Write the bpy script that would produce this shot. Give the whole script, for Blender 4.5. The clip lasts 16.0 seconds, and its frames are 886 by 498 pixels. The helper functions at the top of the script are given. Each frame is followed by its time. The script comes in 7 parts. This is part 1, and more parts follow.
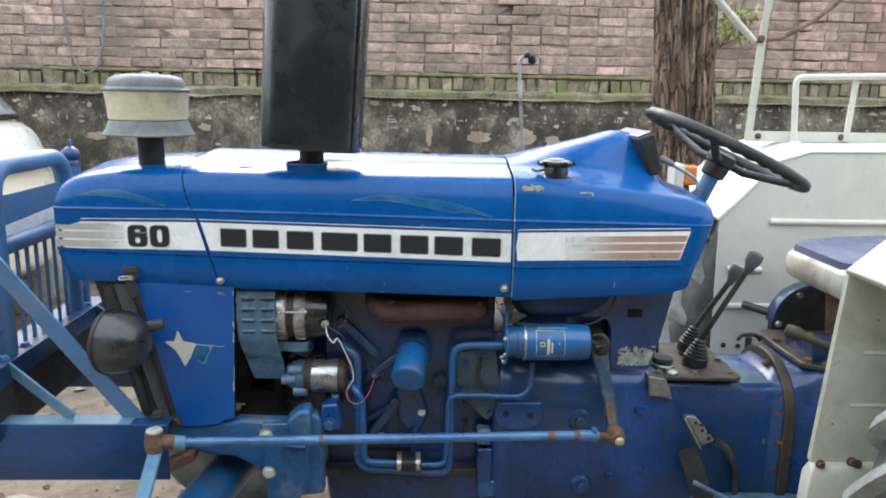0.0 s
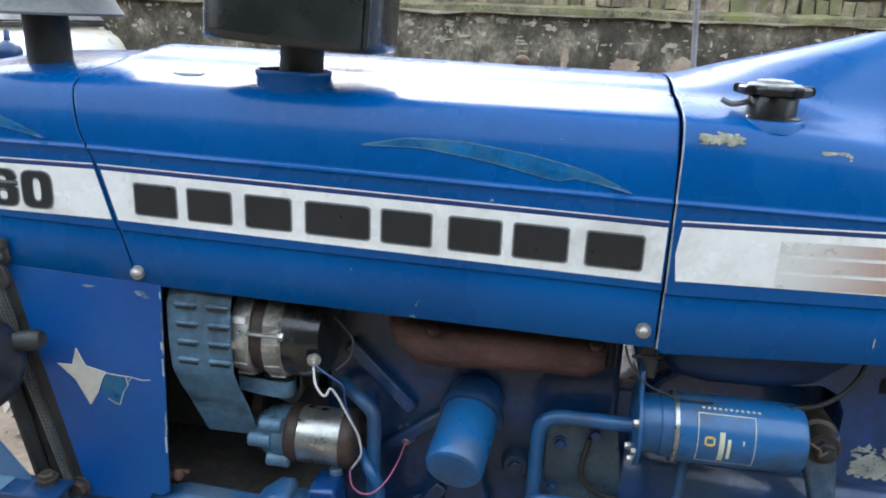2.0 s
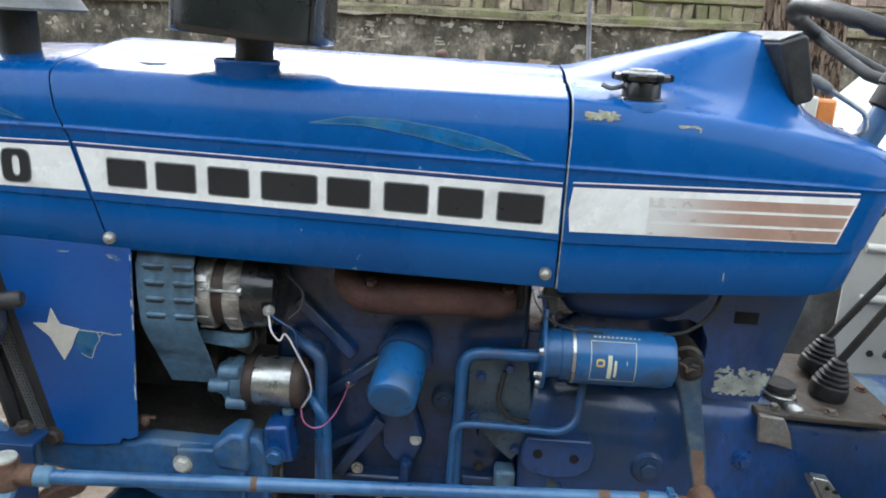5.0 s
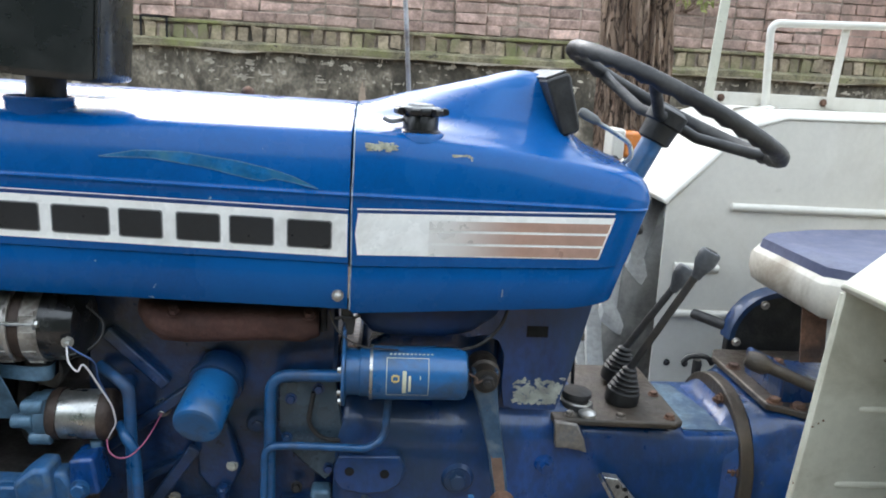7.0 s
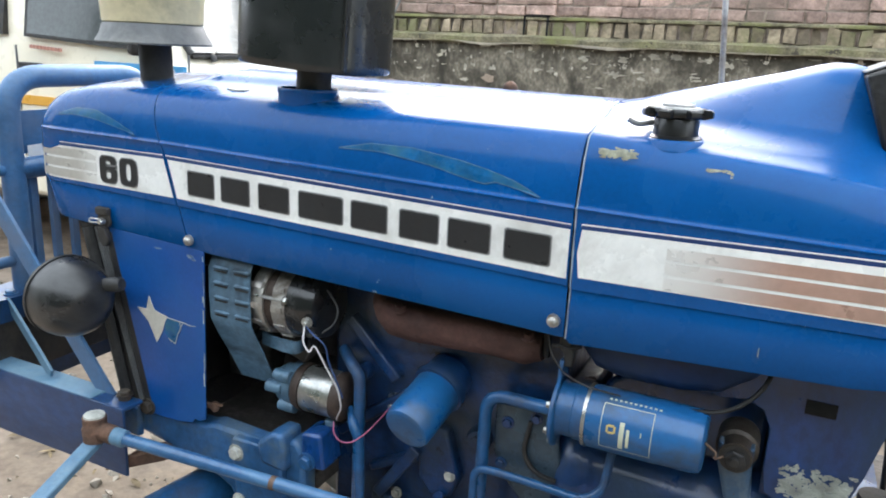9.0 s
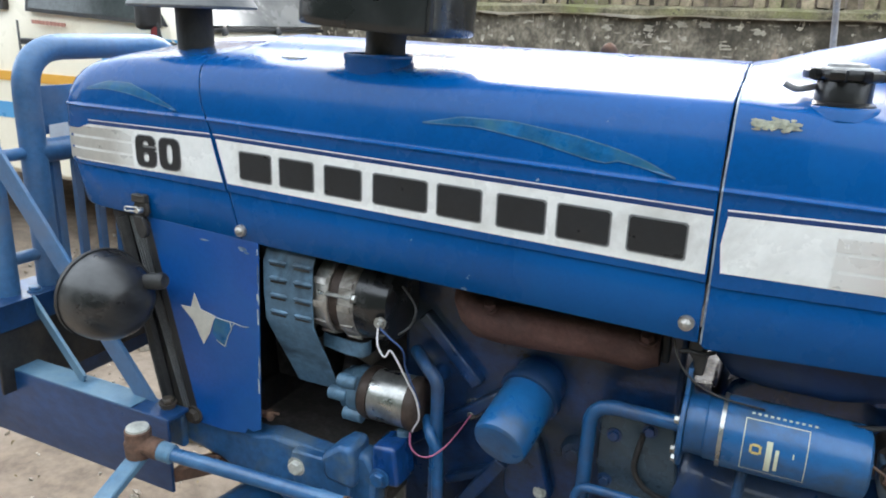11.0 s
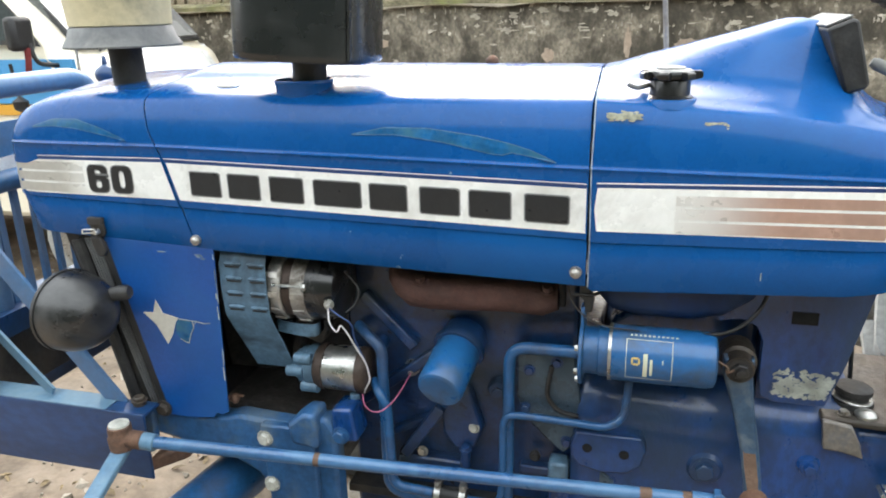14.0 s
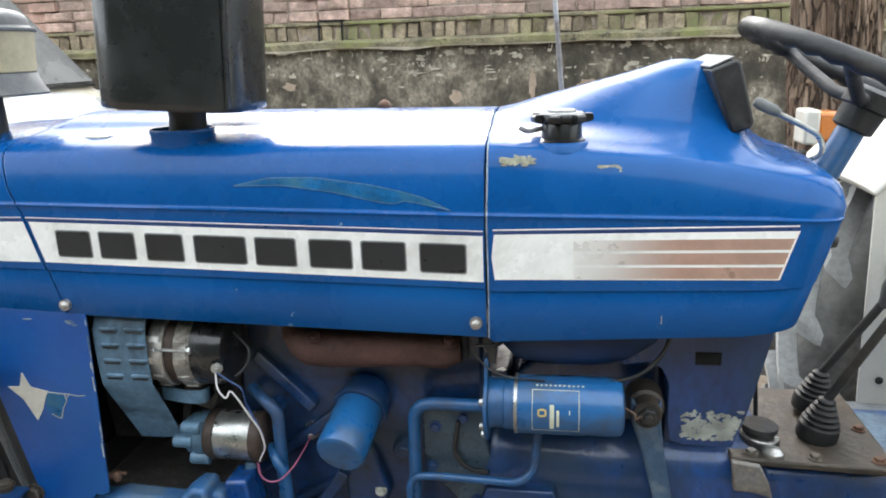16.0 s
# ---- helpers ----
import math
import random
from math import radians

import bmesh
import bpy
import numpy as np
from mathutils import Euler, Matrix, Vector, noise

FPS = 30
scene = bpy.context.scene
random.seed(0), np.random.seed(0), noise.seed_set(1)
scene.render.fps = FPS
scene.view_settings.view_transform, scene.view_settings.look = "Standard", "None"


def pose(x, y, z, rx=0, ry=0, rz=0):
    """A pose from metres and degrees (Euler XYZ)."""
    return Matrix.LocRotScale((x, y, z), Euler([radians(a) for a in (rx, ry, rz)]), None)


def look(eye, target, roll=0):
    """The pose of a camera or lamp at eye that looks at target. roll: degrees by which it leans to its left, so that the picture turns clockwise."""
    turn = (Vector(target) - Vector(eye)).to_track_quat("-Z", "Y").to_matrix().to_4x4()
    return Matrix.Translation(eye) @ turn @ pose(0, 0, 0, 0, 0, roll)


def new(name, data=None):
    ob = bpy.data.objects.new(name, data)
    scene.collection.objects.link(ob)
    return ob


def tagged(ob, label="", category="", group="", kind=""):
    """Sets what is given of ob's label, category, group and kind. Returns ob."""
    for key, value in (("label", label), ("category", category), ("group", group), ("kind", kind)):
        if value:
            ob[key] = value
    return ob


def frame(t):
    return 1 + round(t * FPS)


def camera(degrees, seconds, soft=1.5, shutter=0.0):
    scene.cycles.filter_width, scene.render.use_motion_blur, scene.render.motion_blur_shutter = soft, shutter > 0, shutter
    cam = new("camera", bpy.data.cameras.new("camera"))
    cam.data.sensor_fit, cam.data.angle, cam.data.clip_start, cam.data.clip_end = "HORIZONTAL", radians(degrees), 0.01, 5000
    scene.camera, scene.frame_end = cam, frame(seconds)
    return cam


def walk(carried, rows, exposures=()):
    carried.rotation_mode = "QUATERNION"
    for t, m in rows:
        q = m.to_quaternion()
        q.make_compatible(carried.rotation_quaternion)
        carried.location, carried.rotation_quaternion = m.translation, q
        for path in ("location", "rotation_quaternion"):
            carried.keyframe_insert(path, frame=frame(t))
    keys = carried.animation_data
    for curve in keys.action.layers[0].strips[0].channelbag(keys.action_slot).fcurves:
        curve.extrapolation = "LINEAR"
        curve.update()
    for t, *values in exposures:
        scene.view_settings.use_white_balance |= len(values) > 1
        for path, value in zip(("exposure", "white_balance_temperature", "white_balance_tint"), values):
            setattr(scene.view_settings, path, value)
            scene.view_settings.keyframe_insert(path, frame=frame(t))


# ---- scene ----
cam = camera(61.8, 16.0, soft=1.9)
PATH = [
    (0, (0.192, 0.091, 1.592), (0.268, 2.047, 1.182), 1.0),
    (0.5, (0.251, 0.325, 1.563), (0.236, 2.281, 1.145), 0.2),
    (1, (0.252, 0.537, 1.535), (0.28, 2.485, 1.083), 1.2),
    (1.5, (0.212, 0.752, 1.514), (0.139, 2.683, 0.997), 1.4),
    (2, (0.277, 0.916, 1.497), (0.005, 2.807, 0.907), 2.4),
    (2.5, (0.293, 0.935, 1.496), (-0.206, 2.777, 0.898), 1.2),
    (3, (0.278, 0.898, 1.497), (-0.296, 2.719, 0.903), 1.3),
    (3.5, (0.258, 0.852, 1.501), (-0.227, 2.7, 0.908), 1.7),
    (4, (0.25, 0.823, 1.502), (-0.164, 2.699, 0.947), 2.0),
    (4.5, (0.248, 0.775, 1.502), (-0.111, 2.674, 0.99), 1.8),
    (5, (0.285, 0.722, 1.492), (0.22, 2.636, 0.915), 3.0),
    (5.2, (0.321, 0.699, 1.503), (0.319, 2.62, 0.947), 3.5),
    (7.3, (0.474, 0.65, 1.499), (0.645, 2.587, 1.029), 3.1),
    (7.5, (0.476, 0.66, 1.496), (0.532, 2.595, 0.993), 3.6),
    (8, (0.493, 0.788, 1.505), (0.447, 2.722, 0.999), 3.0),
    (8.5, (0.584, 0.852, 1.492), (0.164, 2.743, 0.992), 5.8),
    (9, (0.671, 0.84, 1.501), (-0.144, 2.59, 0.978), 2.7),
    (9.5, (0.671, 0.819, 1.507), (-0.135, 2.575, 0.988), 2.0),
    (9.7, (0.654, 0.814, 1.501), (-0.17, 2.557, 0.969), 2.8),
    (11.8, (0.44, 1.038, 1.467), (-0.36, 2.756, 0.83), 1.3),
    (12, (0.447, 1.058, 1.465), (-0.375, 2.76, 0.81), 1.0),
    (12.5, (0.444, 1.063, 1.466), (-0.295, 2.789, 0.776), 1.3),
    (13, (0.485, 0.945, 1.488), (-0.177, 2.72, 0.847), -1.1),
    (13.5, (0.534, 0.777, 1.509), (-0.1, 2.565, 0.873), -1.3),
    (14, (0.507, 0.7, 1.534), (-0.021, 2.528, 0.917), -1.6),
    (14.5, (0.458, 0.644, 1.531), (0.058, 2.501, 0.905), -0.7),
    (15, (0.458, 0.637, 1.53), (0.116, 2.506, 0.906), -0.0),
    (15.5, (0.485, 0.664, 1.509), (0.181, 2.559, 0.946), -1.1),
    (16, (0.532, 0.768, 1.534), (0.209, 2.672, 1.013), -2.0),
]
walk(cam, [(t, look(eye, target, roll)) for t, eye, target, roll in PATH], [(0, 1.18, 6370, 10), (2, 1.18, 6120, 10), (3.5, 1.27, 6550, 10), (5, 1.20, 6340, 10), (7.5, 1.12, 6250, 10), (8, 1.20, 6300, 10), (9.5, 1.30, 6450, 10), (12.5, 1.19, 6350, 10), (13.5, 1.47, 6850, 10), (14, 1.51, 6920, 10), (14.5, 1.41, 6750, 10), (16, 1.34, 6650, 10)])

# ---- sky and sun: bright, hazy daylight ----
SUN_UP, SUN_AZ = 38.0, 345.0
world = bpy.data.worlds.new("sky")
scene.world = world
world.use_nodes = True
wn = world.node_tree
sky = wn.nodes.new("ShaderNodeTexSky")
sky.sky_type = "NISHITA"
sky.sun_disc = False
sky.sun_elevation, sky.sun_rotation = radians(SUN_UP), radians(SUN_AZ)
sky.air_density, sky.dust_density, sky.ozone_density = 1.0, 5.0, 1.0
pale = wn.nodes.new("ShaderNodeHueSaturation")
pale.inputs["Saturation"].default_value = 0.35
wn.links.new(sky.outputs[0], pale.inputs["Color"])
haze = wn.nodes.new("ShaderNodeMix")
haze.data_type = "RGBA"
haze.inputs[0].default_value = 0.5
haze.inputs[7].default_value = (12.9, 14.4, 15.7, 1)
wn.links.new(pale.outputs[0], haze.inputs[6])
wn.links.new(haze.outputs[2], wn.nodes["Background"].inputs["Color"])
wn.nodes["Background"].inputs["Strength"].default_value = 0.15
sun = new("sun", bpy.data.lights.new("sun", "SUN"))
sun.data.energy, sun.data.angle, sun.data.color = 0.6, radians(40), (1.0, 0.985, 0.96)
sun_from = Vector((math.sin(radians(SUN_AZ)) * math.cos(radians(SUN_UP)), math.cos(radians(SUN_AZ)) * math.cos(radians(SUN_UP)), math.sin(radians(SUN_UP))))
sun.matrix_world = look(sun_from * 30, (0, 0, 0))


# ---- materials ----
def material(name, col, rough=0.5, metal=0.0, coat=0.0, var=0.2, scale=6.0, fine=90.0, bump=0.03, spots=None, film=None, rnd=0.0, island=0.0, stretch=(1, 1, 1), rough_var=0.12, cracks=None):
    """A surface with cloudy variation, fine grain, chipped spots (colour, amount, scale) and a dusty or oily film (colour, amount, scale)."""
    m = bpy.data.materials.new(name)
    m.use_nodes = True
    t, b = m.node_tree, m.node_tree.nodes["Principled BSDF"]
    link = t.links.new

    def node(kind, **kw):
        n = t.nodes.new(kind)
        for k, v in kw.items():
            n.inputs[k].default_value = v
        return n

    def mix(fac, a, c, blend="MIX"):
        n = t.nodes.new("ShaderNodeMix")
        n.data_type, n.blend_type = "RGBA", blend
        for sock, val in ((n.inputs[0], fac), (n.inputs[6], a), (n.inputs[7], c)):
            if isinstance(val, (int, float)):
                sock.default_value = val
            elif isinstance(val, tuple):
                sock.default_value = (*val, 1)
            else:
                link(val, sock)
        return n.outputs[2]

    def ramp(src, lo, hi):
        n = t.nodes.new("ShaderNodeMapRange")
        n.interpolation_type = "SMOOTHSTEP"
        n.inputs[1].default_value, n.inputs[2].default_value = lo, hi
        link(src, n.inputs[0])
        return n.outputs[0]

    co = t.nodes.new("ShaderNodeNewGeometry")
    mp = node("ShaderNodeMapping", Scale=stretch)
    link(co.outputs["Position"], mp.inputs[0])

    def cloud(sc, detail=5.0, rough_=0.6, off=0.0):
        n = node("ShaderNodeTexNoise", Scale=sc, Detail=detail, Roughness=rough_, Distortion=off)
        link(mp.outputs[0], n.inputs["Vector"])
        return n.outputs["Fac"]

    big, small = cloud(scale), cloud(fine, 3.0)
    c = mix(ramp(big, 0.3, 0.7), tuple(x * (1 - var) for x in col), tuple(min(1, x * (1 + var)) for x in col))
    c = mix(ramp(small, 0.35, 0.65), c, mix(1.0, c, (1 - var * 0.8,) * 3, "MULTIPLY"))
    if rnd:
        info = t.nodes.new("ShaderNodeObjectInfo")
        hs = node("ShaderNodeHueSaturation")
        mr = t.nodes.new("ShaderNodeMapRange")
        link(info.outputs["Random"], mr.inputs[0])
        mr.inputs[3].default_value, mr.inputs[4].default_value = 1 - rnd, 1 + rnd
        link(mr.outputs[0], hs.inputs["Value"])
        link(c, hs.inputs["Color"])
        c = hs.outputs[0]
    if island:
        geo = t.nodes.new("ShaderNodeNewGeometry")
        hs = node("ShaderNodeHueSaturation")
        mr = t.nodes.new("ShaderNodeMapRange")
        link(geo.outputs["Random Per Island"], mr.inputs[0])
        mr.inputs[3].default_value, mr.inputs[4].default_value = 1 - island, 1 + island
        link(mr.outputs[0], hs.inputs["Value"])
        link(c, hs.inputs["Color"])
        c = hs.outputs[0]
    r = t.nodes.new("ShaderNodeMapRange")
    link(cloud(scale * 3.1), r.inputs[0])
    r.inputs[1].default_value, r.inputs[2].default_value = 0.3, 0.7
    r.inputs[3].default_value, r.inputs[4].default_value = max(0.03, rough - rough_var), min(1, rough + rough_var)
    rr, mm = r.outputs[0], None
    if film:
        f = ramp(cloud(film[2], 7.0, 0.65, 0.4), 0.62 - film[1] * 0.5, 0.85 - film[1] * 0.4)
        c = mix(f, c, film[0])
        rm = node("ShaderNodeMath")
        rm.operation = "ADD"
        rm.use_clamp = True
        sc = node("ShaderNodeMath")
        sc.operation = "MULTIPLY"
        link(f, sc.inputs[0])
        sc.inputs[1].default_value = 0.25
        link(rr, rm.inputs[0])
        link(sc.outputs[0], rm.inputs[1])
        rr = rm.outputs[0]
    if spots:
        f = ramp(cloud(spots[2], 8.0, 0.7), 0.72 - spots[1] * 0.4, 0.74 - spots[1] * 0.4)
        c = mix(f, c, spots[0])
        rx = t.nodes.new("ShaderNodeMix")
        link(f, rx.inputs[0])
        link(rr, rx.inputs[2])
        rx.inputs[3].default_value = 0.85
        rr = rx.outputs[0]
    crack = None
    if cracks:
        vo = node("ShaderNodeTexVoronoi", Scale=cracks[1])
        vo.feature = "DISTANCE_TO_EDGE"
        wob = node("ShaderNodeTexNoise", Scale=cracks[1] * 1.3, Detail=4.0)
        link(mp.outputs[0], wob.inputs["Vector"])
        wv = t.nodes.new("ShaderNodeVectorMath")
        wv.operation = "MULTIPLY_ADD"
        link(wob.outputs["Color"], wv.inputs[0])
        wv.inputs[1].default_value = (1.6 / cracks[1],) * 3
        link(mp.outputs[0], wv.inputs[2])
        link(wv.outputs[0], vo.inputs["Vector"])
        crack = ramp(vo.outputs["Distance"], 0.0, cracks[2])
        c = mix(crack, cracks[0], c)
    link(c, b.inputs["Base Color"])
    link(rr, b.inputs["Roughness"])
    b.inputs["Metallic"].default_value = metal
    if coat:
        b.inputs["Coat Weight"].default_value, b.inputs["Coat Roughness"].default_value = coat, 0.08
    if "gloss" in name:
        b.inputs["Specular IOR Level"].default_value = 0.15
        b.inputs["Coat IOR"].default_value, b.inputs["Coat Roughness"].default_value = 1.42, 0.11
    if bump:
        bp = node("ShaderNodeBump", Strength=min(1.0, bump * 6), Distance=0.004)
        add = node("ShaderNodeMath")
        link(small, add.inputs[0])
        link(big, add.inputs[1])
        top = add.outputs[0]
        if crack is not None:
            deep = node("ShaderNodeMath")
            deep.operation = "MULTIPLY_ADD"
            link(crack, deep.inputs[0])
            deep.inputs[1].default_value = 2.5
            link(top, deep.inputs[2])
            top = deep.outputs[0]
        link(top, bp.inputs["Height"])
        link(bp.outputs[0], b.inputs["Normal"])
    return m


RUST, GRIME, DUST = (0.11, 0.045, 0.02), (0.02, 0.02, 0.024), (0.30, 0.27, 0.22)
BLUE = material("gloss_blue_paint", (0.0008, 0.074, 0.270), 0.26, 0, 0.33, 0.1, 4, 160, 0.001, spots=((0.30, 0.38, 0.44), 0.05, 22), film=((0.002, 0.090, 0.290), 0.28, 3.0), rough_var=0.06)
BLUE_DULL = material("dull_blue_panel", (0.002, 0.068, 0.29), 0.42, 0, 0.12, 0.12, 4, 120, 0.003, spots=((0.30, 0.38, 0.44), 0.05, 24), film=((0.004, 0.080, 0.27), 0.3, 3.0))
BLUE_ENGINE = material("engine_blue_paint", (0.005, 0.048, 0.188), 0.30, 0, 0.4, 0.4, 6, 70, 0.05, spots=((0.13, 0.16, 0.18), 0.08, 30), film=((0.010, 0.036, 0.085), 0.42, 4.5), stretch=(1, 1, 0.6))
ENGINE_GRIME = material("grimy_engine_casting", (0.004, 0.030, 0.105), 0.36, 0, 0.35, 0.45, 7, 60, 0.1, spots=((0.012, 0.013, 0.018), 0.2, 9), film=((0.022, 0.036, 0.050), 0.36, 6))
SCUFFED_BLUE = material("scuffed_blue", (0.095, 0.15, 0.205), 0.72, 0.0, 0, 0.35, 12, 90, 0.05, spots=((0.13, 0.075, 0.045), 0.16, 16), film=((0.03, 0.06, 0.12), 0.45, 9))
LINK_BLUE = material("worn_link_blue", (0.024, 0.100, 0.245), 0.3, 0, 0.5, 0.2, 8, 90, 0.02, spots=((0.20, 0.11, 0.07), 0.10, 9), film=((0.07, 0.18, 0.33), 0.4, 6))
BARE_SHEET = material("bare_worn_sheet", (0.075, 0.115, 0.16), 0.24, 0.45, 0, 0.3, 9, 90, 0.03, film=((0.05, 0.085, 0.12), 0.45, 9))
PALE_HEAD = material("whitened_bolt_head", (0.50, 0.50, 0.45), 0.55, 0.2, 0, 0.2, 40, 150, 0.05)
BRASS_CAP = material("worn_brass_cap", (0.52, 0.44, 0.30), 0.4, 0.5, 0, 0.15, 30, 150, 0.03)
RUST_TAN = material("tan_rust", (0.155, 0.095, 0.066), 0.75, 0.1, 0, 0.3, 30, 120, 0.08)
BLUE_PIPE = material("pipe_blue_paint", (0.013, 0.095, 0.25), 0.36, 0, 0.2, 0.2, 9, 90, 0.03, spots=(RUST, 0.06, 26), film=((0.03, 0.05, 0.10), 0.35, 9))
BLUE_FRAME = material("frame_dark_blue", (0.008, 0.047, 0.145), 0.36, 0, 0.2, 0.3, 5, 70, 0.03, spots=((0.10, 0.16, 0.22), 0.06, 12), film=((0.022, 0.048, 0.09), 0.36, 4), stretch=(0.5, 1, 1))
BLUE_FADED = material("faded_blue_paint", (0.07, 0.175, 0.29), 0.45, 0, 0.1, 0.25, 6, 80, 0.03, spots=((0.16, 0.10, 0.06), 0.11, 14), film=((0.16, 0.25, 0.31), 0.45, 6))
# tank paint darkened to stand in for the shade under the cowl
TANK_BLUE = material("shaded_tank_blue", (0.004, 0.024, 0.095), 0.5, 0, 0.0, 0.3, 6, 80, 0.02, film=((0.02, 0.035, 0.07), 0.35, 7))
BLUE_GUARD = material("guard_blue_paint", (0.05, 0.15, 0.31), 0.42, 0, 0.1, 0.22, 6, 80, 0.03, spots=(RUST, 0.04, 18), film=((0.10, 0.15, 0.24), 0.35, 5))
BLUE_CAN = material("filter_blue_paint", (0.010, 0.105, 0.29), 0.33, 0, 0.3, 0.12, 8, 120, 0.015, spots=((0.25, 0.35, 0.5), 0.05, 30), film=((0.03, 0.075, 0.15), 0.42, 14))
BLUE_SHEET = material("sheet_blue_grey", (0.11, 0.21, 0.31), 0.4, 0.1, 0.1, 0.25, 9, 90, 0.03, film=((0.04, 0.07, 0.10), 0.44, 9))
BLACK_GLOSS = material("muffler_black", (0.012, 0.014, 0.015), 0.27, 0, 0.35, 0.2, 5, 120, 0.01, film=((0.03, 0.033, 0.034), 0.3, 6))
BLACK = material("black_rubber", (0.013, 0.013, 0.014), 0.5, 0, 0, 0.25, 8, 140, 0.04, film=((0.05, 0.048, 0.045), 0.3, 9))
BLACK_SHELL = material("lamp_shell_black", (0.014, 0.014, 0.015), 0.27, 0, 0.25, 0.2, 6, 120, 0.02, film=((0.05, 0.05, 0.05), 0.35, 8))
GREY_GLASS = material("screen_grey", (0.055, 0.065, 0.065), 0.06, 0, 0.0, 0.3, 2, 40, 0.0)
# glass colour lightened to paint in reflected sky
SCREEN_PALE = material("pale_sky_screen", (0.13, 0.14, 0.14), 0.12, 0, 0.0, 0.2, 2, 40, 0.0, film=((0.22, 0.22, 0.21), 0.4, 3))
# carcass darker than the lugs, standing in for shade in the tread gaps
TYRE_DARK = material("tyre_gap_shade", (0.10, 0.098, 0.09), 0.85, 0, 0, 0.25, 6, 60, 0.08, film=((0.17, 0.165, 0.15), 0.4, 9))
KNOB_GREY = material("worn_knob_grey", (0.085, 0.09, 0.10), 0.5, 0, 0, 0.25, 30, 140, 0.04)
TYRE = material("tyre_rubber", (0.36, 0.36, 0.34), 0.85, 0, 0, 0.25, 6, 60, 0.08, film=((0.42, 0.415, 0.39), 0.3, 7))
CREAM = material("cream_plastic", (0.60, 0.53, 0.35), 0.38, 0, 0.1, 0.1, 5, 70, 0.015, film=((0.26, 0.24, 0.17), 0.35, 6))
GREY = material("weathered_grey_plastic", (0.15, 0.155, 0.16), 0.62, 0, 0, 0.18, 8, 110, 0.03, film=((0.26, 0.26, 0.25), 0.35, 9))
SILVER = material("decal_silver", (0.85, 0.85, 0.83), 0.27, 0.05, 0, 0.06, 5, 100, 0.006, film=((0.60, 0.59, 0.56), 0.3, 7))
DECAL_BLUE = material("decal_deep_blue", (0.012, 0.04, 0.15), 0.35, 0, 0.2, 0.1, 8, 100, 0.005)
INK = material("decal_black", (0.016, 0.018, 0.021), 0.36, 0, 0.1, 0.15, 9, 120, 0.005, spots=((0.2, 0.2, 0.2), 0.03, 40))
INK_EDGE = material("decal_outline_grey", (0.20, 0.205, 0.21), 0.36, 0.1, 0, 0.1, 9, 120, 0.005)
STEEL = material("bare_steel", (0.5, 0.5, 0.48), 0.32, 0.9, 0, 0.2, 12, 150, 0.02, film=((0.2, 0.18, 0.15), 0.35, 14))
CHIPPED = material("chipped_edge", (0.30, 0.36, 0.42), 0.45, 0.1, 0, 0.3, 30, 120, 0.03, film=((0.06, 0.10, 0.18), 0.4, 22))
CAP_BLACK = material("cap_black_plastic", (0.006, 0.006, 0.007), 0.35, 0, 0.2, 0.2, 10, 140, 0.02)
CAP_PALE = material("cap_pale_top", (0.36, 0.36, 0.35), 0.5, 0, 0, 0.25, 14, 110, 0.03, film=((0.16, 0.16, 0.16), 0.35, 16))
POLE_GREY = material("weathered_pole_grey", (0.46, 0.43, 0.40), 0.5, 0.1, 0, 0.3, 10, 120, 0.04, film=((0.17, 0.135, 0.11), 0.42, 6))
ALU = material("cast_aluminium", (0.48, 0.46, 0.43), 0.42, 0.75, 0, 0.2, 14, 130, 0.05, film=((0.13, 0.11, 0.09), 0.45, 12))
BROWN_CORE = material("laminated_core_brown", (0.075, 0.052, 0.042), 0.55, 0.35, 0, 0.25, 16, 150, 0.05)
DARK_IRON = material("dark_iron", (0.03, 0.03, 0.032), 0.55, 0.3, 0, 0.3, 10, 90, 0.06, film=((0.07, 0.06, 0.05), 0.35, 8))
# brown-grey iron lightened in place of bounce light in the front hollow
LIGHTENED_IRON = material("lightened_iron", (0.10, 0.088, 0.078), 0.8, 0.1, 0, 0.35, 9, 90, 0.08, film=((0.05, 0.045, 0.04), 0.4, 8))
RUSTY = material("rusted_iron", (0.165, 0.088, 0.056), 0.72, 0.2, 0, 0.35, 12, 110, 0.1, film=((0.07, 0.05, 0.045), 0.4, 10))
MANIFOLD = material("manifold_heat_rust", (0.100, 0.048, 0.040), 0.8, 0.1, 0, 0.25, 11, 120, 0.09, film=((0.09, 0.05, 0.04), 0.4, 7))
GREASY = material("greasy_plate", (0.070, 0.053, 0.039), 0.38, 0.2, 0, 0.35, 10, 80, 0.08, film=((0.05, 0.044, 0.038), 0.42, 7))
WHITE = material("off_white_paint", (0.63, 0.605, 0.54), 0.38, 0, 0.2, 0.05, 3, 90, 0.012, spots=((0.17, 0.10, 0.06), 0.03, 14), film=((0.52, 0.49, 0.42), 0.35, 3))
WHITE_WORN = material("worn_white_paint", (0.58, 0.57, 0.47), 0.48, 0, 0.1, 0.07, 4, 70, 0.03, spots=((0.14, 0.075, 0.04), 0.19, 22), film=((0.40, 0.38, 0.29), 0.35, 5))
VAN_CREAM = material("van_cream_paint", (0.82, 0.75, 0.60), 0.33, 0, 0.4, 0.04, 2, 90, 0.004)
VAN_WHITE = material("van_white_paint", (0.76, 0.76, 0.73), 0.3, 0, 0.4, 0.03, 2, 90, 0.004)
VAN_BLUE = material("van_blue_stripe", (0.08, 0.33, 0.62), 0.35, 0, 0.3, 0.05, 3, 90, 0.004)
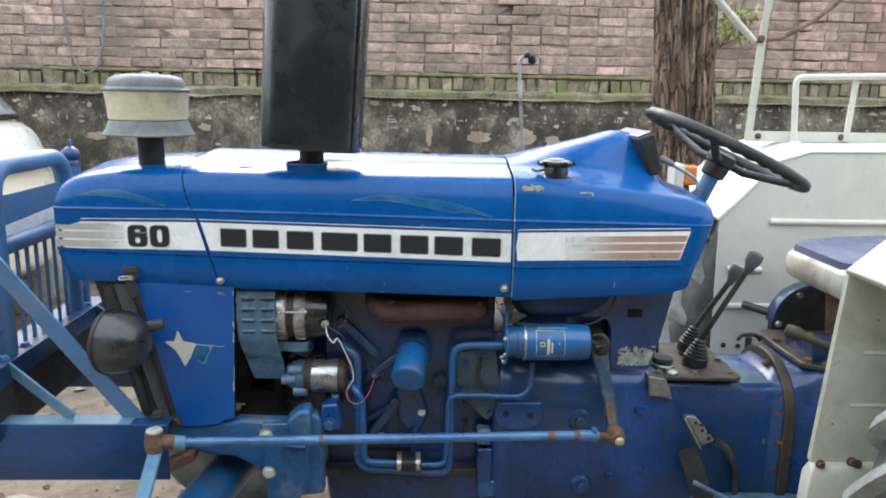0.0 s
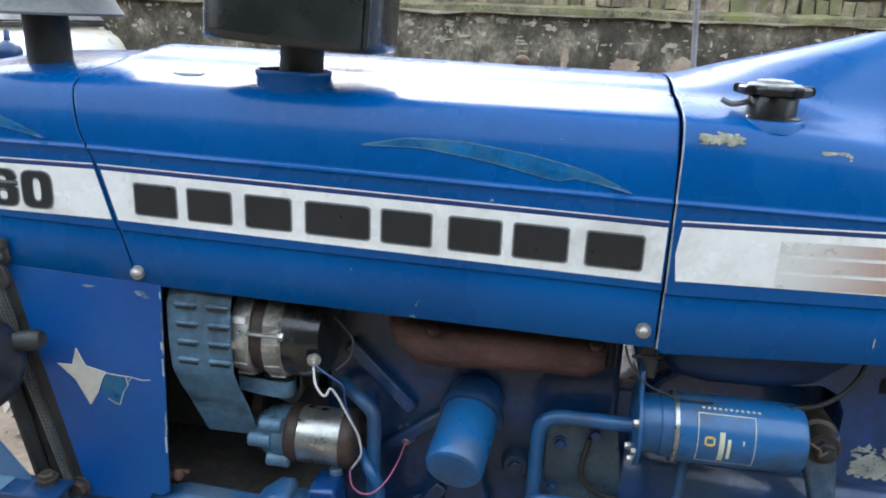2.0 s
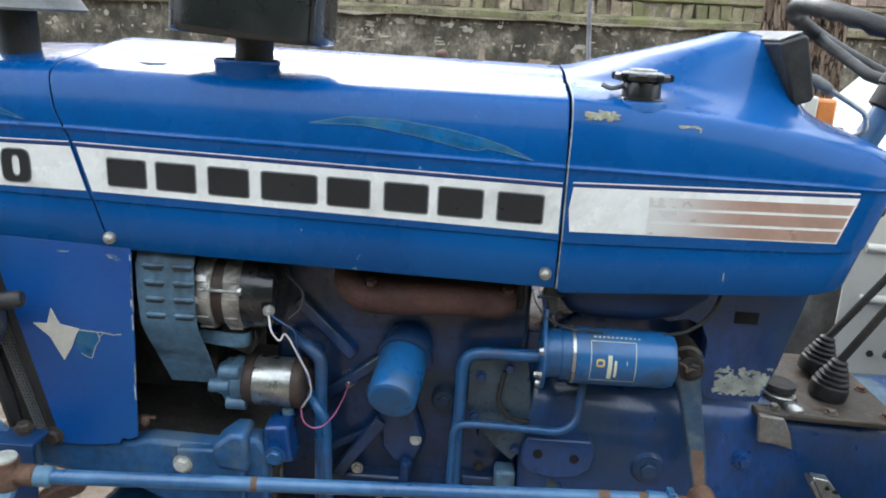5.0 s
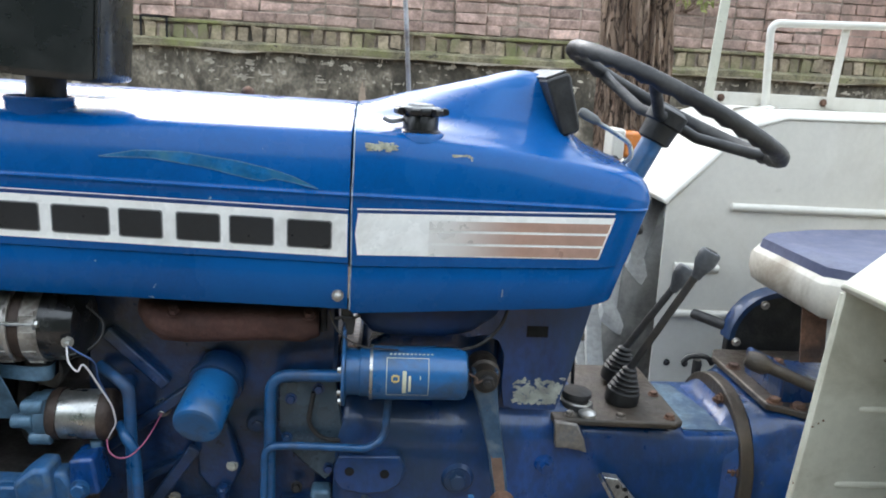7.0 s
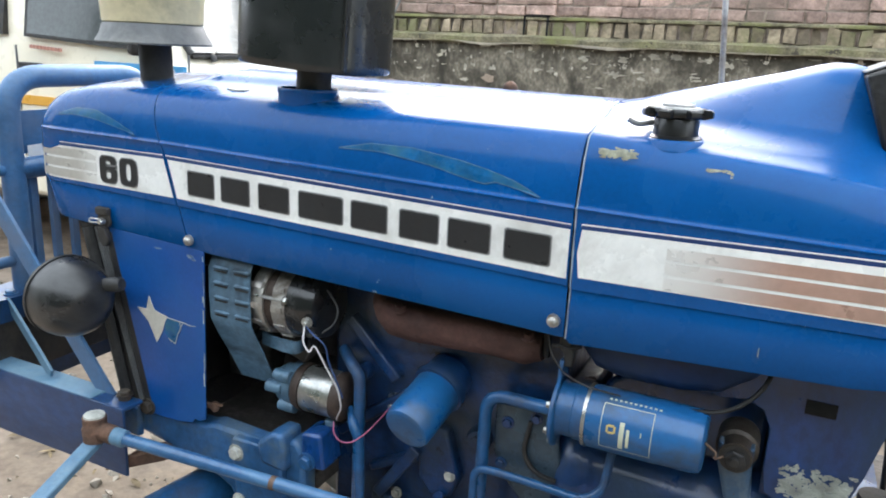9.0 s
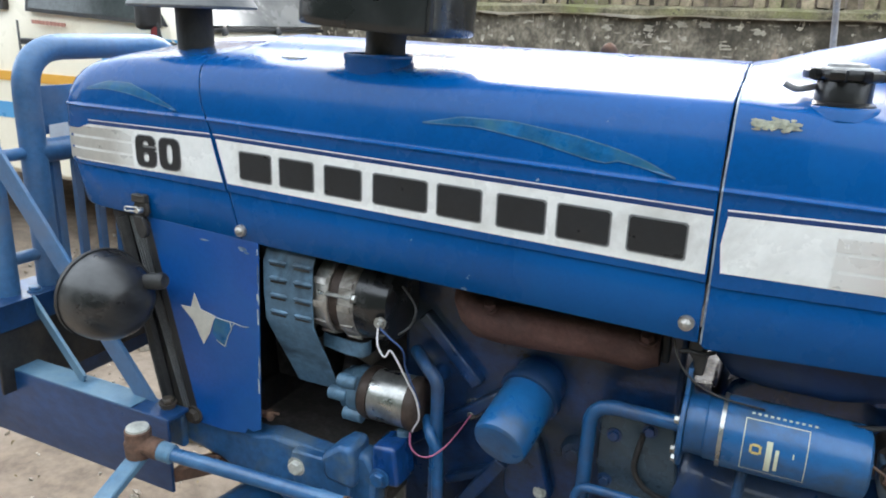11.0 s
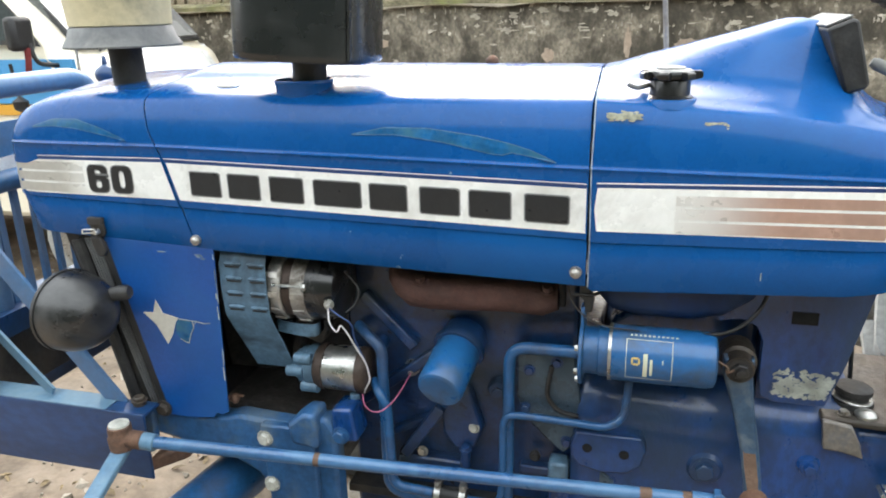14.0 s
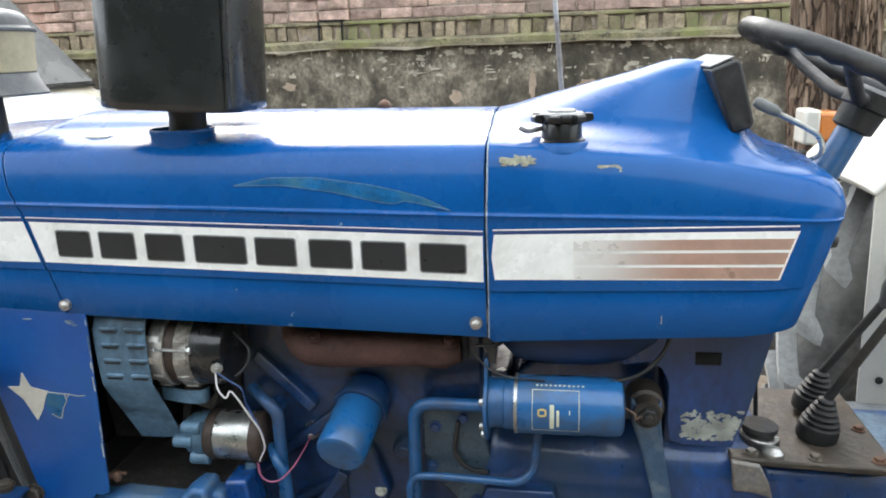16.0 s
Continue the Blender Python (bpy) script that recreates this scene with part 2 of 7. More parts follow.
VAN_YELLOW = material("van_yellow_stripe", (0.70, 0.36, 0.05), 0.35, 0, 0.3, 0.05, 3, 90, 0.004)
HOLLOW = material("hollow_black", (0.004, 0.004, 0.005), 0.9, 0, 0, 0.2, 9, 90, 0)
RED_CLOTH = material("dark_red_cloth", (0.16, 0.02, 0.02), 0.85, 0, 0, 0.25, 20, 120, 0.05)
RED_INK = material("red_ink", (0.45, 0.22, 0.17), 0.5, 0, 0, 0.1, 6, 90, 0)
LABEL_INK = material("label_cream", (0.55, 0.56, 0.42), 0.5, 0, 0, 0.15, 30, 120, 0)
GOLD_INK = material("gold_ink", (0.62, 0.46, 0.16), 0.5, 0, 0, 0.1, 6, 90, 0)
VINYL_WHITE = material("white_vinyl", (0.60, 0.57, 0.50), 0.5, 0, 0, 0.1, 8, 100, 0.03, film=((0.33, 0.29, 0.23), 0.4, 8))
VINYL_BLUE = material("blue_grey_vinyl", (0.075, 0.085, 0.15), 0.5, 0, 0, 0.15, 8, 140, 0.03)
AMBER = material("amber_lens", (0.55, 0.17, 0.03), 0.2, 0, 0.4, 0.1, 20, 120, 0.02)
WIRE_WHITE = material("white_wire", (0.6, 0.57, 0.58), 0.5, 0, 0, 0.1, 20, 120, 0)
WIRE_PINK = material("pink_wire", (0.36, 0.10, 0.19), 0.5, 0, 0, 0.1, 20, 120, 0)
WIRE_BLUE = material("blue_wire", (0.03, 0.07, 0.2), 0.5, 0, 0, 0.1, 20, 120, 0)
BRICK = material("weathered_brick", (0.46, 0.32, 0.265), 0.9, 0, 0, 0.3, 13, 60, 0.16, spots=((0.13, 0.10, 0.085), 0.13, 9), film=((0.19, 0.155, 0.125), 0.34, 1.4), rnd=0.28)
BRICK_FAR = material("weathered_brick_joined", (0.43, 0.275, 0.22), 0.9, 0, 0, 0.22, 9, 60, 0.1, film=((0.14, 0.115, 0.095), 0.42, 2.2), island=0.28)
BRICK_MOSS = material("mossy_brick", (0.30, 0.24, 0.165), 0.95, 0, 0, 0.35, 10, 50, 0.15, spots=((0.05, 0.045, 0.035), 0.18, 9), film=((0.17, 0.17, 0.08), 0.36, 2.6), rnd=0.38)
MORTAR = material("old_mortar", (0.36, 0.29, 0.235), 0.95, 0, 0, 0.3, 7, 60, 0.12, film=((0.08, 0.07, 0.055), 0.4, 3))
MOSS = material("moss_ledge", (0.25, 0.22, 0.14), 0.98, 0, 0, 0.5, 7, 70, 0.25, spots=((0.07, 0.06, 0.045), 0.24, 8), film=((0.22, 0.225, 0.09), 0.36, 2.6))
PLASTER = material("mouldy_plaster", (0.27, 0.235, 0.18), 0.93, 0, 0, 0.5, 9, 45, 0.2, spots=((0.44, 0.39, 0.32), 0.20, 9.0), film=((0.05, 0.044, 0.033), 0.54, 3.2), stretch=(1, 1, 0.8))
FLAKE = material("limewash_flake", (0.43, 0.385, 0.31), 0.93, 0, 0, 0.2, 14, 70, 0.1, island=0.35)
PEELED = material("bare_plaster_patch", (0.40, 0.31, 0.235), 0.93, 0, 0, 0.2, 9, 60, 0.1)
BARK = material("tree_bark", (0.22, 0.145, 0.10), 0.95, 0, 0, 0.4, 26, 110, 0.3, spots=((0.09, 0.062, 0.044), 0.16, 30), film=((0.32, 0.235, 0.17), 0.40, 14), stretch=(1, 1, 0.22), cracks=((0.07, 0.046, 0.032), 34, 0.10))
LEAF = material("leaf_green", (0.065, 0.11, 0.025), 0.5, 0, 0, 0.3, 12, 60, 0.02, island=0.4)
LEAF_PALE = material("pale_leaf_green", (0.33, 0.36, 0.12), 0.5, 0, 0, 0.3, 12, 60, 0.02, island=0.35)
REFLECT_DARK = material("dark_reflect_wall", (0.045, 0.062, 0.05), 0.95, 0, 0, 0.4, 2, 30, 0.2, film=((0.03, 0.045, 0.03), 0.5, 0.7))
SOIL = material("dry_soil", (0.19, 0.145, 0.105), 0.97, 0, 0, 0.28, 5, 34, 0.5, spots=((0.11, 0.083, 0.06), 0.14, 21), film=((0.25, 0.20, 0.155), 0.4, 3.2))
STONE = material("pale_stone", (0.30, 0.26, 0.21), 0.93, 0, 0, 0.25, 16, 80, 0.15, island=0.3)
LITTER = material("dry_leaf_litter", (0.21, 0.155, 0.085), 0.9, 0, 0, 0.3, 16, 80, 0.1, island=0.5)


def fade(name, near, far, x0, x1, rough=0.3):
    """A printed stripe whose ink thins out along the bonnet, from one colour at x0 to another at x1."""
    m = material(name, near, rough, 0.25, 0, 0.1, 5, 100, 0.006, film=(tuple(c * 0.85 for c in near), 0.3, 9))
    t, b = m.node_tree, m.node_tree.nodes["Principled BSDF"]
    src = b.inputs["Base Color"].links[0].from_socket
    geo = t.nodes.new("ShaderNodeNewGeometry")
    sep = t.nodes.new("ShaderNodeSeparateXYZ")
    mr = t.nodes.new("ShaderNodeMapRange")
    mr.interpolation_type = "SMOOTHSTEP"
    mr.inputs[1].default_value, mr.inputs[2].default_value = x0, x1
    mx = t.nodes.new("ShaderNodeMix")
    mx.data_type = "RGBA"
    t.links.new(geo.outputs["Position"], sep.inputs[0])
    t.links.new(sep.outputs[0], mr.inputs[0])
    t.links.new(mr.outputs[0], mx.inputs[0])
    t.links.new(src, mx.inputs[6])
    mx.inputs[7].default_value = (*far, 1)
    t.links.new(mx.outputs[2], b.inputs["Base Color"])
    return m


PINK_FADE = fade("decal_pink_fade", (0.46, 0.29, 0.23), (0.74, 0.73, 0.71), 0.70, 0.55)
GREY_FADE = fade("decal_grey_fade", (0.50, 0.48, 0.44), (0.74, 0.74, 0.72), -0.53, -0.472)


def glass(name, tint, rough=0.04):
    m = bpy.data.materials.new(name)
    m.use_nodes = True
    b = m.node_tree.nodes["Principled BSDF"]
    b.inputs["Base Color"].default_value = (*tint, 1)
    b.inputs["Roughness"].default_value, b.inputs["Transmission Weight"].default_value, b.inputs["IOR"].default_value = rough, 1.0, 1.45
    return m


LENS = glass("lamp_glass", (0.92, 0.95, 0.95))


# ---- mesh helpers ----
def box(bm, x0, x1, y0, y1, z0, z1, m=None):
    vs = [bm.verts.new((x, y, z)) for x in (x0, x1) for y in (y0, y1) for z in (z0, z1)]
    for f in ((0, 1, 3, 2), (4, 6, 7, 5), (0, 4, 5, 1), (2, 3, 7, 6), (0, 2, 6, 4), (1, 5, 7, 3)):
        bm.faces.new([vs[i] for i in f])
    if m is not None:
        bmesh.ops.transform(bm, matrix=m, verts=vs)
    return bm


def prism(bm, poly, a, b, axis="y", m=None):
    """A polygon pushed from a to b along an axis. y: (x, z) corners; x: (y, z); z: (x, y)."""
    def at(p, q):
        return {"y": (p[0], q, p[1]), "x": (q, p[0], p[1]), "z": (p[0], p[1], q)}[axis]
    lo = [bm.verts.new(at(p, a)) for p in poly]
    hi = [bm.verts.new(at(p, b)) for p in poly]
    n = len(poly)
    faces = [bm.faces.new(lo), bm.faces.new(hi[::-1])]
    faces += [bm.faces.new((lo[(i + 1) % n], lo[i], hi[i], hi[(i + 1) % n])) for i in range(n)]
    bmesh.ops.recalc_face_normals(bm, faces=faces)
    if m is not None:
        bmesh.ops.transform(bm, matrix=m, verts=lo + hi)
    return bm


def rings(bm, loops, cap=True, closed=True):
    """Skin between loops of points of equal length."""
    vs = [[bm.verts.new(p) for p in loop] for loop in loops]
    faces, n = [], len(loops[0])
    for a, b in zip(vs, vs[1:]):
        for i in range(n if closed else n - 1):
            j = (i + 1) % n
            faces.append(bm.faces.new((a[i], a[j], b[j], b[i])))
    if cap:
        faces += [bm.faces.new(vs[0]), bm.faces.new(vs[-1][::-1])]
    bmesh.ops.recalc_face_normals(bm, faces=faces)
    return bm


def basis(d):
    d = Vector(d).normalized()
    u = d.orthogonal().normalized()
    return d, u, d.cross(u)


def turned(bm, p0, p1, profile, n=20, squash=1.0, cap=True):
    """A lathe body from p0 to p1: profile of (share of the way or metres past it, radius)."""
    p0, p1 = Vector(p0), Vector(p1)
    d, u, v = basis(p1 - p0)
    length = (p1 - p0).length
    return rings(bm, [[p0 + d * (s * length) + (u * math.cos(a) * r + v * math.sin(a) * r * squash) for a in [2 * math.pi * i / n for i in range(n)]] for s, r in profile], cap)


def rod(bm, p0, p1, r, n=14, r1=None):
    r1 = r if r1 is None else r1
    e = min(0.15 * r / max(1e-6, (Vector(p1) - Vector(p0)).length), 0.2)
    return turned(bm, p0, p1, [(0, r * 0.85), (e, r), (1 - e, r1), (1, r1 * 0.85)], n)


def fillet(pts, r, n=6):
    """A path with its corners rounded."""
    pts = [Vector(p) for p in pts]
    out = [pts[0]]
    for a, b, c in zip(pts, pts[1:], pts[2:]):
        k = min(r, (a - b).length * 0.48, (c - b).length * 0.48)
        s, e = b + (a - b).normalized() * k, b + (c - b).normalized() * k
        out += [s * (1 - t) ** 2 + b * 2 * t * (1 - t) + e * t * t for t in [i / n for i in range(n + 1)]]
    return out + [pts[-1]]


def tube(bm, pts, r, n=12, flat=1.0):
    pts = [Vector(p) for p in pts]
    keep = [pts[0]]
    for p in pts[1:]:
        if (p - keep[-1]).length > 1e-5:
            keep.append(p)
    pts = keep
    d, u, _ = basis(pts[1] - pts[0])
    loops = []
    for i, p in enumerate(pts):
        d = (pts[min(i + 1, len(pts) - 1)] - pts[max(i - 1, 0)]).normalized()
        u = (u - d * u.dot(d)).normalized()
        v = d.cross(u)
        loops.append([p + u * math.cos(a) * r + v * math.sin(a) * r * flat for a in [2 * math.pi * k / n for k in range(n)]])
    return rings(bm, loops)


def bar(bm, p0, p1, width, thick, up=(0, 0, 1)):
    """A flat bar from p0 to p1, width across, thick along the given direction."""
    p0, p1 = Vector(p0), Vector(p1)
    d = (p1 - p0).normalized()
    t = Vector(up)
    t = (t - d * t.dot(d)).normalized()
    w = d.cross(t)
    return rings(bm, [[p + w * a * width / 2 + t * b * thick / 2 for a, b in ((-1, -1), (1, -1), (1, 1), (-1, 1))] for p in (p0, p1)])


def hexbolt(bm, p, d, r=0.012, h=0.009, stud=0.0):
    p, d = Vector(p), Vector(d).normalized()
    turned(bm, p, p + d * h * 0.25, [(0, r * 1.35), (1, r * 1.35)], 14)
    turned(bm, p + d * h * 0.25, p + d * h, [(0, r), (0.8, r), (1, r * 0.85)], 6)
    if stud:
        rod(bm, p + d * h * 0.9, p + d * (h + stud), r * 0.5, 8)
    return bm


def mesh_of(name, bm, mat, smooth=40):
    me = bpy.data.meshes.new(name)
    bm.to_mesh(me)
    bm.free()
    for m in mat if isinstance(mat, (list, tuple)) else (mat,):
        me.materials.append(m)
    if smooth:
        me.polygons.foreach_set("use_smooth", [True] * len(me.polygons))
        me.set_sharp_from_angle(angle=radians(smooth))
    return me


def thing(name, at, label, category, group="", kind=""):
    ob = new(name)
    ob.empty_display_size = 0.1
    ob.location = at
    ob.matrix_world = Matrix.Translation(at)
    return tagged(ob, label, category, group, kind)


BASE = {}


def part(name, bm, mat, parent, label="", bevel=0.0, smooth=40, kind=""):
    """One mesh under a thing or a part; its points are given in the world."""
    base = BASE.get(parent.name, parent.location.copy())
    bmesh.ops.translate(bm, vec=-base, verts=bm.verts)
    ob = new(name, mesh_of(name, bm, mat, smooth))
    ob.parent = parent
    BASE[ob.name] = base
    if bevel:
        md = ob.modifiers.new("bevel", "BEVEL")
        md.width, md.segments, md.limit_method, md.angle_limit = bevel, 2, "ANGLE", radians(40)
    return tagged(ob, label, kind=kind)


def whole(name, bm, mat, label, category, kind="", group="", smooth=40, bevel=0.0):
    """A thing of one mesh, its points given in the world."""
    ob = new(name, mesh_of(name, bm, mat, smooth))
    if bevel:
        md = ob.modifiers.new("bevel", "BEVEL")
        md.width, md.segments, md.limit_method, md.angle_limit = bevel, 2, "ANGLE", radians(40)
    return tagged(ob, label, category, group, kind)


def B():
    return bmesh.new()


def lerp(a, b, t):
    return a + (b - a) * t


def smooth_step(a, b, x):
    t = max(0.0, min(1.0, (x - a) / (b - a)))
    return t * t * (3 - 2 * t)


def curve_at(table, x):
    xs, ys = zip(*table)
    return float(np.interp(x, xs, ys))

# ---- ground: one sheet of dry soil, uneven near the tractor ----
WALL_Y = 6.157
rng = random.Random(4)


def ground_z(x, y):
    near = max(0.0, 1 - math.hypot(x + 0.5, y - 2.5) / 7)
    return (noise.noise(Vector((x * 1.3, y * 1.3, 0))) * 0.022 + noise.noise(Vector((x * 5, y * 5, 3))) * 0.008) * near


def ground():
    bm = B()
    xs = [-900, -200, -50, -16] + [round(-8 + 0.125 * i, 3) for i in range(105)] + [9, 16, 50, 200, 900]
    ys = [-900, -200, -50, -14, -6] + [round(-1 + 0.125 * i, 3) for i in range(60)] + [9, 16, 50, 200, 900]
    grid = [[bm.verts.new((x, y, ground_z(x, y) if abs(x) < 9 and -2 < y < 7 else 0)) for x in xs] for y in ys]
    for a, b in zip(grid, grid[1:]):
        for i in range(len(xs) - 1):
            bm.faces.new((a[i], a[i + 1], b[i + 1], b[i]))
    return whole("ground", bm, SOIL, "pale dry trodden soil with grit and fallen leaves", "ground", "structure")


ground()


# ---- boundary wall: mouldy plastered plinth, mossy ledge, brickwork above ----
def wall():
    bm = B()
    box(bm, -14, 14, WALL_Y + 0.005, WALL_Y + 0.32, -0.1, 1.60)
    plinth = whole("wall_plinth", bm, PLASTER, "low plastered wall base blackened by mould and peeling", "wall", "structure")
    bm = B()
    n = 150
    loops = []
    for i in range(n + 1):
        x = -14 + 28 * i / n
        j = noise.noise(Vector((x * 2.1, 0, 5))) * 0.018
        k = noise.noise(Vector((x * 6.1, 2, 5))) * 0.012
        loops.append([(x, WALL_Y - 0.03 + k, 1.555 + j), (x, WALL_Y - 0.035 + k, 1.60 + j), (x, WALL_Y + 0.05 + k, 1.622 + k), (x, WALL_Y + 0.075, 1.625), (x, WALL_Y + 0.075, 1.55)])
    rings(bm, loops)
    part("ledge", bm, MOSS, plinth, "crumbling cement ledge grown over with moss")
    for i, (px, pz, w, h) in enumerate(((0.70, 1.25, 0.27, 0.13), (1.08, 1.255, 0.24, 0.17), (1.31, 1.23, 0.17, 0.12), (-2.35, 1.22, 0.2, 0.09), (0.30, 1.27, 0.06, 0.24), (-0.25, 1.2, 0.1, 0.14), (2.3, 1.1, 0.2, 0.1), (-1.5, 1.3, 0.13, 0.07))):
        bm = B()
        m = 22
        ring = [(px + w * 0.5 * math.cos(a) * r, pz + h * 0.5 * math.sin(a) * r) for a, r in [(2 * math.pi * j / m, 0.75 + 0.4 * noise.noise(Vector((j * 1.7, i * 9.1, 0)))) for j in range(m)]]
        prism(bm, ring, WALL_Y - 0.003, WALL_Y + 0.02)
        part("bare_patch", bm, PEELED, plinth, "patch of bare plaster where the skin came off")
    bm = B()
    r = random.Random(77)
    for i in range(420):
        row = i % 4
        px = r.uniform(-3.6, 4.6)
        pz = (1.525, 1.50, 1.40, 1.385)[row] + r.gauss(0, (0.018, 0.03, 0.07, 0.018)[row])
        w, h = 0.005 + 0.042 * r.random() ** 2.5, 0.004 + 0.024 * r.random() ** 2
        ring = [(px + w * math.cos(a) * q, pz + h * math.sin(a) * q) for a, q in [(2 * math.pi * j / 13, r.uniform(0.35, 1.2)) for j in range(13)]]
        prism(bm, ring, WALL_Y - 0.001 - 0.002 * r.random(), WALL_Y + 0.01)
    # broken lower edge of the ledge, where the plaster crumbled to a pale line
    strip = []
    for i in range(900):
        x = -5 + 11 * i / 899
        top = 1.562 + 0.012 * noise.noise(Vector((x * 3, 0, 8)))
        deep = 0.004 + 0.030 * max(0.0, noise.noise(Vector((x * 2.3, 3, 1))) + 0.25) * (0.6 + 0.8 * abs(noise.noise(Vector((x * 19, 1, 7)))))
        strip.append([(x, WALL_Y - 0.052, top), (x, WALL_Y - 0.046, top - deep), (x, WALL_Y + 0.02, top - deep), (x, WALL_Y + 0.02, top)])
    bm2 = B()
    rings(bm2, strip)
    part("crumbled_edge", bm2, FLAKE, plinth, "pale crumbling plaster edge under the ledge", smooth=40)
    part("lime_flakes", bm, FLAKE, plinth, "pale flakes of old limewash", kind="stuff", smooth=0)
    bm = B()
    box(bm, -14, 14, WALL_Y + 0.079, WALL_Y + 0.34, 1.60, 2.92)
    upper = whole("wall_back", bm, MORTAR, "old weathered brick boundary wall with shallow piers", "wall", "structure")
    bm = B()
    box(bm, -14, 14, WALL_Y + 0.045, WALL_Y + 0.30, 1.728, 1.752)
    part("string_course", bm, MOSS, upper, "mossy course between the two brick bonds", bevel=0.006)
    return plinth, upper


wall_plinth, wall_upper = wall()

# the yard is closed behind the camera and at both ends by added, unseen plain walls
# tall and dark to keep the south side's reflections in the bonnet dark
whole("wall_south", box(B(), -14, 14, -4.8, -4.5, 0, 4.9), REFLECT_DARK, "unseen tall dark wall added to darken the paint's reflections", "wall", "structure")
for nm, dims in (("wall_west", (-14.3, -14, -9.3, 6.5, 0, 2.4)), ("wall_east", (14, 14.3, -9.3, 6.5, 0, 2.4))):
    whole(nm, box(B(), *dims), MORTAR, "plain weathered yard wall", "wall", "structure")


# ---- tree beside the tractor ----
def leaf_blob(bm, centre, radius, count, size, seed):
    r = random.Random(seed)
    for _ in range(count):
        d = Vector((r.gauss(0, 1), r.gauss(0, 1), r.gauss(0, 0.8)))
        d = d.normalized() * radius * (0.35 + 0.65 * r.random() ** 0.5)
        p = Vector(centre) + d
        s = size * (0.6 + 0.8 * r.random())
        m = Matrix.Translation(p) @ Euler((r.uniform(0, 6.3), r.uniform(0, 6.3), r.uniform(0, 6.3))).to_matrix().to_4x4()
        a, b, c, e = (m @ Vector(q) for q in ((-s, 0, 0), (0, -s * 0.4, s * 0.1), (s, 0, 0), (0, s * 0.4, s * 0.1)))
        va, vb, vc, ve = (bm.verts.new(q) for q in (a, b, c, e))
        bm.faces.new((va, vb, vc))
        bm.faces.new((va, vc, ve))


def tree():
    root = Vector((1.40, 3.42, 0))
    ob = thing("tree", root, "tree with rough brown furrowed bark standing behind the tractor", "tree")
    bm = B()
    loops, n = [], 110
    for k in range(150):
        z = -0.05 + 9.4 * k / 149
        rr = curve_at([(-0.05, 0.2), (0.25, 0.15), (1.2, 0.127), (2.2, 0.12), (5.0, 0.105), (9.4, 0.05)], z)
        cx, cy = root.x - 0.055 * (z - 1.4), root.y + 0.01 * z
        ring = []
        for i in range(n):
            a = 2 * math.pi * i / n
            tw = a + 0.25 * noise.noise(Vector((z * 2.0, 0, 9)))
            f = 0.7 * noise.noise(Vector((math.cos(a) * 2.2, math.sin(a) * 2.2, z * 0.9)))
            f += 0.9 - 2.6 * max(0.0, 0.30 - abs(noise.noise(Vector((math.cos(tw) * 7.5, math.sin(tw) * 7.5, z * 2.3))))) / 0.30
            f += 0.8 * noise.noise(Vector((math.cos(a) * 15, math.sin(a) * 15, z * 9)))
            ring.append((cx + math.cos(a) * (rr + 0.0115 * f), cy + math.sin(a) * (rr + 0.0115 * f), z))
        loops.append(ring)
    rings(bm, loops)
    part("trunk", bm, BARK, ob)
    for i in range(9):
        a = i * 0.72 + 0.3
        z0 = 7.6 + 0.19 * i
        c = Vector((root.x - 0.055 * (z0 - 1.4), root.y, z0))
        reach = Vector((math.cos(a) * 1.2 + 0.4, math.sin(a) * 0.9 + 0.6, 1.3 + 0.08 * i))
        bm = B()
        tube(bm, fillet([c, c + reach * 0.35 + Vector((0, 0, 0.25)), c + reach], 0.3), 0.04, 8)
        part("limb", bm, BARK, ob)
    bm = B()
    for i in range(64):
        a, q = i * 2.4, (0.06 + 0.94 * i / 63) ** 0.5
        leaf_blob(bm, (root.x + 0.2 + math.cos(a) * 1.7 * q, root.y + 0.9 + math.sin(a) * 1.4 * q, 9.6 + 1.5 * ((i * 7) % 9) / 9), 0.62, 130, 0.10, i)
    part("crown", bm, LEAF, ob, "open crown of small green leaves", smooth=0)


tree()


def wall_plant():
    ob = thing("wall_plant", (2.62, WALL_Y + 0.07, 1.98), "small pale green weed rooted in the brick wall", "plant")
    bm = B()
    for i in range(5):
        tube(bm, fillet([(2.62, WALL_Y + 0.1, 1.98), (2.60 + 0.05 * i, WALL_Y - 0.03, 2.1), (2.5 + 0.09 * i, WALL_Y - 0.1, 2.2 + 0.06 * (i % 3))], 0.05, 3), 0.004, 5)
    part("stem", bm, BARK, ob)
    bm = B()
    for i in range(7):
        leaf_blob(bm, (2.50 + 0.05 * i, WALL_Y - 0.09, 2.08 + 0.05 * ((i * 3) % 5)), 0.09, 26, 0.03, 50 + i)
    part("leaves", bm, LEAF_PALE, ob, smooth=0)


wall_plant()


def hanging_cable():
    y = WALL_Y + 0.045
    pts = [(-2.56, y, 2.92), (-2.56, y, 2.4), (-2.55, y, 2.0), (-2.50, y - 0.02, 1.80), (-2.42, y - 0.05, 1.69), (-2.33, y - 0.05, 1.73), (-2.27, y - 0.02, 1.88), (-2.25, y, 2.1), (-2.25, y, 2.5), (-2.25, y, 2.92)]
    whole("hanging_cable", tube(B(), fillet(pts, 0.12), 0.008, 8), GREY, "loop of old grey cable hanging down the wall", "cable")


hanging_cable()


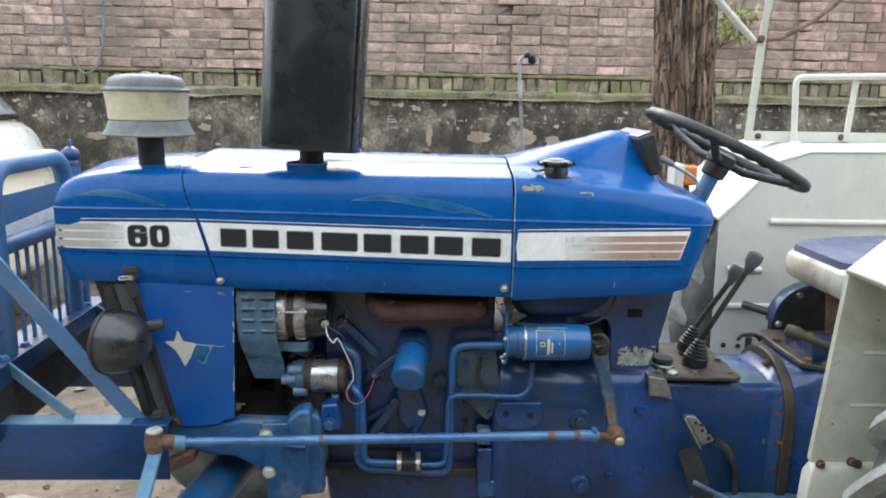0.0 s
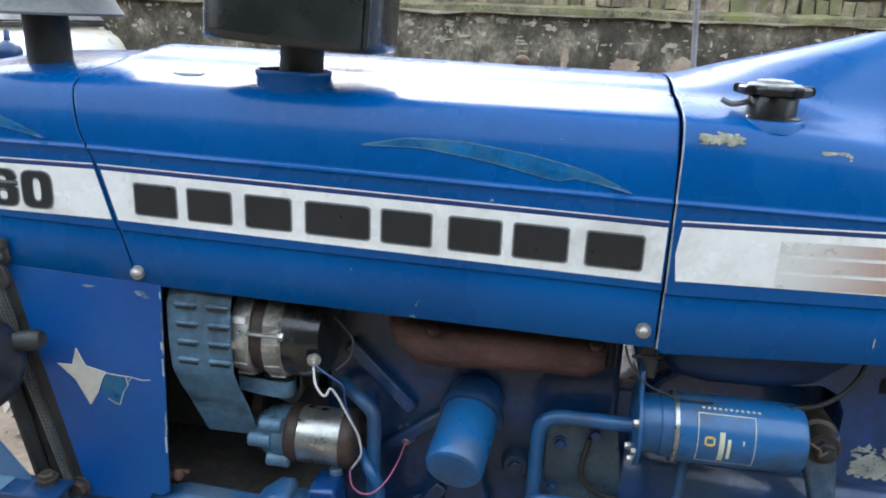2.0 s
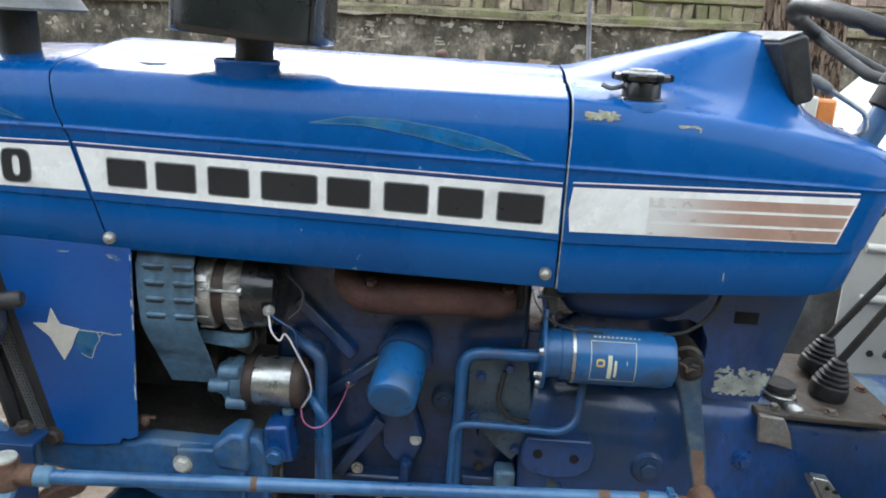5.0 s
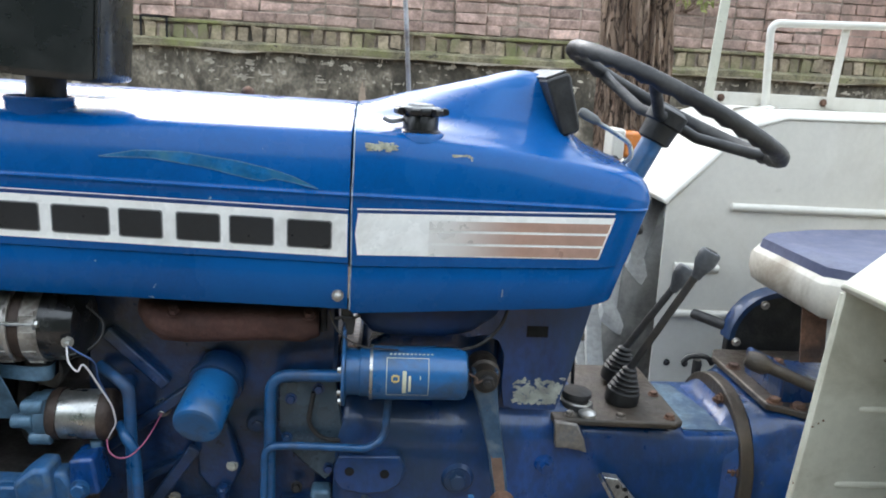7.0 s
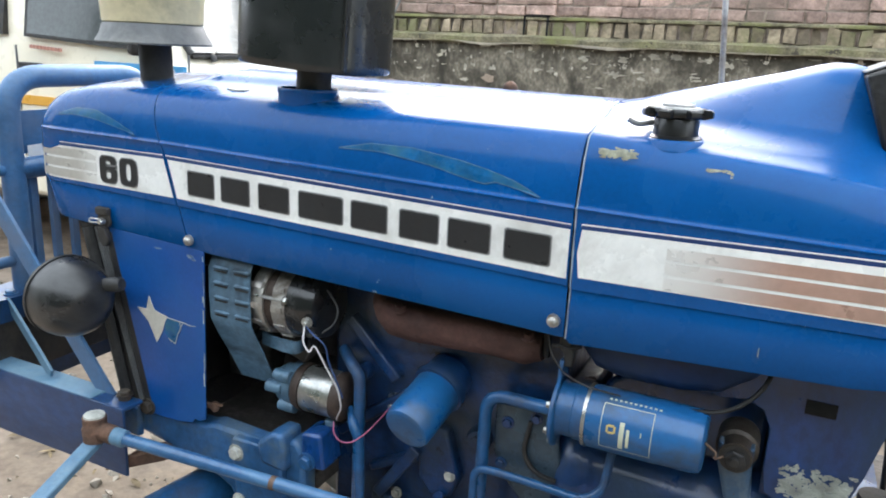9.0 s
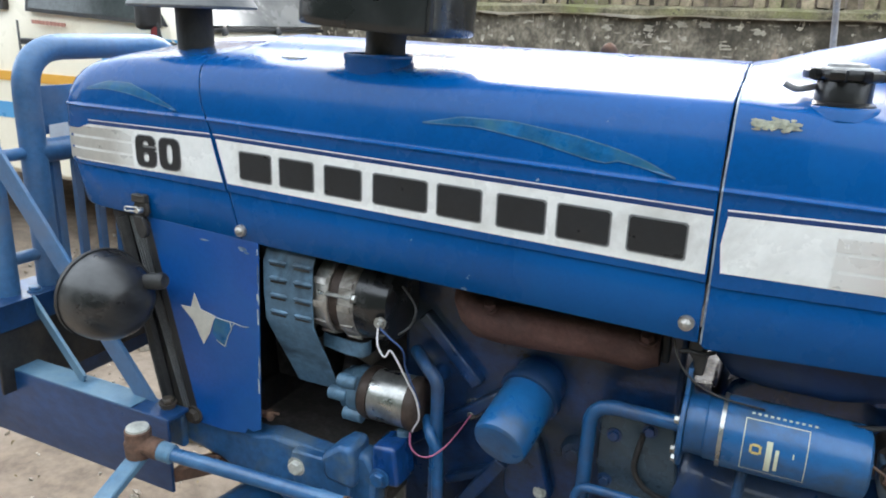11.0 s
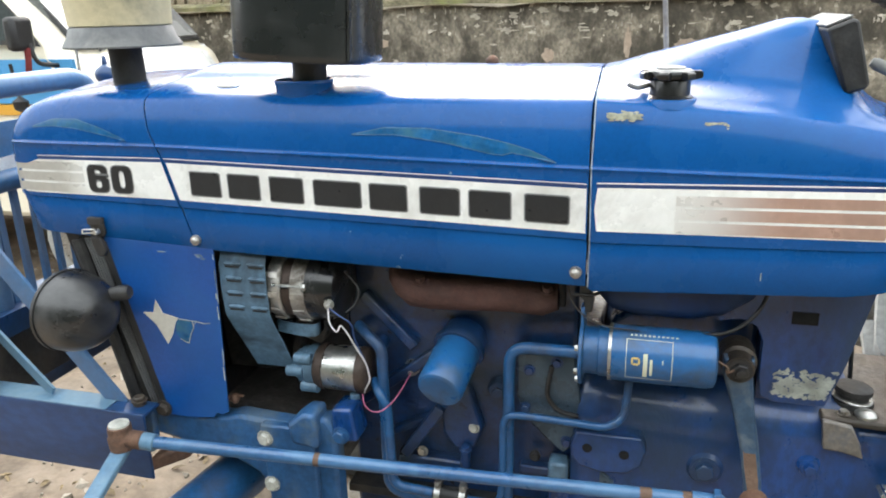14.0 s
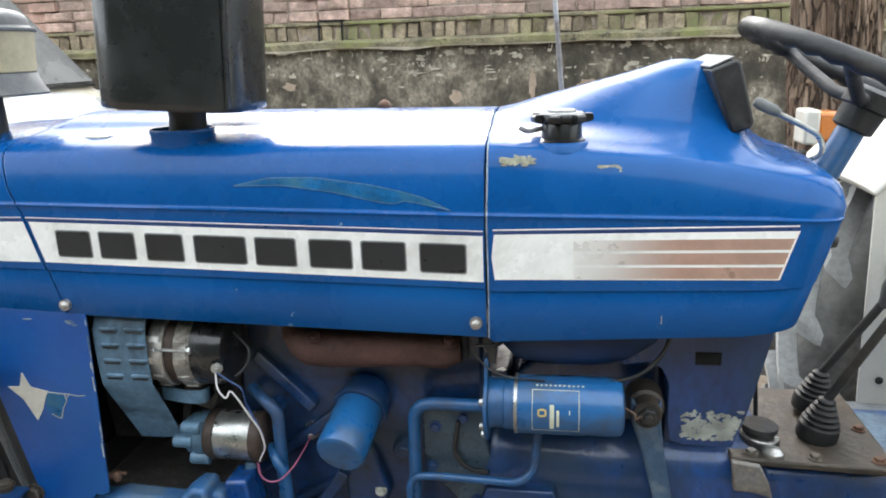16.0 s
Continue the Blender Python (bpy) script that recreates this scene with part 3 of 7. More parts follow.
# open joints where the mortar fell out round one upright brick
for x0, x1, z0, z1 in ((-1.262, -1.248, 1.615, 1.760), (-1.086, -1.070, 1.615, 1.760), (-1.262, -1.070, 1.753, 1.763)):
    part("open_joint", box(B(), x0, x1, WALL_Y + 0.040, WALL_Y + 0.075, z0, z1), HOLLOW, wall_upper, "dark open joint", smooth=0)


# ---- cream van with its nose beside the wall ----
def van():
    y0, y1 = 4.05, 5.43
    ym = (y0 + y1) / 2
    ob = thing("van", (-4.04, 4.74, 0), "cream passenger van with blue and yellow side stripes", "van")
    prof = [(-6.34, 0.42), (-6.39, 1.0), (-6.36, 1.85), (-6.24, 2.0), (-3.44, 2.02), (-3.09, 1.94), (-2.56, 1.44), (-2.5, 1.36), (-2.24, 1.315), (-2.15, 1.24), (-1.96, 0.95), (-1.96, 0.5), (-2.14, 0.42)]
    prof = [(x if x < -2.56 else -2.56 + (x + 2.56) * 0.55, z) for x, z in prof]
    bm = B()
    n = 11
    loops = []
    for k in range(n):
        f = k / (n - 1)
        e = abs(f - 0.5) * 2
        inset = 0.10 * e ** 6
        y = lerp(y0, y1, f)
        cx, cz = -4.14, 1.1
        ring = []
        for x, z in prof:
            tum = 0.16 * max(0, z - 1.38) * (1 if f < 0.5 else -1) * e ** 2
            bow = 0.34 * (1 - e ** 2) - 0.20 if x > -2.64 else 0
            ring.append((cx + (x - cx) * (1 - inset * 0.4) + bow * smooth_step(-2.59, -2.1, x) * 0.55, y + tum, cz + (z - cz) * (1 - inset * 0.3)))
        loops.append(ring)
    rings(bm, loops)
    part("body", bm, VAN_CREAM, ob, bevel=0.035, smooth=60)
    bm = B()
    loops = []
    for k in range(9):
        f = k / 8
        e = abs(f - 0.5) * 2
        y = lerp(y0 + 0.05, y1 - 0.05, f)
        o = (0.34 * (1 - e ** 2) - 0.20) * 0.55
        loops.append([(-2.53, y, 1.37 - 0.02 * e), (-2.375 + o, y, 1.330 - 0.03 * e), (-2.33 + o, y, 1.266 - 0.03 * e), (-2.232 + o, y, 1.10), (-2.35 + o, y, 1.10), (-2.40 + o, y, 1.28)])
    rings(bm, loops)
    part("bonnet", bm, VAN_WHITE, ob, "short white bonnet", smooth=60)
    for pts, inner in (([(-3.8, 1.455), (-2.66, 1.40), (-2.74, 1.50), (-3.07, 1.80), (-3.16, 1.86), (-3.8, 1.86)], 0.045), ([(-6.04, 1.48), (-4, 1.46), (-4, 1.86), (-6.04, 1.86)], 0.045)):
        cx, cz = sum(p[0] for p in pts) / len(pts), sum(p[1] for p in pts) / len(pts)

        def skew(q, lift):
            return [(x, y0 + 0.16 * max(0, z - 1.38) - lift, z) for x, z in q]
        bm = B()
        rings(bm, [skew(pts, 0.004), skew(pts, -0.04)])
        w = part("side_window", bm, DARK_IRON, ob, "dark side window", smooth=0)
        small = [(cx + (x - cx) * 0.95, cz + (z - cz) * 0.9) for x, z in pts]
        bm = B()
        rings(bm, [skew(small, 0.008), skew(small, 0.003)])
        part("pane", bm, GREY_GLASS, w, smooth=0)
    bm = B()
    rings(bm, [[(-2.517 + 0.02 * (1 - abs(f - 0.5) * 2), y, 1.412), (-3.017, y, 1.935), (-3.07, y, 1.90), (-2.57, y, 1.38)] for f, y in ((0, y0 + 0.13), (0.25, y0 + 0.42), (0.5, ym), (0.75, y1 - 0.42), (1, y1 - 0.13))])
    # grey base colour stands in for the sky mirrored in the glass
    part("windscreen", bm, SCREEN_PALE, ob, "slanting windscreen, grey with painted sky reflection", smooth=60)
    bm = B()
    tube(bm, [(-2.525, y0 + 0.12, 1.395), (-3.03, y0 + 0.19, 1.925)], 0.017, 8)
    part("screen_pillar", bm, BLACK, ob)
    for mat, nm, z0, z1, xa, xb in ((VAN_BLUE, "blue_stripe", 1.10, 1.334, -3.175, -2.47), (VAN_YELLOW, "yellow_stripe", 1.035, 1.092, -6.24, -2.45), (VAN_BLUE, "lower_stripe", 0.80, 0.90, -6.24, -2.45)):
        bm = B()
        prism(bm, [(xa, z0), (xb, z0), (xb, z1), (xa, z1)], y0 - 0.004, y0 + 0.02)
        part(nm, bm, mat, ob, smooth=0)
    for x in (-3.88, -2.44):
        part("door_seam", box(B(), x, x + 0.006, y0 - 0.003, y0 + 0.01, 0.5, 1.40), GREY, ob)
    part("door_handle", box(B(), -3.83, -3.64, y0 - 0.03, y0 + 0.01, 1.262, 1.298), DARK_IRON, ob, "dark door handle", bevel=0.008)
    for i in range(9):
        part("lettering_bar", box(B(), -3.74 + i * 0.032, -3.717 + i * 0.032, y0 - 0.003, y0 + 0.01, 1.385 - 0.0015 * i, 1.407 - 0.0015 * i), RED_INK, ob, "red painted bar")
    bm = B()
    tube(bm, fillet([(-2.56, y0 + 0.02, 1.30), (-2.58, y0 - 0.13, 1.32), (-2.60, y0 - 0.13, 1.42)], 0.05), 0.012, 8)
    part("mirror_arm", bm, BLACK, ob)
    bm = B()
    box(bm, -2.665, -2.595, y0 - 0.225, y0 - 0.085, 1.385, 1.555)
    part("mirror", bm, BLACK, ob, "black wing mirror", bevel=0.024)
    bm = B()
    turned(bm, (-2.74, y0 - 0.12, 1.07), (-2.74, y0 - 0.12, 1.15), [(0, 0.01), (0.2, 0.035), (0.7, 0.04), (0.9, 0.02), (1, 0.01)], 14)
    tube(bm, [(-2.74, y0 - 0.12, 1.14), (-2.75, y0 - 0.13, 1.32)], 0.009, 6)
    part("lower_mirror", bm, BLACK, ob)
    bm = B()
    tube(bm, [(-2.602, y0 - 0.15, 1.40), (-2.595, y0 - 0.16, 1.34), (-2.615, y0 - 0.155, 1.27)], 0.016, 7, 0.4)
    part("ribbon", bm, RED_CLOTH, ob, "dark red cloth ribbon tied to the mirror")
    bm = B()
    tube(bm, [(-2.525, y0 + 0.12, 1.388), (-2.505, y0 + 0.45, 1.392), (-2.50, ym, 1.394), (-2.505, y1 - 0.45, 1.392), (-2.525, y1 - 0.12, 1.388)], 0.014, 8)
    part("screen_gasket", bm, BLACK, ob, "black rubber gasket under the windscreen")
    for yy in (4.30, 4.78):
        bm = B()
        turned(bm, (-2.475, yy, 1.365), (-2.49, yy, 1.40), [(0, 0.02), (0.6, 0.02), (1, 0.01)], 10)
        part("wiper_spindle", bm, BLACK, ob)
        bm = B()
        bar(bm, (-2.488, yy, 1.397), (-2.60, yy + 0.20, 1.485), 0.014, 0.008)
        part("wiper_arm", bm, ALU, ob, "bright wiper arm")
        bm = B()
        tube(bm, [(-2.52, yy + 0.02, 1.408), (-2.60, yy + 0.20, 1.487), (-2.66, yy + 0.36, 1.545)], 0.006, 6)
        part("wiper_blade", bm, BLACK, ob)
    for x in (-5.54, -2.62):
        for y in (y0 + 0.12, y1 - 0.12):
            bm = B()
            turned(bm, (x, y - 0.1, 0.30), (x, y + 0.1, 0.30), [(0, 0.21), (0.12, 0.285), (0.3, 0.30), (0.7, 0.30), (0.88, 0.285), (1, 0.21)], 32)
            w = part("wheel", bm, TYRE, ob, "dusty black tyre")
            bm = B()
            turned(bm, (x, y - 0.105, 0.30), (x, y + 0.105, 0.30), [(0, 0.17), (0.5, 0.19), (1, 0.17)], 24)
            part("rim", bm, STEEL, w)


van()


# ---- thin rod with a hooked rubber end behind the bonnet ----
def hooked_pole():
    ob = thing("pole", (0.53, 2.42, 0), "thin weathered grey metal pole with a black hooked tip", "pole")
    bm = B()
    tube(bm, fillet([(0.555, 2.42, 0.0), (0.527, 2.41, 1.40), (0.503, 2.40, 1.695), (0.522, 2.40, 1.712)], 0.012), 0.0055, 10)
    part("rod", bm, POLE_GREY, ob)
    bm = B()
    tube(bm, fillet([(0.518, 2.40, 1.708), (0.532, 2.40, 1.716), (0.542, 2.40, 1.70)], 0.008), 0.0085, 10)
    turned(bm, (0.538, 2.39, 1.712), (0.546, 2.41, 1.690), [(0, 0.006), (0.3, 0.013), (0.8, 0.013), (1, 0.007)], 10)
    part("rubber_tip", bm, BLACK, ob, "black rubber tip")


hooked_pole()

# ---- the tractor ----
YC, HALF = 2.025, 0.24
tractor = thing("tractor", (0.5, YC, 0), "old blue farm tractor with silver bonnet band and front guard", "tractor")
SIDE = YC - HALF


def seam(z):
    return -0.34 + (1.415 - z) * 0.28 - 0.010 * smooth_step(1.30, 1.35, z) * (1 - smooth_step(1.395, 1.425, z))


def half_width(x):
    return curve_at([(-0.642, 0.212), (-0.636, 0.226), (-0.622, 0.234), (-0.59, 0.239), (-0.5, HALF), (0.86, HALF), (0.885, 0.234), (0.90, 0.222), (0.908, 0.205)], x)


LOW = [(-0.64, 1.155), (-0.457, 1.147), (-0.26, 1.137), (0.42, 1.119), (0.43, 1.112), (0.82, 1.130), (0.9, 1.142)]
CREASE = [(-0.64, 1.324), (-0.32, 1.322), (0.42, 1.305), (0.90, 1.298)]
TOP = [(-0.642, 1.350), (-0.638, 1.370), (-0.628, 1.387), (-0.61, 1.401), (-0.58, 1.413), (-0.52, 1.424), (-0.45, 1.430), (-0.34, 1.433), (0.42, 1.429), (0.5, 1.423), (0.7, 1.402), (0.8, 1.384), (0.86, 1.372), (0.89, 1.362), (0.902, 1.350), (0.908, 1.335)]
HUMP = [(0.42, 0.0), (0.424, 0.0005), (0.45, 0.007), (0.48, 0.018), (0.56, 0.046), (0.64, 0.074), (0.685, 0.092), (0.71, 0.100), (0.735, 0.102), (0.76, 0.095), (0.775, 0.078), (0.79, 0.048), (0.805, 0.022), (0.83, 0.006), (0.86, 0.0)]


# the flank's round: height below the top, distance drawn in
ROUND = [(0.101, 0.003), (0.085, 0.0055), (0.070, 0.0095), (0.055, 0.0150), (0.043, 0.0215), (0.034, 0.0290), (0.0275, 0.0380), (0.0232, 0.0500), (0.0195, 0.0660), (0.0150, 0.0900)]


def soften(table, steps=3):
    """Points of a smooth curve through the table's points."""
    out = []
    for k in range(len(table) - 1):
        p0, p1, p2, p3 = table[max(0, k - 1)], table[k], table[k + 1], table[min(len(table) - 1, k + 2)]
        for n in range(steps):
            t = n / steps
            out.append(tuple(0.5 * (2 * b + (c - a) * t + (2 * a - 5 * b + 4 * c - d) * t * t + (3 * b - a - 3 * c + d) * t ** 3) for a, b, c, d in zip(p0, p1, p2, p3)))
    return out + [table[-1]]


ROUND = soften(ROUND)


def shoulder(x):
    """The near upper flank at x, from the crease up and over its rounded corner: (distance from the middle, height)."""
    w, zc, zt = half_width(x), curve_at(CREASE, x), curve_at(TOP, x)
    s = (zt - zc - 0.010 * min(1.0, (zt - zc) / 0.105)) / 0.101
    tight = 1.0 if x < 0.4235 else 0.72 + 0.28 * smooth_step(0.62, 0.86, x)
    return [(w - 0.003 - (inset - 0.003) * tight, zt - drop * s) for drop, inset in ROUND]


def section(x):
    """The near half of the bonnet's outline at x, from the lower edge up to the middle: (distance from the middle, height)."""
    w, zb, zc, zt = half_width(x), curve_at(LOW, x), curve_at(CREASE, x), curve_at(TOP, x)
    s = min(1.0, (zt - zc) / 0.105)
    zl = lerp(zb, zc, 0.41)
    pts = [(w - 0.018, zb), (w - 0.0055, zb), (w - 0.0032, zb + 0.003), (w - 0.0032, zl - 0.001), (w - 0.0036, zl), (w - 0.0002, zl + 0.0012), (w, zl + 0.004), (w, zc - 0.014), (w, zc - 0.005), (w + 0.0008, zc - 0.003), (w + 0.0022, zc - 0.0012), (w + 0.0023, zc), (w - 0.0014, zc + 0.0022), (w - 0.0024, zc + 0.0036 * s), (w - 0.0027, zc + 0.0070 * s)]
    pts += shoulder(x)
    edge = pts[-1][0]
    hump = curve_at(HUMP, x) if x > 0.42 else 0.0
    rib = (1 - smooth_step(0.74, 0.80, x)) * smooth_step(-0.325, -0.275, x)
    rise = rib * lerp(0.0135, 0.008, max(0.0, min(1.0, (x + 0.3) / 0.72)))
    for d, plain, high in ((0.139, 0.0135, 0.0135), (0.122, 0.0110, 0.0116), (0.109, 0.0092, 0.0097), (0.100, 0.0080, 0.0066), (0.091, 0.0068, 0.0027), (0.082, 0.0057, -0.0004), (0.070, 0.0043, -0.0028), (0.050, 0.0023, -0.0056), (0.025, 0.0006, -0.0074), (0.0, 0.0, -0.008)):
        d *= edge / 0.15
        pts.append((d, zt - s * lerp(plain, high, rib) + max(0.0, rise - 0.008) * (1 - d / edge)))
    if hump:
        pts = [(d, z + hump * max(0.0, 1 - max(0.0, d - 0.044) / 0.155) ** 1.7 if z > zc + 0.02 else z) for d, z in pts]
    return pts


def bonnet_y(x, z):
    """Where the near flank lies at this place."""
    if z <= curve_at(CREASE, x) + 0.010:
        return YC - half_width(x)
    return YC - curve_at([(h, d) for d, h in shoulder(x)], z)


def bonnet_z(x, d):
    """The height of the skin at this distance from the middle."""
    pts = sorted((p for p in section(x) if p[1] > curve_at(CREASE, x)), key=lambda p: p[0])
    return curve_at(pts, d)


def bonnet_skin(name, left, right, n, label):
    loops = []
    for k in range(n + 1):
        u = k / n
        u = 0.5 - 0.5 * math.cos(math.pi * u) if name != "bonnet" else u
        if name == "nose" and k == n - 1 or name != "nose" and k == 1:
            u = 0.003 if k == 1 else 0.997
        elif name == "bonnet" and k == n - 1:
            u = 0.997
        nominal = lerp(left(1.30), right(1.30), u)
        half = section(nominal)
        outline = [(YC - d, z) for d, z in half] + [(YC + d, z) for d, z in half[-2::-1]]
        loops.append([(lerp(left(z), right(z), u), y, z) for y, z in outline])
    bm = B()
    rings(bm, loops, cap=False, closed=False)
    if name == "nose":
        bm.faces.new([bm.verts.new(p) for p in loops[0]])
    ob = part(name, bm, BLUE, tractor, label, smooth=50)
    md = ob.modifiers.new("sheet", "SOLIDIFY")
    md.thickness, md.offset = 0.003, -1
    return ob


nose = bonnet_skin("nose", lambda z: -0.640 + max(0, 1.225 - z) * 0.33 + max(0, z - 1.33) * 0.05, lambda z: seam(z) - 0.0014, 26, "rounded glossy blue bonnet nose")
bonnet = bonnet_skin("bonnet", lambda z: seam(z) + 0.0014, lambda z: 0.4199, 64, "long glossy blue bonnet panel")
cowl = bonnet_skin("cowl", lambda z: 0.4232, lambda z: 0.908 - max(0, 1.31 - z) * 0.30, 40, "glossy blue rear cowl with fuel filler")

# dark box added inside in place of shade, so that seams read as gaps
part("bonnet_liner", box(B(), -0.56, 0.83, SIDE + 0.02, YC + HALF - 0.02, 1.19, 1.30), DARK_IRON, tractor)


# -- decals on the bonnet's side --
def decal(name, mat, parent, xl, xr, zt, zb, lift, n=14, label=""):
    """A strip of film between two ends; the four are functions of height or of length."""
    bm = B()
    rows = []
    for k in range(n + 1):
        u = k / n
        col = []
        for v in (0, 0.5, 1):
            x = lerp(xl(0.0), xr(0.0), u)
            z = lerp(zb(x), zt(x), v)
            x = lerp(xl(z), xr(z), u)
            col.append(bm.verts.new((x, bonnet_y(x, z) - lift, z)))
        rows.append(col)
    for a, b in zip(rows, rows[1:]):
        for i in range(2):
            bm.faces.new((a[i], b[i], b[i + 1], a[i + 1]))
    return part(name, bm, mat, parent, label, smooth=0)


def line(*table):
    return lambda x: curve_at(table, x)


def flat(x):
    return lambda z: x


def seam_off(o):
    return lambda z: seam(z if z else 1.26) + o


band_top, band_low = line((-0.636, 1.2935), (-0.3, 1.2945), (0.42, 1.2755)), line((-0.636, 1.232), (-0.3, 1.2285), (0.42, 1.2065))
decal("silver_band", SILVER, nose, flat(-0.634), seam_off(-0.003), band_top, band_low, 0.0012, label="silver side band")
for a, b in ((0.05, 0.30), (0.37, 0.62), (0.69, 0.93)):
    decal("grey_stripe", GREY_FADE, nose, flat(-0.633), flat(-0.475), lambda x, b=b: lerp(band_low(x), band_top(x), b), lambda x, a=a: lerp(band_low(x), band_top(x), a), 0.0018)
decal("torn_edge", BLUE, nose, flat(-0.634), flat(-0.572), lambda x: band_top(x) + 0.001, lambda x: band_top(x) - 0.0085 + 0.007 * smooth_step(-0.60, -0.572, x), 0.0022, label="bare patch where the band tore off")
decal("silver_band", SILVER, bonnet, seam_off(0.006), flat(0.4175), band_top, band_low, 0.0012, 30, "silver side band")
for o, nm, m, h in ((0.0015, "dark_line", DECAL_BLUE, 0.0045), (0.006, "fine_line", SILVER, 0.0016)):
    decal(nm, m, nose, flat(-0.57), seam_off(-0.003), lambda x, o=o, h=h: band_top(x) + o + h, lambda x, o=o: band_top(x) + o, 0.0012)
    decal(nm, m, bonnet, seam_off(0.004), flat(0.4175), lambda x, o=o, h=h: band_top(x) + o + h, lambda x, o=o: band_top(x) + o, 0.0012)
b3t, b3b = line((0.42, 1.2775), (0.842, 1.2855)), line((0.42, 1.2105), (0.842, 1.2165))


def b3_right(z):
    return 0.8415 - max(0, 1.2855 - (z if z else 1.25)) * 0.30


def b3_left(z):
    k = abs(((z if z else 1.245) - 1.2445) / 0.034)
    return 0.4295 + 0.010 * max(0.0, k - 0.35) ** 2


decal("silver_band", SILVER, cowl, b3_left, b3_right, b3t, b3b, 0.0012, 24, "silver side band fading into pink-brown stripes")
for a, b in ((0.03, 0.27), (0.33, 0.57), (0.63, 0.85)):
    decal("pink_stripe", PINK_FADE, cowl, flat(0.545), lambda z: b3_right(z) - 0.003, lambda x, b=b: lerp(b3b(x), b3t(x), b), lambda x, a=a: lerp(b3b(x), b3t(x), a), 0.0018, 12)
decal("fine_line", SILVER, cowl, flat(0.432), flat(0.84), lambda x: b3t(x) + 0.0075, lambda x: b3t(x) + 0.0055, 0.0012)
decal("dark_line", DECAL_BLUE, cowl, flat(0.432), flat(0.84), lambda x: b3t(x) + 0.0055, lambda x: b3t(x) + 0.001, 0.0012)

# the maker's name stays a row of plain dark shapes
SLAB = [(0.05, 0), (0.95, 0), (1, 0.06), (1, 0.94), (0.95, 1), (0.05, 1), (0, 0.94), (0, 0.06)]


def name_shape(poly, x0, x1, grow, mat, lift, name):
    """A plain flat shape on the silver band, its corners given as shares of its width and height."""
    bm = B()
    xm, w = (x0 + x1) / 2, x1 - x0
    vs = []
    for u, v in poly:
        x = xm + (u - 0.5) * (w + grow * 2)
        z0, z1 = lerp(band_low(x), band_top(x), 0.19) - grow, lerp(band_low(x), band_top(x), 0.79) + grow
        vs.append(bm.verts.new((x, SIDE - lift, lerp(z0, z1, v))))
    bm.faces.new(vs)
    part(name, bm, mat, bonnet, smooth=0)


for a, b in ((391, 434), (447, 491), (507, 552), (568, 630), (643, 690), (708, 756), (769, 818), (836, 886)):
    xa, xb = -0.257 + (a - 389) / 766, -0.257 + (b - 389) / 766
    name_shape(SLAB, xa, xb, 0.0022, INK_EDGE, 0.0018, "block_edge")
    name_shape(SLAB, xa, xb, 0.0, INK, 0.0024, "block")


def bow(v, p=4.2):
    """Half width of a squarish oval at this share of its height, both from -1 to 1."""
    return max(0.0, 1 - abs(v) ** p) ** (1 / p)


def digit_spans(d, v, grow):
    """The inked stretches of a heavy squarish 6 or 0 at height v, from 0 to 1: pairs from -1 to 1."""
    out = bow((v - 0.5) * 2)
    if d == "0":
        k = (v - 0.5) / (0.34 - grow)
        hole = (0.30 - grow) * bow(k, 3) if abs(k) < 1 else 0.0
        return [(-out, -hole), (hole, out)] if hole > 0.02 else [(-out, 0.0), (0.0, out)]
    low, k = (v - 0.30) / (0.17 - grow), (v - 0.735) / (0.115 - grow)
    if abs(low) < 1:
        hole = (0.30 - grow) * bow(low, 3)
        return [(-out, -hole), (hole, out)]
    if abs(k) < 1:
        hole = (0.30 - grow) * bow(k, 3)
        return [(-out, -hole), (hole, out)] if v > 0.71 + grow * 0.4 else [(-out, -hole), (-hole, -hole)]
    if v > 0.55:
        return [(-out, 0.0), (0.0, out)]
    edge = out - 0.25 * max(0.0, (v - 0.50) / 0.05)
    return [(-out, 0.0), (0.0, edge)]


def digit(d, x0, z0, width, height, grow, mat, lift, name):
    bm = B()
    n = 64
    for i in range(n):
        va, vb = i / n, (i + 1) / n
        vm = (va + vb) / 2
        for (l0, r0), (l1, r1), (lm, rm) in zip(digit_spans(d, max(va, 0.004), grow), digit_spans(d, min(vb, 0.996), grow), digit_spans(d, vm, grow)):
            if rm - lm < 0.02:
                continue
            if max(abs(l0 - lm), abs(r0 - rm), abs(l1 - lm), abs(r1 - rm)) > 0.25:
                l0, r0, l1, r1 = lm, rm, lm, rm
            bm.faces.new([bm.verts.new((x0 + (q * 0.5 + 0.5) * width, SIDE - lift, z0 + v * height)) for q, v in ((l0, va), (r0, va), (r1, vb), (l1, vb))])
    return part(name, bm, mat, nose, smooth=0)


for d, dx in (("6", 0.0), ("0", 0.0500)):
    digit(d, -0.4670 + dx, 1.2350, 0.0460, 0.0525, 0.07, INK_EDGE, 0.0020, "number_edge")
    digit(d, -0.4650 + dx, 1.2370, 0.0420, 0.0485, 0.0, INK, 0.0026, "number")


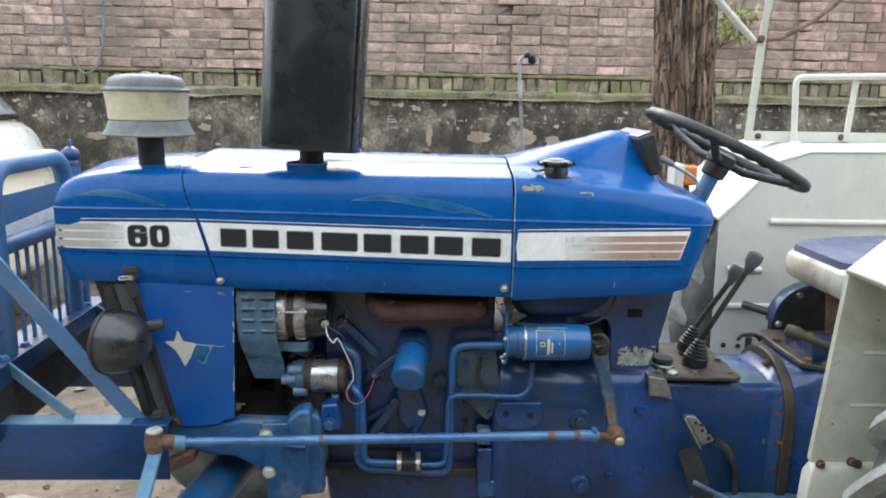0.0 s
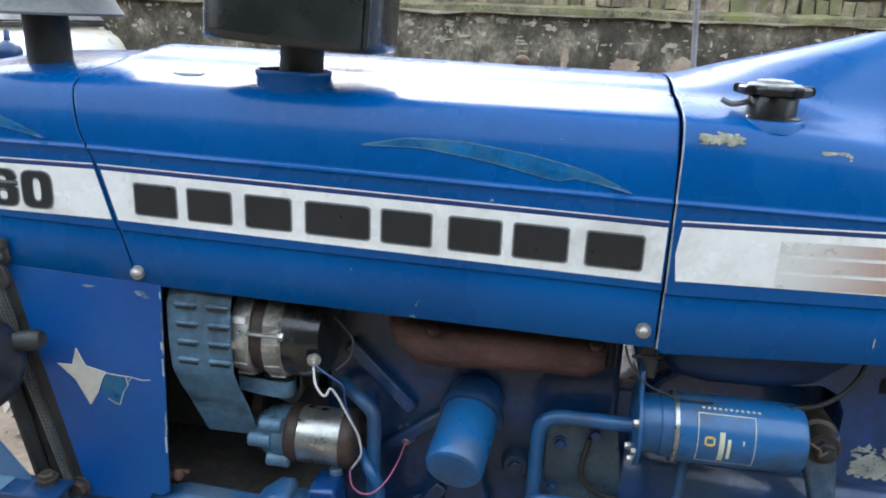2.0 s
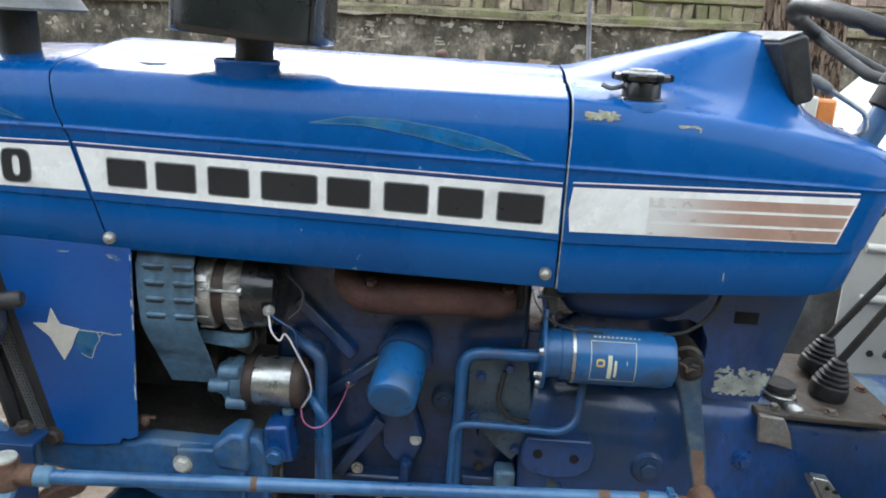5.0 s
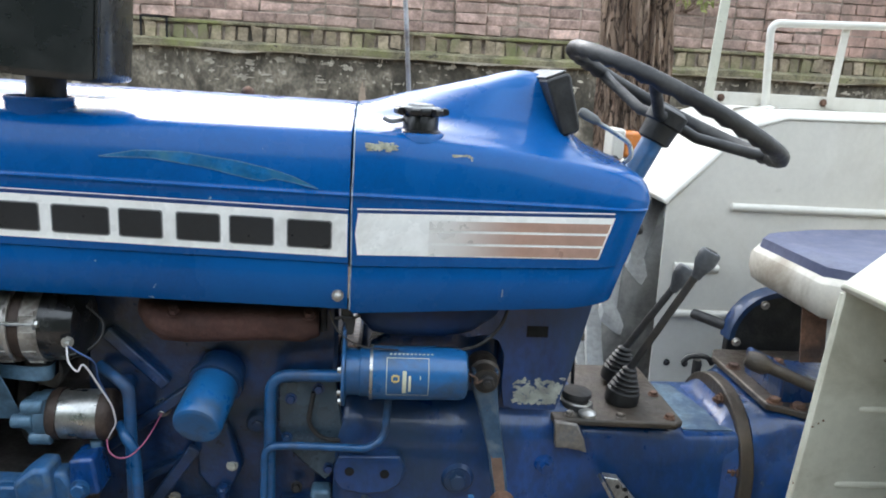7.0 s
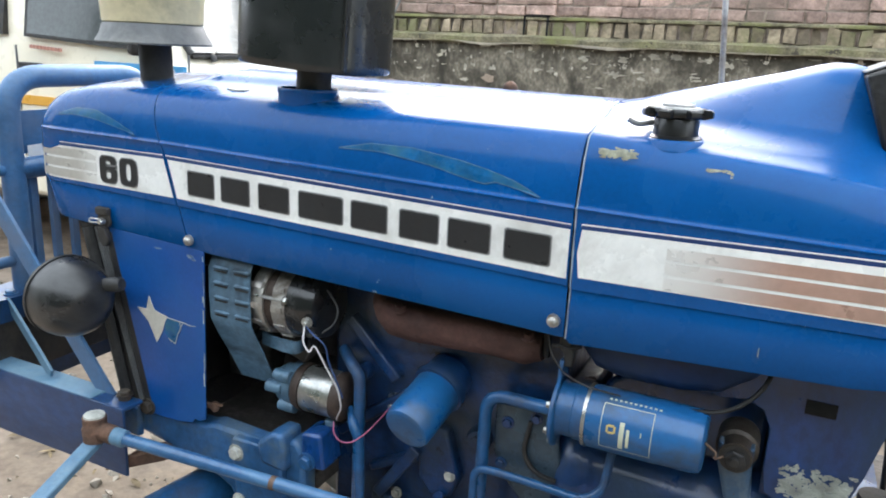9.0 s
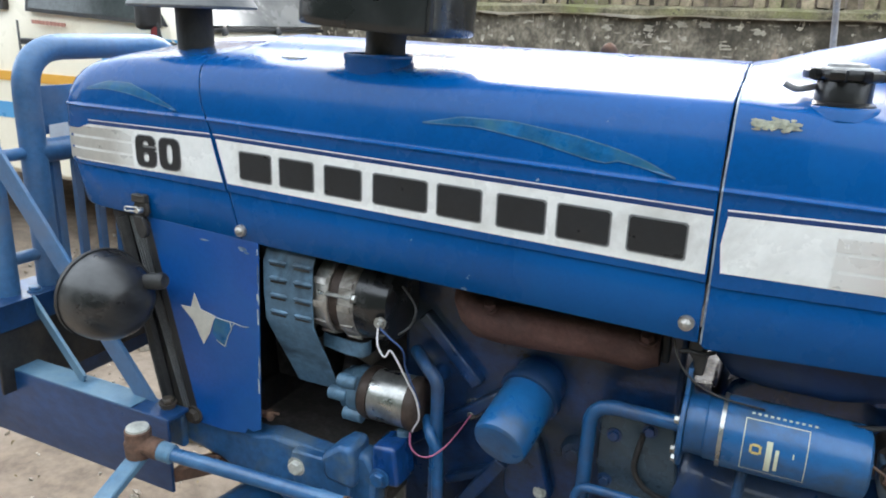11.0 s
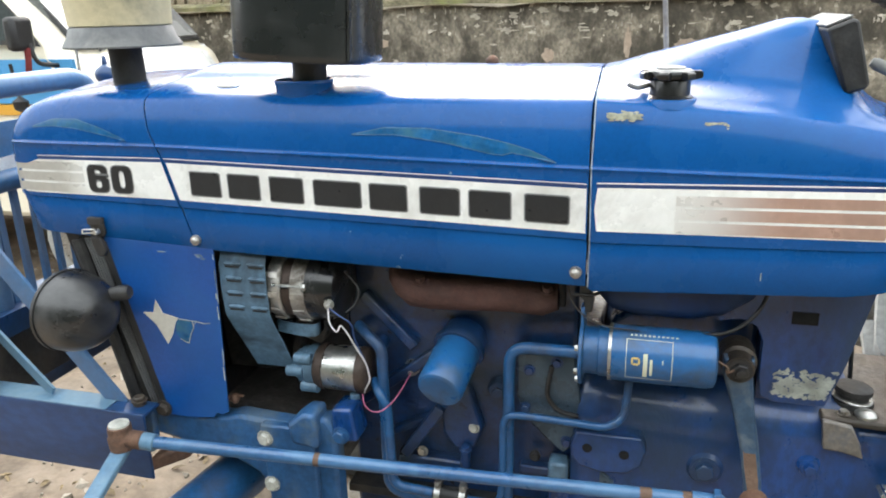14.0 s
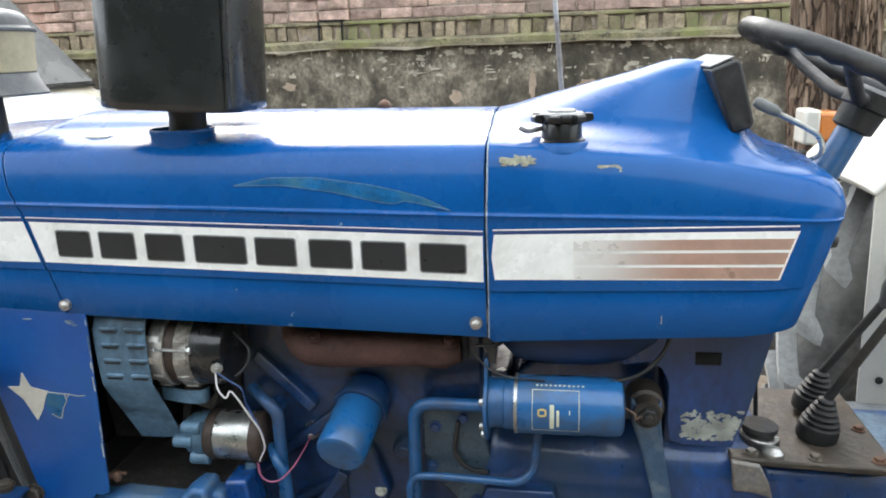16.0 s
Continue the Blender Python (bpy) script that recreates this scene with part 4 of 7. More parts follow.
def scar(parent, xa, xb, top, low, name="faded_sticker"):
    mat = BLUE_WORN
    decal(name, mat, parent, flat(xa), flat(xb), top, low, 0.0008, 20, "worn ghost of an old sticker")
    if name == "faded_sticker":
        decal("sticker_outline", GHOST_EDGE, parent, flat(xa), flat(xb), top, lambda x: top(x) - 0.0013, 0.0012, 24)
        decal("sticker_outline", GHOST_EDGE, parent, flat(xa), flat(xb), lambda x: low(x) + 0.0011, low, 0.0012, 24)


BLUE_WORN = material("gloss_sticker_ghost", (0.006, 0.096, 0.25), 0.32, 0, 0.38, 0.2, 30, 140, 0.002, film=((0.032, 0.125, 0.195), 0.40, 22))
GHOST_EDGE = material("sticker_outline", (0.07, 0.16, 0.27), 0.4, 0, 0.4, 0.3, 60, 160, 0.002)
scar(bonnet, 0.045, 0.372, line((0.045, 1.349), (0.10, 1.360), (0.17, 1.360), (0.25, 1.350), (0.30, 1.340), (0.335, 1.330), (0.372, 1.3135)), line((0.045, 1.3475), (0.12, 1.3485), (0.2, 1.338), (0.27, 1.323), (0.29, 1.321), (0.30, 1.326), (0.335, 1.320), (0.372, 1.312)))
scar(nose, -0.575, -0.375, line((-0.575, 1.353), (-0.53, 1.366), (-0.48, 1.366), (-0.43, 1.352), (-0.375, 1.331)), line((-0.575, 1.350), (-0.53, 1.353), (-0.48, 1.349), (-0.43, 1.340), (-0.375, 1.3295)))
SCUFF = material("yellow_scuff_paint", (0.30, 0.30, 0.215), 0.4, 0, 0, 0.35, 60, 150, 0.05, spots=((0.05, 0.12, 0.20), 0.18, 90))
rs = random.Random(5)
for cx, cz, w, h, count in ((0.466, 1.380, 0.023, 0.0052, 190), (0.590, 1.372, 0.012, 0.0030, 14), (0.605, 1.370, 0.004, 0.004, 7)):
    bm = B()
    for i in range(count):
        x, z = cx + w * rs.uniform(-1, 1), cz + h * rs.gauss(0, 0.45)
        q, k = 0.0016 + 0.0045 * rs.random() ** 2, 0.0008 + 0.0014 * rs.random()
        ring = [(x + q * math.cos(a) * rs.uniform(0.6, 1.2), z + k * math.sin(a) * rs.uniform(0.6, 1.2)) for a in [2 * math.pi * j / 9 for j in range(9)]]
        bm.faces.new([bm.verts.new((px, bonnet_y(px, pz) - 0.0010 - 0.00001 * i, pz)) for px, pz in ring])
    part("yellow_scuff", bm, SCUFF, cowl, "patch of paint scuffed to yellowish primer", smooth=0)

# -- bonnet fittings --
for nm, x, z, par in (("bonnet_screw", -0.262, 1.156, bonnet), ("bonnet_screw", 0.4045, 1.1425, bonnet)):
    bm = B()
    turned(bm, (x, SIDE + 0.006, z), (x, SIDE - 0.003, z), [(0, 0.0098), (0.4, 0.0098), (1, 0.0088)], 18)
    turned(bm, (x, SIDE - 0.003, z), (x, SIDE - 0.008, z), [(0, 0.0070), (0.6, 0.0058), (1, 0.0025)], 14)
    part(nm, bm, ALU, par, "domed steel screw with washer")
bm = B()
box(bm, -0.480, -0.450, SIDE - 0.009, SIDE + 0.002, 1.175, 1.189)
prism(bm, [(-0.482, 1.152), (-0.453, 1.152), (-0.447, 1.160), (-0.450, 1.176), (-0.478, 1.176)], SIDE - 0.005, SIDE + 0.001)
prism(bm, [(-0.476, 1.154), (-0.456, 1.154), (-0.446, 1.132), (-0.448, 1.124), (-0.452, 1.118), (-0.462, 1.116), (-0.470, 1.128)], SIDE - 0.013, SIDE - 0.004)
latch = part("latch", bm, DARK_IRON, nose, "dark spring latch with a bright pin", bevel=0.002)
bm = B()
tube(bm, fillet([(-0.462, SIDE - 0.016, 1.163), (-0.488, SIDE - 0.016, 1.1605), (-0.489, SIDE - 0.014, 1.167), (-0.462, SIDE - 0.014, 1.1685)], 0.003), 0.0017, 8)
turned(bm, (-0.459, SIDE - 0.008, 1.164), (-0.459, SIDE - 0.019, 1.164), [(0, 0.0055), (0.7, 0.0055), (1, 0.004)], 14)
part("latch_pin", bm, STEEL, latch, "bright steel pin")
bm = B()
turned(bm, (0.221, 2.045, 1.425), (0.221, 2.045, 1.453), [(0, 0.008), (0.35, 0.008), (0.42, 0.012), (0.65, 0.0125), (0.85, 0.009), (1, 0.003)], 16)
part("rusty_stud", bm, RUSTY, bonnet, "rusty stud on the bonnet ridge")
bm = B()
prism(bm, [(-0.235, 1.865), (-0.218, 1.858), (-0.195, 1.862), (-0.19, 1.872), (-0.205, 1.880), (-0.232, 1.876)], bonnet_z(-0.21, YC - 1.868) - 0.006, bonnet_z(-0.21, YC - 1.868) + 0.0008, "z")
part("chipped_sticker", bm, VINYL_WHITE, bonnet, "small torn pale sticker", smooth=0)

# filler cap: black knob with lobes on a neck
CAP = Vector((0.527, 1.851, 1.400))
bm = B()
turned(bm, CAP + Vector((0, 0, -0.022)), CAP + Vector((0, 0, 0.033)), [(0, 0.0295), (0.1, 0.0295), (0.5, 0.0288), (0.85, 0.0288), (1, 0.024)], 24)
cap = part("fuel_cap", bm, CAP_BLACK, cowl, "black lobed fuel cap, its top painted grey for reflected sky")
bm = B()
loop = []
for i in range(96):
    a = 2 * math.pi * i / 96
    r = 0.0365 + 0.0085 * (1 if math.cos(7 * a) > 0.25 else -0.35)
    loop.append((math.cos(a) * r, math.sin(a) * r))
rings(bm, [[CAP + Vector((x * k, y * k, z)) for x, y in loop] for z, k in ((0.0275, 0.78), (0.030, 0.98), (0.032, 1.0), (0.0375, 1.0), (0.040, 0.94))])
part("grip_ring", bm, CAP_BLACK, cap)
# pale disc paints the sky's reflection on the black cap
bm = B()
turned(bm, CAP + Vector((0, 0, 0.0395)), CAP + Vector((0, 0, 0.0465)), [(0, 0.031), (0.3, 0.029), (0.38, 0.021), (0.85, 0.020), (1, 0.012)], 24)
part("worn_top", bm, CAP_PALE, cap, "top of the cap, painted pale for reflected sky")
bm = B()
turned(bm, CAP + Vector((0, 0, -0.010)), CAP + Vector((0, 0, 0.006)), [(0, 0.0345), (0.8, 0.034), (1, 0.029)], 24)
part("rubber_seal", bm, CAP_BLACK, cap)
bm = B()
turned(bm, CAP + Vector((0, 0, -0.012)), CAP + Vector((0, 0, 0.0015)), [(0, 0.043), (0.6, 0.0405), (0.9, 0.0385), (1, 0.0365), (1, 0.034)], 36)
part("filler_rim", bm, BLUE, cowl, "raised rim of the filler opening")
bm = B()
tube(bm, fillet([CAP + Vector((-0.028, -0.005, 0.02)), CAP + Vector((-0.048, -0.012, 0.016)), CAP + Vector((-0.060, -0.012, 0.022))], 0.01), 0.0035, 8)
part("cap_tab", bm, GREY, cap, "weathered grey strap of the cap")

# -- muffler: black oval drum on a short pipe --
MX, MY = -0.058, 1.869
lean = Matrix.Translation((MX, MY, 1.40)) @ Matrix.Rotation(radians(3.6), 4, "Y") @ Matrix.Translation((-MX, -MY, -1.40))


def oval(cx, cy, z, a, b, n=64, p=3.4):
    return [(cx + a * math.copysign(abs(math.cos(t)) ** (2 / p), math.cos(t)), cy + b * math.copysign(abs(math.sin(t)) ** (2 / p), math.sin(t)), z) for t in [2 * math.pi * i / n for i in range(n)]]


bm = B()
rings(bm, [oval(MX, MY, z, 0.117 * k, 0.090 * k) for z, k in ((1.461, 0.90), (1.461, 0.975), (1.464, 1.0), (1.474, 1.0), (2.165, 1.0), (2.18, 0.97), (2.18, 0.3))])
bmesh.ops.transform(bm, matrix=lean, verts=bm.verts)
muffler = part("muffler", bm, BLACK_GLOSS, tractor, "tall black oval exhaust muffler", smooth=50)
bm = B()
box(bm, MX + 0.098, MX + 0.104, MY - 0.075, MY - 0.060, 1.466, 2.165)
bmesh.ops.transform(bm, matrix=lean, verts=bm.verts)
part("folded_seam", bm, BLACK_GLOSS, muffler, bevel=0.002)
bm = B()
rod(bm, (MX, MY, 1.37), (MX, MY, 1.467), 0.0285, 20)
bmesh.ops.transform(bm, matrix=lean, verts=bm.verts)
part("exhaust_stub", bm, BLACK, muffler)
bm = B()
turned(bm, (MX, MY, 2.17), (MX + 0.02, MY, 2.42), [(0, 0.028), (1, 0.028)], 20)
part("exhaust_tip", bm, BLACK, muffler)
bm = B()
CX = MX - 0.009
turned(bm, (CX, MY, 1.385), (CX, MY, 1.428), [(0, 0.050), (0.78, 0.0485), (0.84, 0.0500), (0.93, 0.0505), (1, 0.0490), (1, 0.0460), (0.0, 0.0460)], 36, cap=False)
collar = part("exhaust_collar", bm, BLUE, bonnet, "raised blue collar round the exhaust")
# black disc stands in for the shade down inside the collar
bm = B()
turned(bm, (CX, MY, 1.409), (CX, MY, 1.413), [(0, 0.0465), (1, 0.0465)], 30)
part("soot_floor", bm, BLACK, collar, "black disc standing for the shade inside the collar")
# pale worn edge of the cowl along the seam
half = [p for p in section(0.4245) if p[1] > 1.115 and p[0] > 0.05][2:]
bm = B()
tube(bm, [(0.4238 - 0.0006 * math.sin(40 * z), YC - d - 0.0002, z + 0.0002) for d, z in half], 0.0012, 8)
part("worn_edge", bm, CHIPPED, cowl, "pale chipped paint edge along the seam")

# -- air pre-cleaner --
AX, AY = -0.4465, 1.910
bm = B()
rod(bm, (AX + 0.003, AY, 1.37), (AX, AY, 1.496), 0.0300, 24)
turned(bm, (AX + 0.003, AY, 1.400), (AX + 0.003, AY, 1.417), [(0, 0.039), (0.5, 0.037), (1, 0.032)], 24)
cleaner = part("air_cleaner_pipe", bm, BLACK, tractor, "black intake pipe through the nose")
bm = B()
turned(bm, (AX, AY, 1.482), (AX, AY, 1.526), [(0, 0.05), (0.03, 0.103), (0.10, 0.1045), (0.16, 0.103), (0.45, 0.095), (0.80, 0.090), (0.9, 0.085), (1.0, 0.082)], 48)
part("skirt", bm, GREY, cleaner, "flared weathered grey skirt")
bm = B()
turned(bm, (AX, AY, 1.519), (AX, AY, 1.590), [(0, 0.084), (0.04, 0.0895), (0.5, 0.0915), (0.9, 0.0955), (1.0, 0.0955)], 48)
part("dust_bowl", bm, CREAM, cleaner, "yellowed translucent dust bowl")
bm = B()
turned(bm, (AX, AY, 1.586), (AX, AY, 1.626), [(0, 0.096), (0.04, 0.0995), (0.14, 0.0995), (0.19, 0.0915), (0.26, 0.0885), (0.5, 0.0875), (0.66, 0.0845), (0.80, 0.078), (0.90, 0.067), (0.96, 0.054), (1.0, 0.03)], 48)
part("lid", bm, GREY, cleaner, "domed weathered grey lid")
bm = B()
turned(bm, (AX, AY, 1.625), (AX, AY, 1.632), [(0, 0.014), (0.6, 0.012), (1, 0.006)], 14)
part("wing_nut", bm, GREY, cleaner)

# -- instrument pod, steering column and wheel --
bm = B()
prism(bm, [(0.736, 1.493), (0.769, 1.507), (0.777, 1.503), (0.801, 1.416), (0.796, 1.408), (0.770, 1.400)], 1.898, 2.13)
pod = part("instrument_pod", bm, BLACK, tractor, "black instrument hood with pale grey top", bevel=0.006)
part("pod_top", prism(B(), [(0.736, 1.4945), (0.769, 1.5085), (0.768, 1.5115), (0.735, 1.4975)], 1.905, 2.123), GREY, pod, bevel=0.001)
for yy in (1.97, 2.07):
    bm = B()
    c = Vector((0.788, yy, 1.456))
    turned(bm, c, c + Vector((0.006, 0, 0.002)), [(0, 0.036), (0.7, 0.036), (1, 0.031)], 22)
    part("gauge", bm, STEEL, pod)
N_WHEEL = Vector((0.425, -0.04, 0.905)).normalized()
C_WHEEL = Vector((1.012, 2.035, 1.462))
HUB = Vector((0.986, 2.015, 1.422))
d, u, v = basis(N_WHEEL)
bm = B()
loops = []
for i in range(72):
    a = 2 * math.pi * i / 72
    out = u * math.cos(a) + v * math.sin(a)
    c = C_WHEEL + out * 0.216
    grip = []
    for k in range(12):
        b = 2 * math.pi * k / 12
        r = 0.0142 + (0.0022 * math.cos(i * 2 * math.pi / 2) if (math.sin(b) < -0.3) else 0)
        grip.append(c + out * math.cos(b) * r + N_WHEEL * math.sin(b) * r)
    loops.append(grip)
rings(bm, loops + [loops[0]], cap=False)
bmesh.ops.remove_doubles(bm, verts=bm.verts, dist=1e-6)
wheel = part("steering_wheel", bm, BLACK, tractor, "worn black three-spoke steering wheel", smooth=60)
for a in (radians(75), radians(195), radians(315)):
    out = u * math.cos(a) + v * math.sin(a)
    bm = B()
    tube(bm, [HUB + N_WHEEL * 0.012 + out * 0.02, HUB + N_WHEEL * 0.01 + out * 0.07, C_WHEEL + out * 0.18 - N_WHEEL * 0.01, C_WHEEL + out * 0.214], 0.0105, 10)
    part("spoke", bm, BLACK, wheel)
bm = B()
turned(bm, HUB - N_WHEEL * 0.035, HUB + N_WHEEL * 0.034, [(0, 0.024), (0.05, 0.031), (0.5, 0.033), (0.55, 0.037), (0.9, 0.037), (1, 0.026)], 24)
part("hub", bm, BLACK, wheel)
bm = B()
rod(bm, Vector((0.915, 1.995, 1.290)), HUB - N_WHEEL * 0.02, 0.0215, 18)
part("steering_column", bm, BLUE_PIPE, tractor, "blue steering column")
bm = B()
tube(bm, fillet([(0.835, 1.955, 1.43), (0.868, 1.95, 1.413), (0.905, 1.945, 1.392), (0.912, 1.945, 1.365), (0.892, 1.955, 1.352)], 0.012), 0.0042, 8)
thr = part("throttle_lever", bm, STEEL, tractor, "bent throttle lever")
bm = B()
turned(bm, (0.812, 1.957, 1.443), (0.848, 1.953, 1.425), [(0, 0.006), (0.2, 0.0095), (0.8, 0.0085), (1, 0.005)], 12)
part("lever_grip", bm, GREY, thr)
for p in ((0.857, 1.90, 1.352), (0.845, 1.88, 1.350), (0.90, 2.01, 1.350)):
    bm = B()
    turned(bm, p, Vector(p) + Vector((0, 0, 0.012)), [(0, 0.008), (0.7, 0.008), (1, 0.004)], 10)
    part("cowl_screw", bm, DARK_IRON, cowl)
bm = B()
turned(bm, (0.885, SIDE + 0.05, 1.262), (0.905, SIDE + 0.045, 1.258), [(0, 0.012), (0.5, 0.012), (1, 0.007)], 12)
part("key_switch", bm, DARK_IRON, cowl)

BLUE_ARM = material("worn_arm_blue", (0.05, 0.10, 0.17), 0.42, 0.3, 0.05, 0.25, 8, 80, 0.04, spots=((0.16, 0.075, 0.035), 0.14, 20), film=((0.13, 0.16, 0.19), 0.35, 26))

# -- plate under the cowl, tank belly, chipped paint --
plate = [(0.43, 1.128), (0.862, 1.140), (0.845, 1.06), (0.824, 0.965), (0.803, 0.897), (0.725, 0.897), (0.705, 0.905), (0.699, 0.94), (0.699, 1.005), (0.688, 1.03), (0.665, 1.041), (0.63, 1.035), (0.6, 1.05), (0.5, 1.075), (0.44, 1.09)]
bm = B()
prism(bm, plate, 1.897, 1.905)
under = part("side_plate", bm, BLUE_ENGINE, tractor, "dark blue side plate with chipped paint", bevel=0.0015)
part("slot_hole", box(B(), 0.738, 0.777, 1.8955, 1.8965, 1.040, 1.061), HOLLOW, under, "dark slot")
rr = random.Random(8)
CHIP = material("bare_chip_grey", (0.42, 0.44, 0.40), 0.75, 0.1, 0, 0.3, 40, 160, 0.08)
bm = B()
for i in range(2000):
    t = rr.random()
    cx, cz = 0.724 + 0.090 * t + rr.gauss(0, 0.003), 0.909 + 0.052 * rr.random()
    if noise.noise(Vector((cx * 95, 3.1, cz * 120))) + 0.5 * noise.noise(Vector((cx * 260, 8, cz * 260))) < -0.34 + 20 * abs(cz - 0.922 - 0.014 * t) - 0.3 * (t > 0.3) * (1 - abs(cz - 0.927) * 40):
        continue
    s = 0.0009 + 0.0028 * rr.random() ** 2
    ring = [(cx + s * math.cos(a) * rr.uniform(0.4, 1.7), cz + s * 0.8 * math.sin(a) * rr.uniform(0.4, 1.6)) for a in [2 * math.pi * j / 8 for j in range(8)]]
    if all(q[1] > 0.900 and q[0] < 0.800 + (q[1] - 0.897) * 0.30 for q in ring):
        lift = 1.8963 - 0.0000015 * i
        bm.faces.new([bm.verts.new((q[0], lift, q[1])) for q in ring])
part("chipped_paint", bm, CHIP, under, "patch of paint chipped to bare grey metal", smooth=0)
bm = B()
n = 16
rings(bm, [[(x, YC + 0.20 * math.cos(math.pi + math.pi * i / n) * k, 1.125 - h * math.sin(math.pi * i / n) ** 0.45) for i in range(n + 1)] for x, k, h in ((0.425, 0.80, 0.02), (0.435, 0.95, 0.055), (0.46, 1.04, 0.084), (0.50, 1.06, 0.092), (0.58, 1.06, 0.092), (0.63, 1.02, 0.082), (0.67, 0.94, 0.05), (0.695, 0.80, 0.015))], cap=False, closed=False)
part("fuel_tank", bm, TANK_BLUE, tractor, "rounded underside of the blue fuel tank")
# box and plate added behind the filter to block daylight under the tank
bm = B()
prism(bm, [(0.52, 1.04), (0.56, 1.12), (0.70, 1.12), (0.70, 0.90), (0.44, 0.90), (0.436, 0.95), (0.46, 1.0)], 1.955, 2.20)
part("steering_box", bm, BLUE_ENGINE, tractor, "dark blue box added behind the filter to block daylight", bevel=0.01)
part("firewall", box(B(), 0.70, 0.716, 1.92, 2.14, 0.86, 1.12), BLUE_ENGINE, tractor)
# filler added to narrow the bright gap behind the engine
part("adapter_plate", box(B(), 0.398, 0.440, 1.935, 2.18, 0.58, 0.985), ENGINE_GRIME, tractor, "grimy blue filler closing the bright gap between engine and clutch housing", bevel=0.006)
part("heat_baffle", box(B(), -0.02, 0.405, 2.0, 2.02, 1.09, 1.19), DARK_IRON, tractor)
bm = B()
tube(bm, fillet([(0.50, 1.835, 1.040), (0.58, 1.822, 1.036), (0.645, 1.822, 1.048), (0.682, 1.83, 1.085), (0.695, 1.85, 1.125)], 0.03), 0.0032, 8)
part("fuel_hose", bm, BLACK, tractor, "thin black hose under the tank")

# -- radiator, its side panel and the star --
bm = B()
prism(bm, [(-0.462, 1.150), (-0.232, 1.140), (-0.243, 0.812), (-0.258, 0.804), (-0.270, 0.806), (-0.276, 0.796), (-0.312, 0.790), (-0.385, 0.788)], 1.789, 1.7925)
panel = part("radiator_panel", bm, BLUE_DULL, tractor, "blue radiator side panel with a white star", bevel=0.001)
r = random.Random(31)
for x, z, w, h in ((-0.2345, 1.085, 0.0022, 0.026), (-0.2352, 1.045, 0.0016, 0.014), (-0.262, 1.1255, 0.011, 0.0035), (-0.255, 1.120, 0.006, 0.0025), (-0.340, 1.1285, 0.011, 0.0013), (-0.2395, 0.93, 0.0016, 0.02)):
    bm = B()
    prism(bm, [(x + w * math.cos(a) * q, z + h * math.sin(a) * q) for a, q in [(2 * math.pi * i / 12, r.uniform(0.5, 1.1)) for i in range(12)]], 1.7882, 1.7894)
    part("paint_chip", bm, CHIPPED, panel, smooth=0)
SC = Vector((-0.3535, 0, 0.994))
star = [(SC.x + a, SC.z + b) for a, b in ((-0.0147, 0.0385), (-0.003, 0.0125), (0.029, 0.0055), (0.0225, -0.004), (0.0134, -0.0275), (-0.001, -0.050), (-0.0205, -0.0115), (-0.046, 0.0114), (-0.0235, 0.0120))]
part("star", prism(B(), star, 1.7878, 1.7892), VINYL_WHITE, panel, "torn white star sticker", smooth=0)
ghost = [(SC.x + a, SC.z + b) for a, b in ((0.028, 0.004), (0.058, 0.001), (0.061, -0.011), (0.053, -0.022), (0.045, -0.044), (0.029, -0.037), (0.020, -0.026), (0.022, -0.011))]
part("star_ghost", prism(B(), ghost, 1.7884, 1.7891), BLUE_WORN, panel, "darker ghost of the torn star", smooth=0)
for path in ([(0.028, 0.004), (0.05, 0.0025), (0.067, 0.002), (0.083, -0.001), (0.096, 0.001)], [(0.058, 0.002), (0.0605, -0.011), (0.053, -0.022), (0.045, -0.044), (0.036, -0.041), (0.028, -0.036)], [(0.0605, -0.006), (0.068, 0.002)]):
    bm = B()
    for (xa, za), (xb, zb) in zip(path, path[1:]):
        bar(bm, (SC.x + xa, 1.7882, SC.z + za), (SC.x + xb, 1.7882, SC.z + zb), 0.0012, 0.001, up=(0, 1, 0))
    part("glue_line", bm, CHIP, panel, smooth=0)
bm = B()
re_ = random.Random(3)
z = 1.13
while z > 0.82:
    h = re_.uniform(0.004, 0.03)
    xe = -0.2325 - (1.140 - z) * 0.0335
    if re_.random() < 0.6:
        part("worn_edge", box(B(), xe - re_.uniform(0.0012, 0.003), xe - 0.0003, 1.7882, 1.7891, z - h, z), CHIP, panel, smooth=0)
    z -= h + re_.uniform(0.002, 0.03)
part("scratch", box(B(), 0.668, 0.6692, SIDE + 0.0012, SIDE + 0.0022, 1.148, 1.160), CHIP, cowl, smooth=0)
# bracket over the filter and its loose wire
bm = B()
prism(bm, [(0.410, 1.125), (0.426, 1.125), (0.428, 1.100), (0.433, 1.090), (0.430, 1.066), (0.418, 1.066), (0.416, 1.086), (0.409, 1.094)], 1.812, 1.832)
bk = part("filter_bracket", bm, BLACK, tractor, "black bracket above the fuel filter", bevel=0.003)
bm = B()
tube(bm, fillet([(0.400, 1.815, 1.094), (0.412, 1.810, 1.098), (0.428, 1.812, 1.096), (0.440, 1.820, 1.099)], 0.006, 3), 0.0028, 8)
part("bracket_clip", bm, DARK_IRON, bk)
part("loose_wire", tube(B(), fillet([(0.390, 1.822, 1.105), (0.398, 1.812, 1.082), (0.420, 1.804, 1.060), (0.455, 1.803, 1.048), (0.505, 1.806, 1.0445)], 0.015, 4), 0.0014, 7), BLACK, tractor, "thin black wire drooping over the filter")
bm = B()
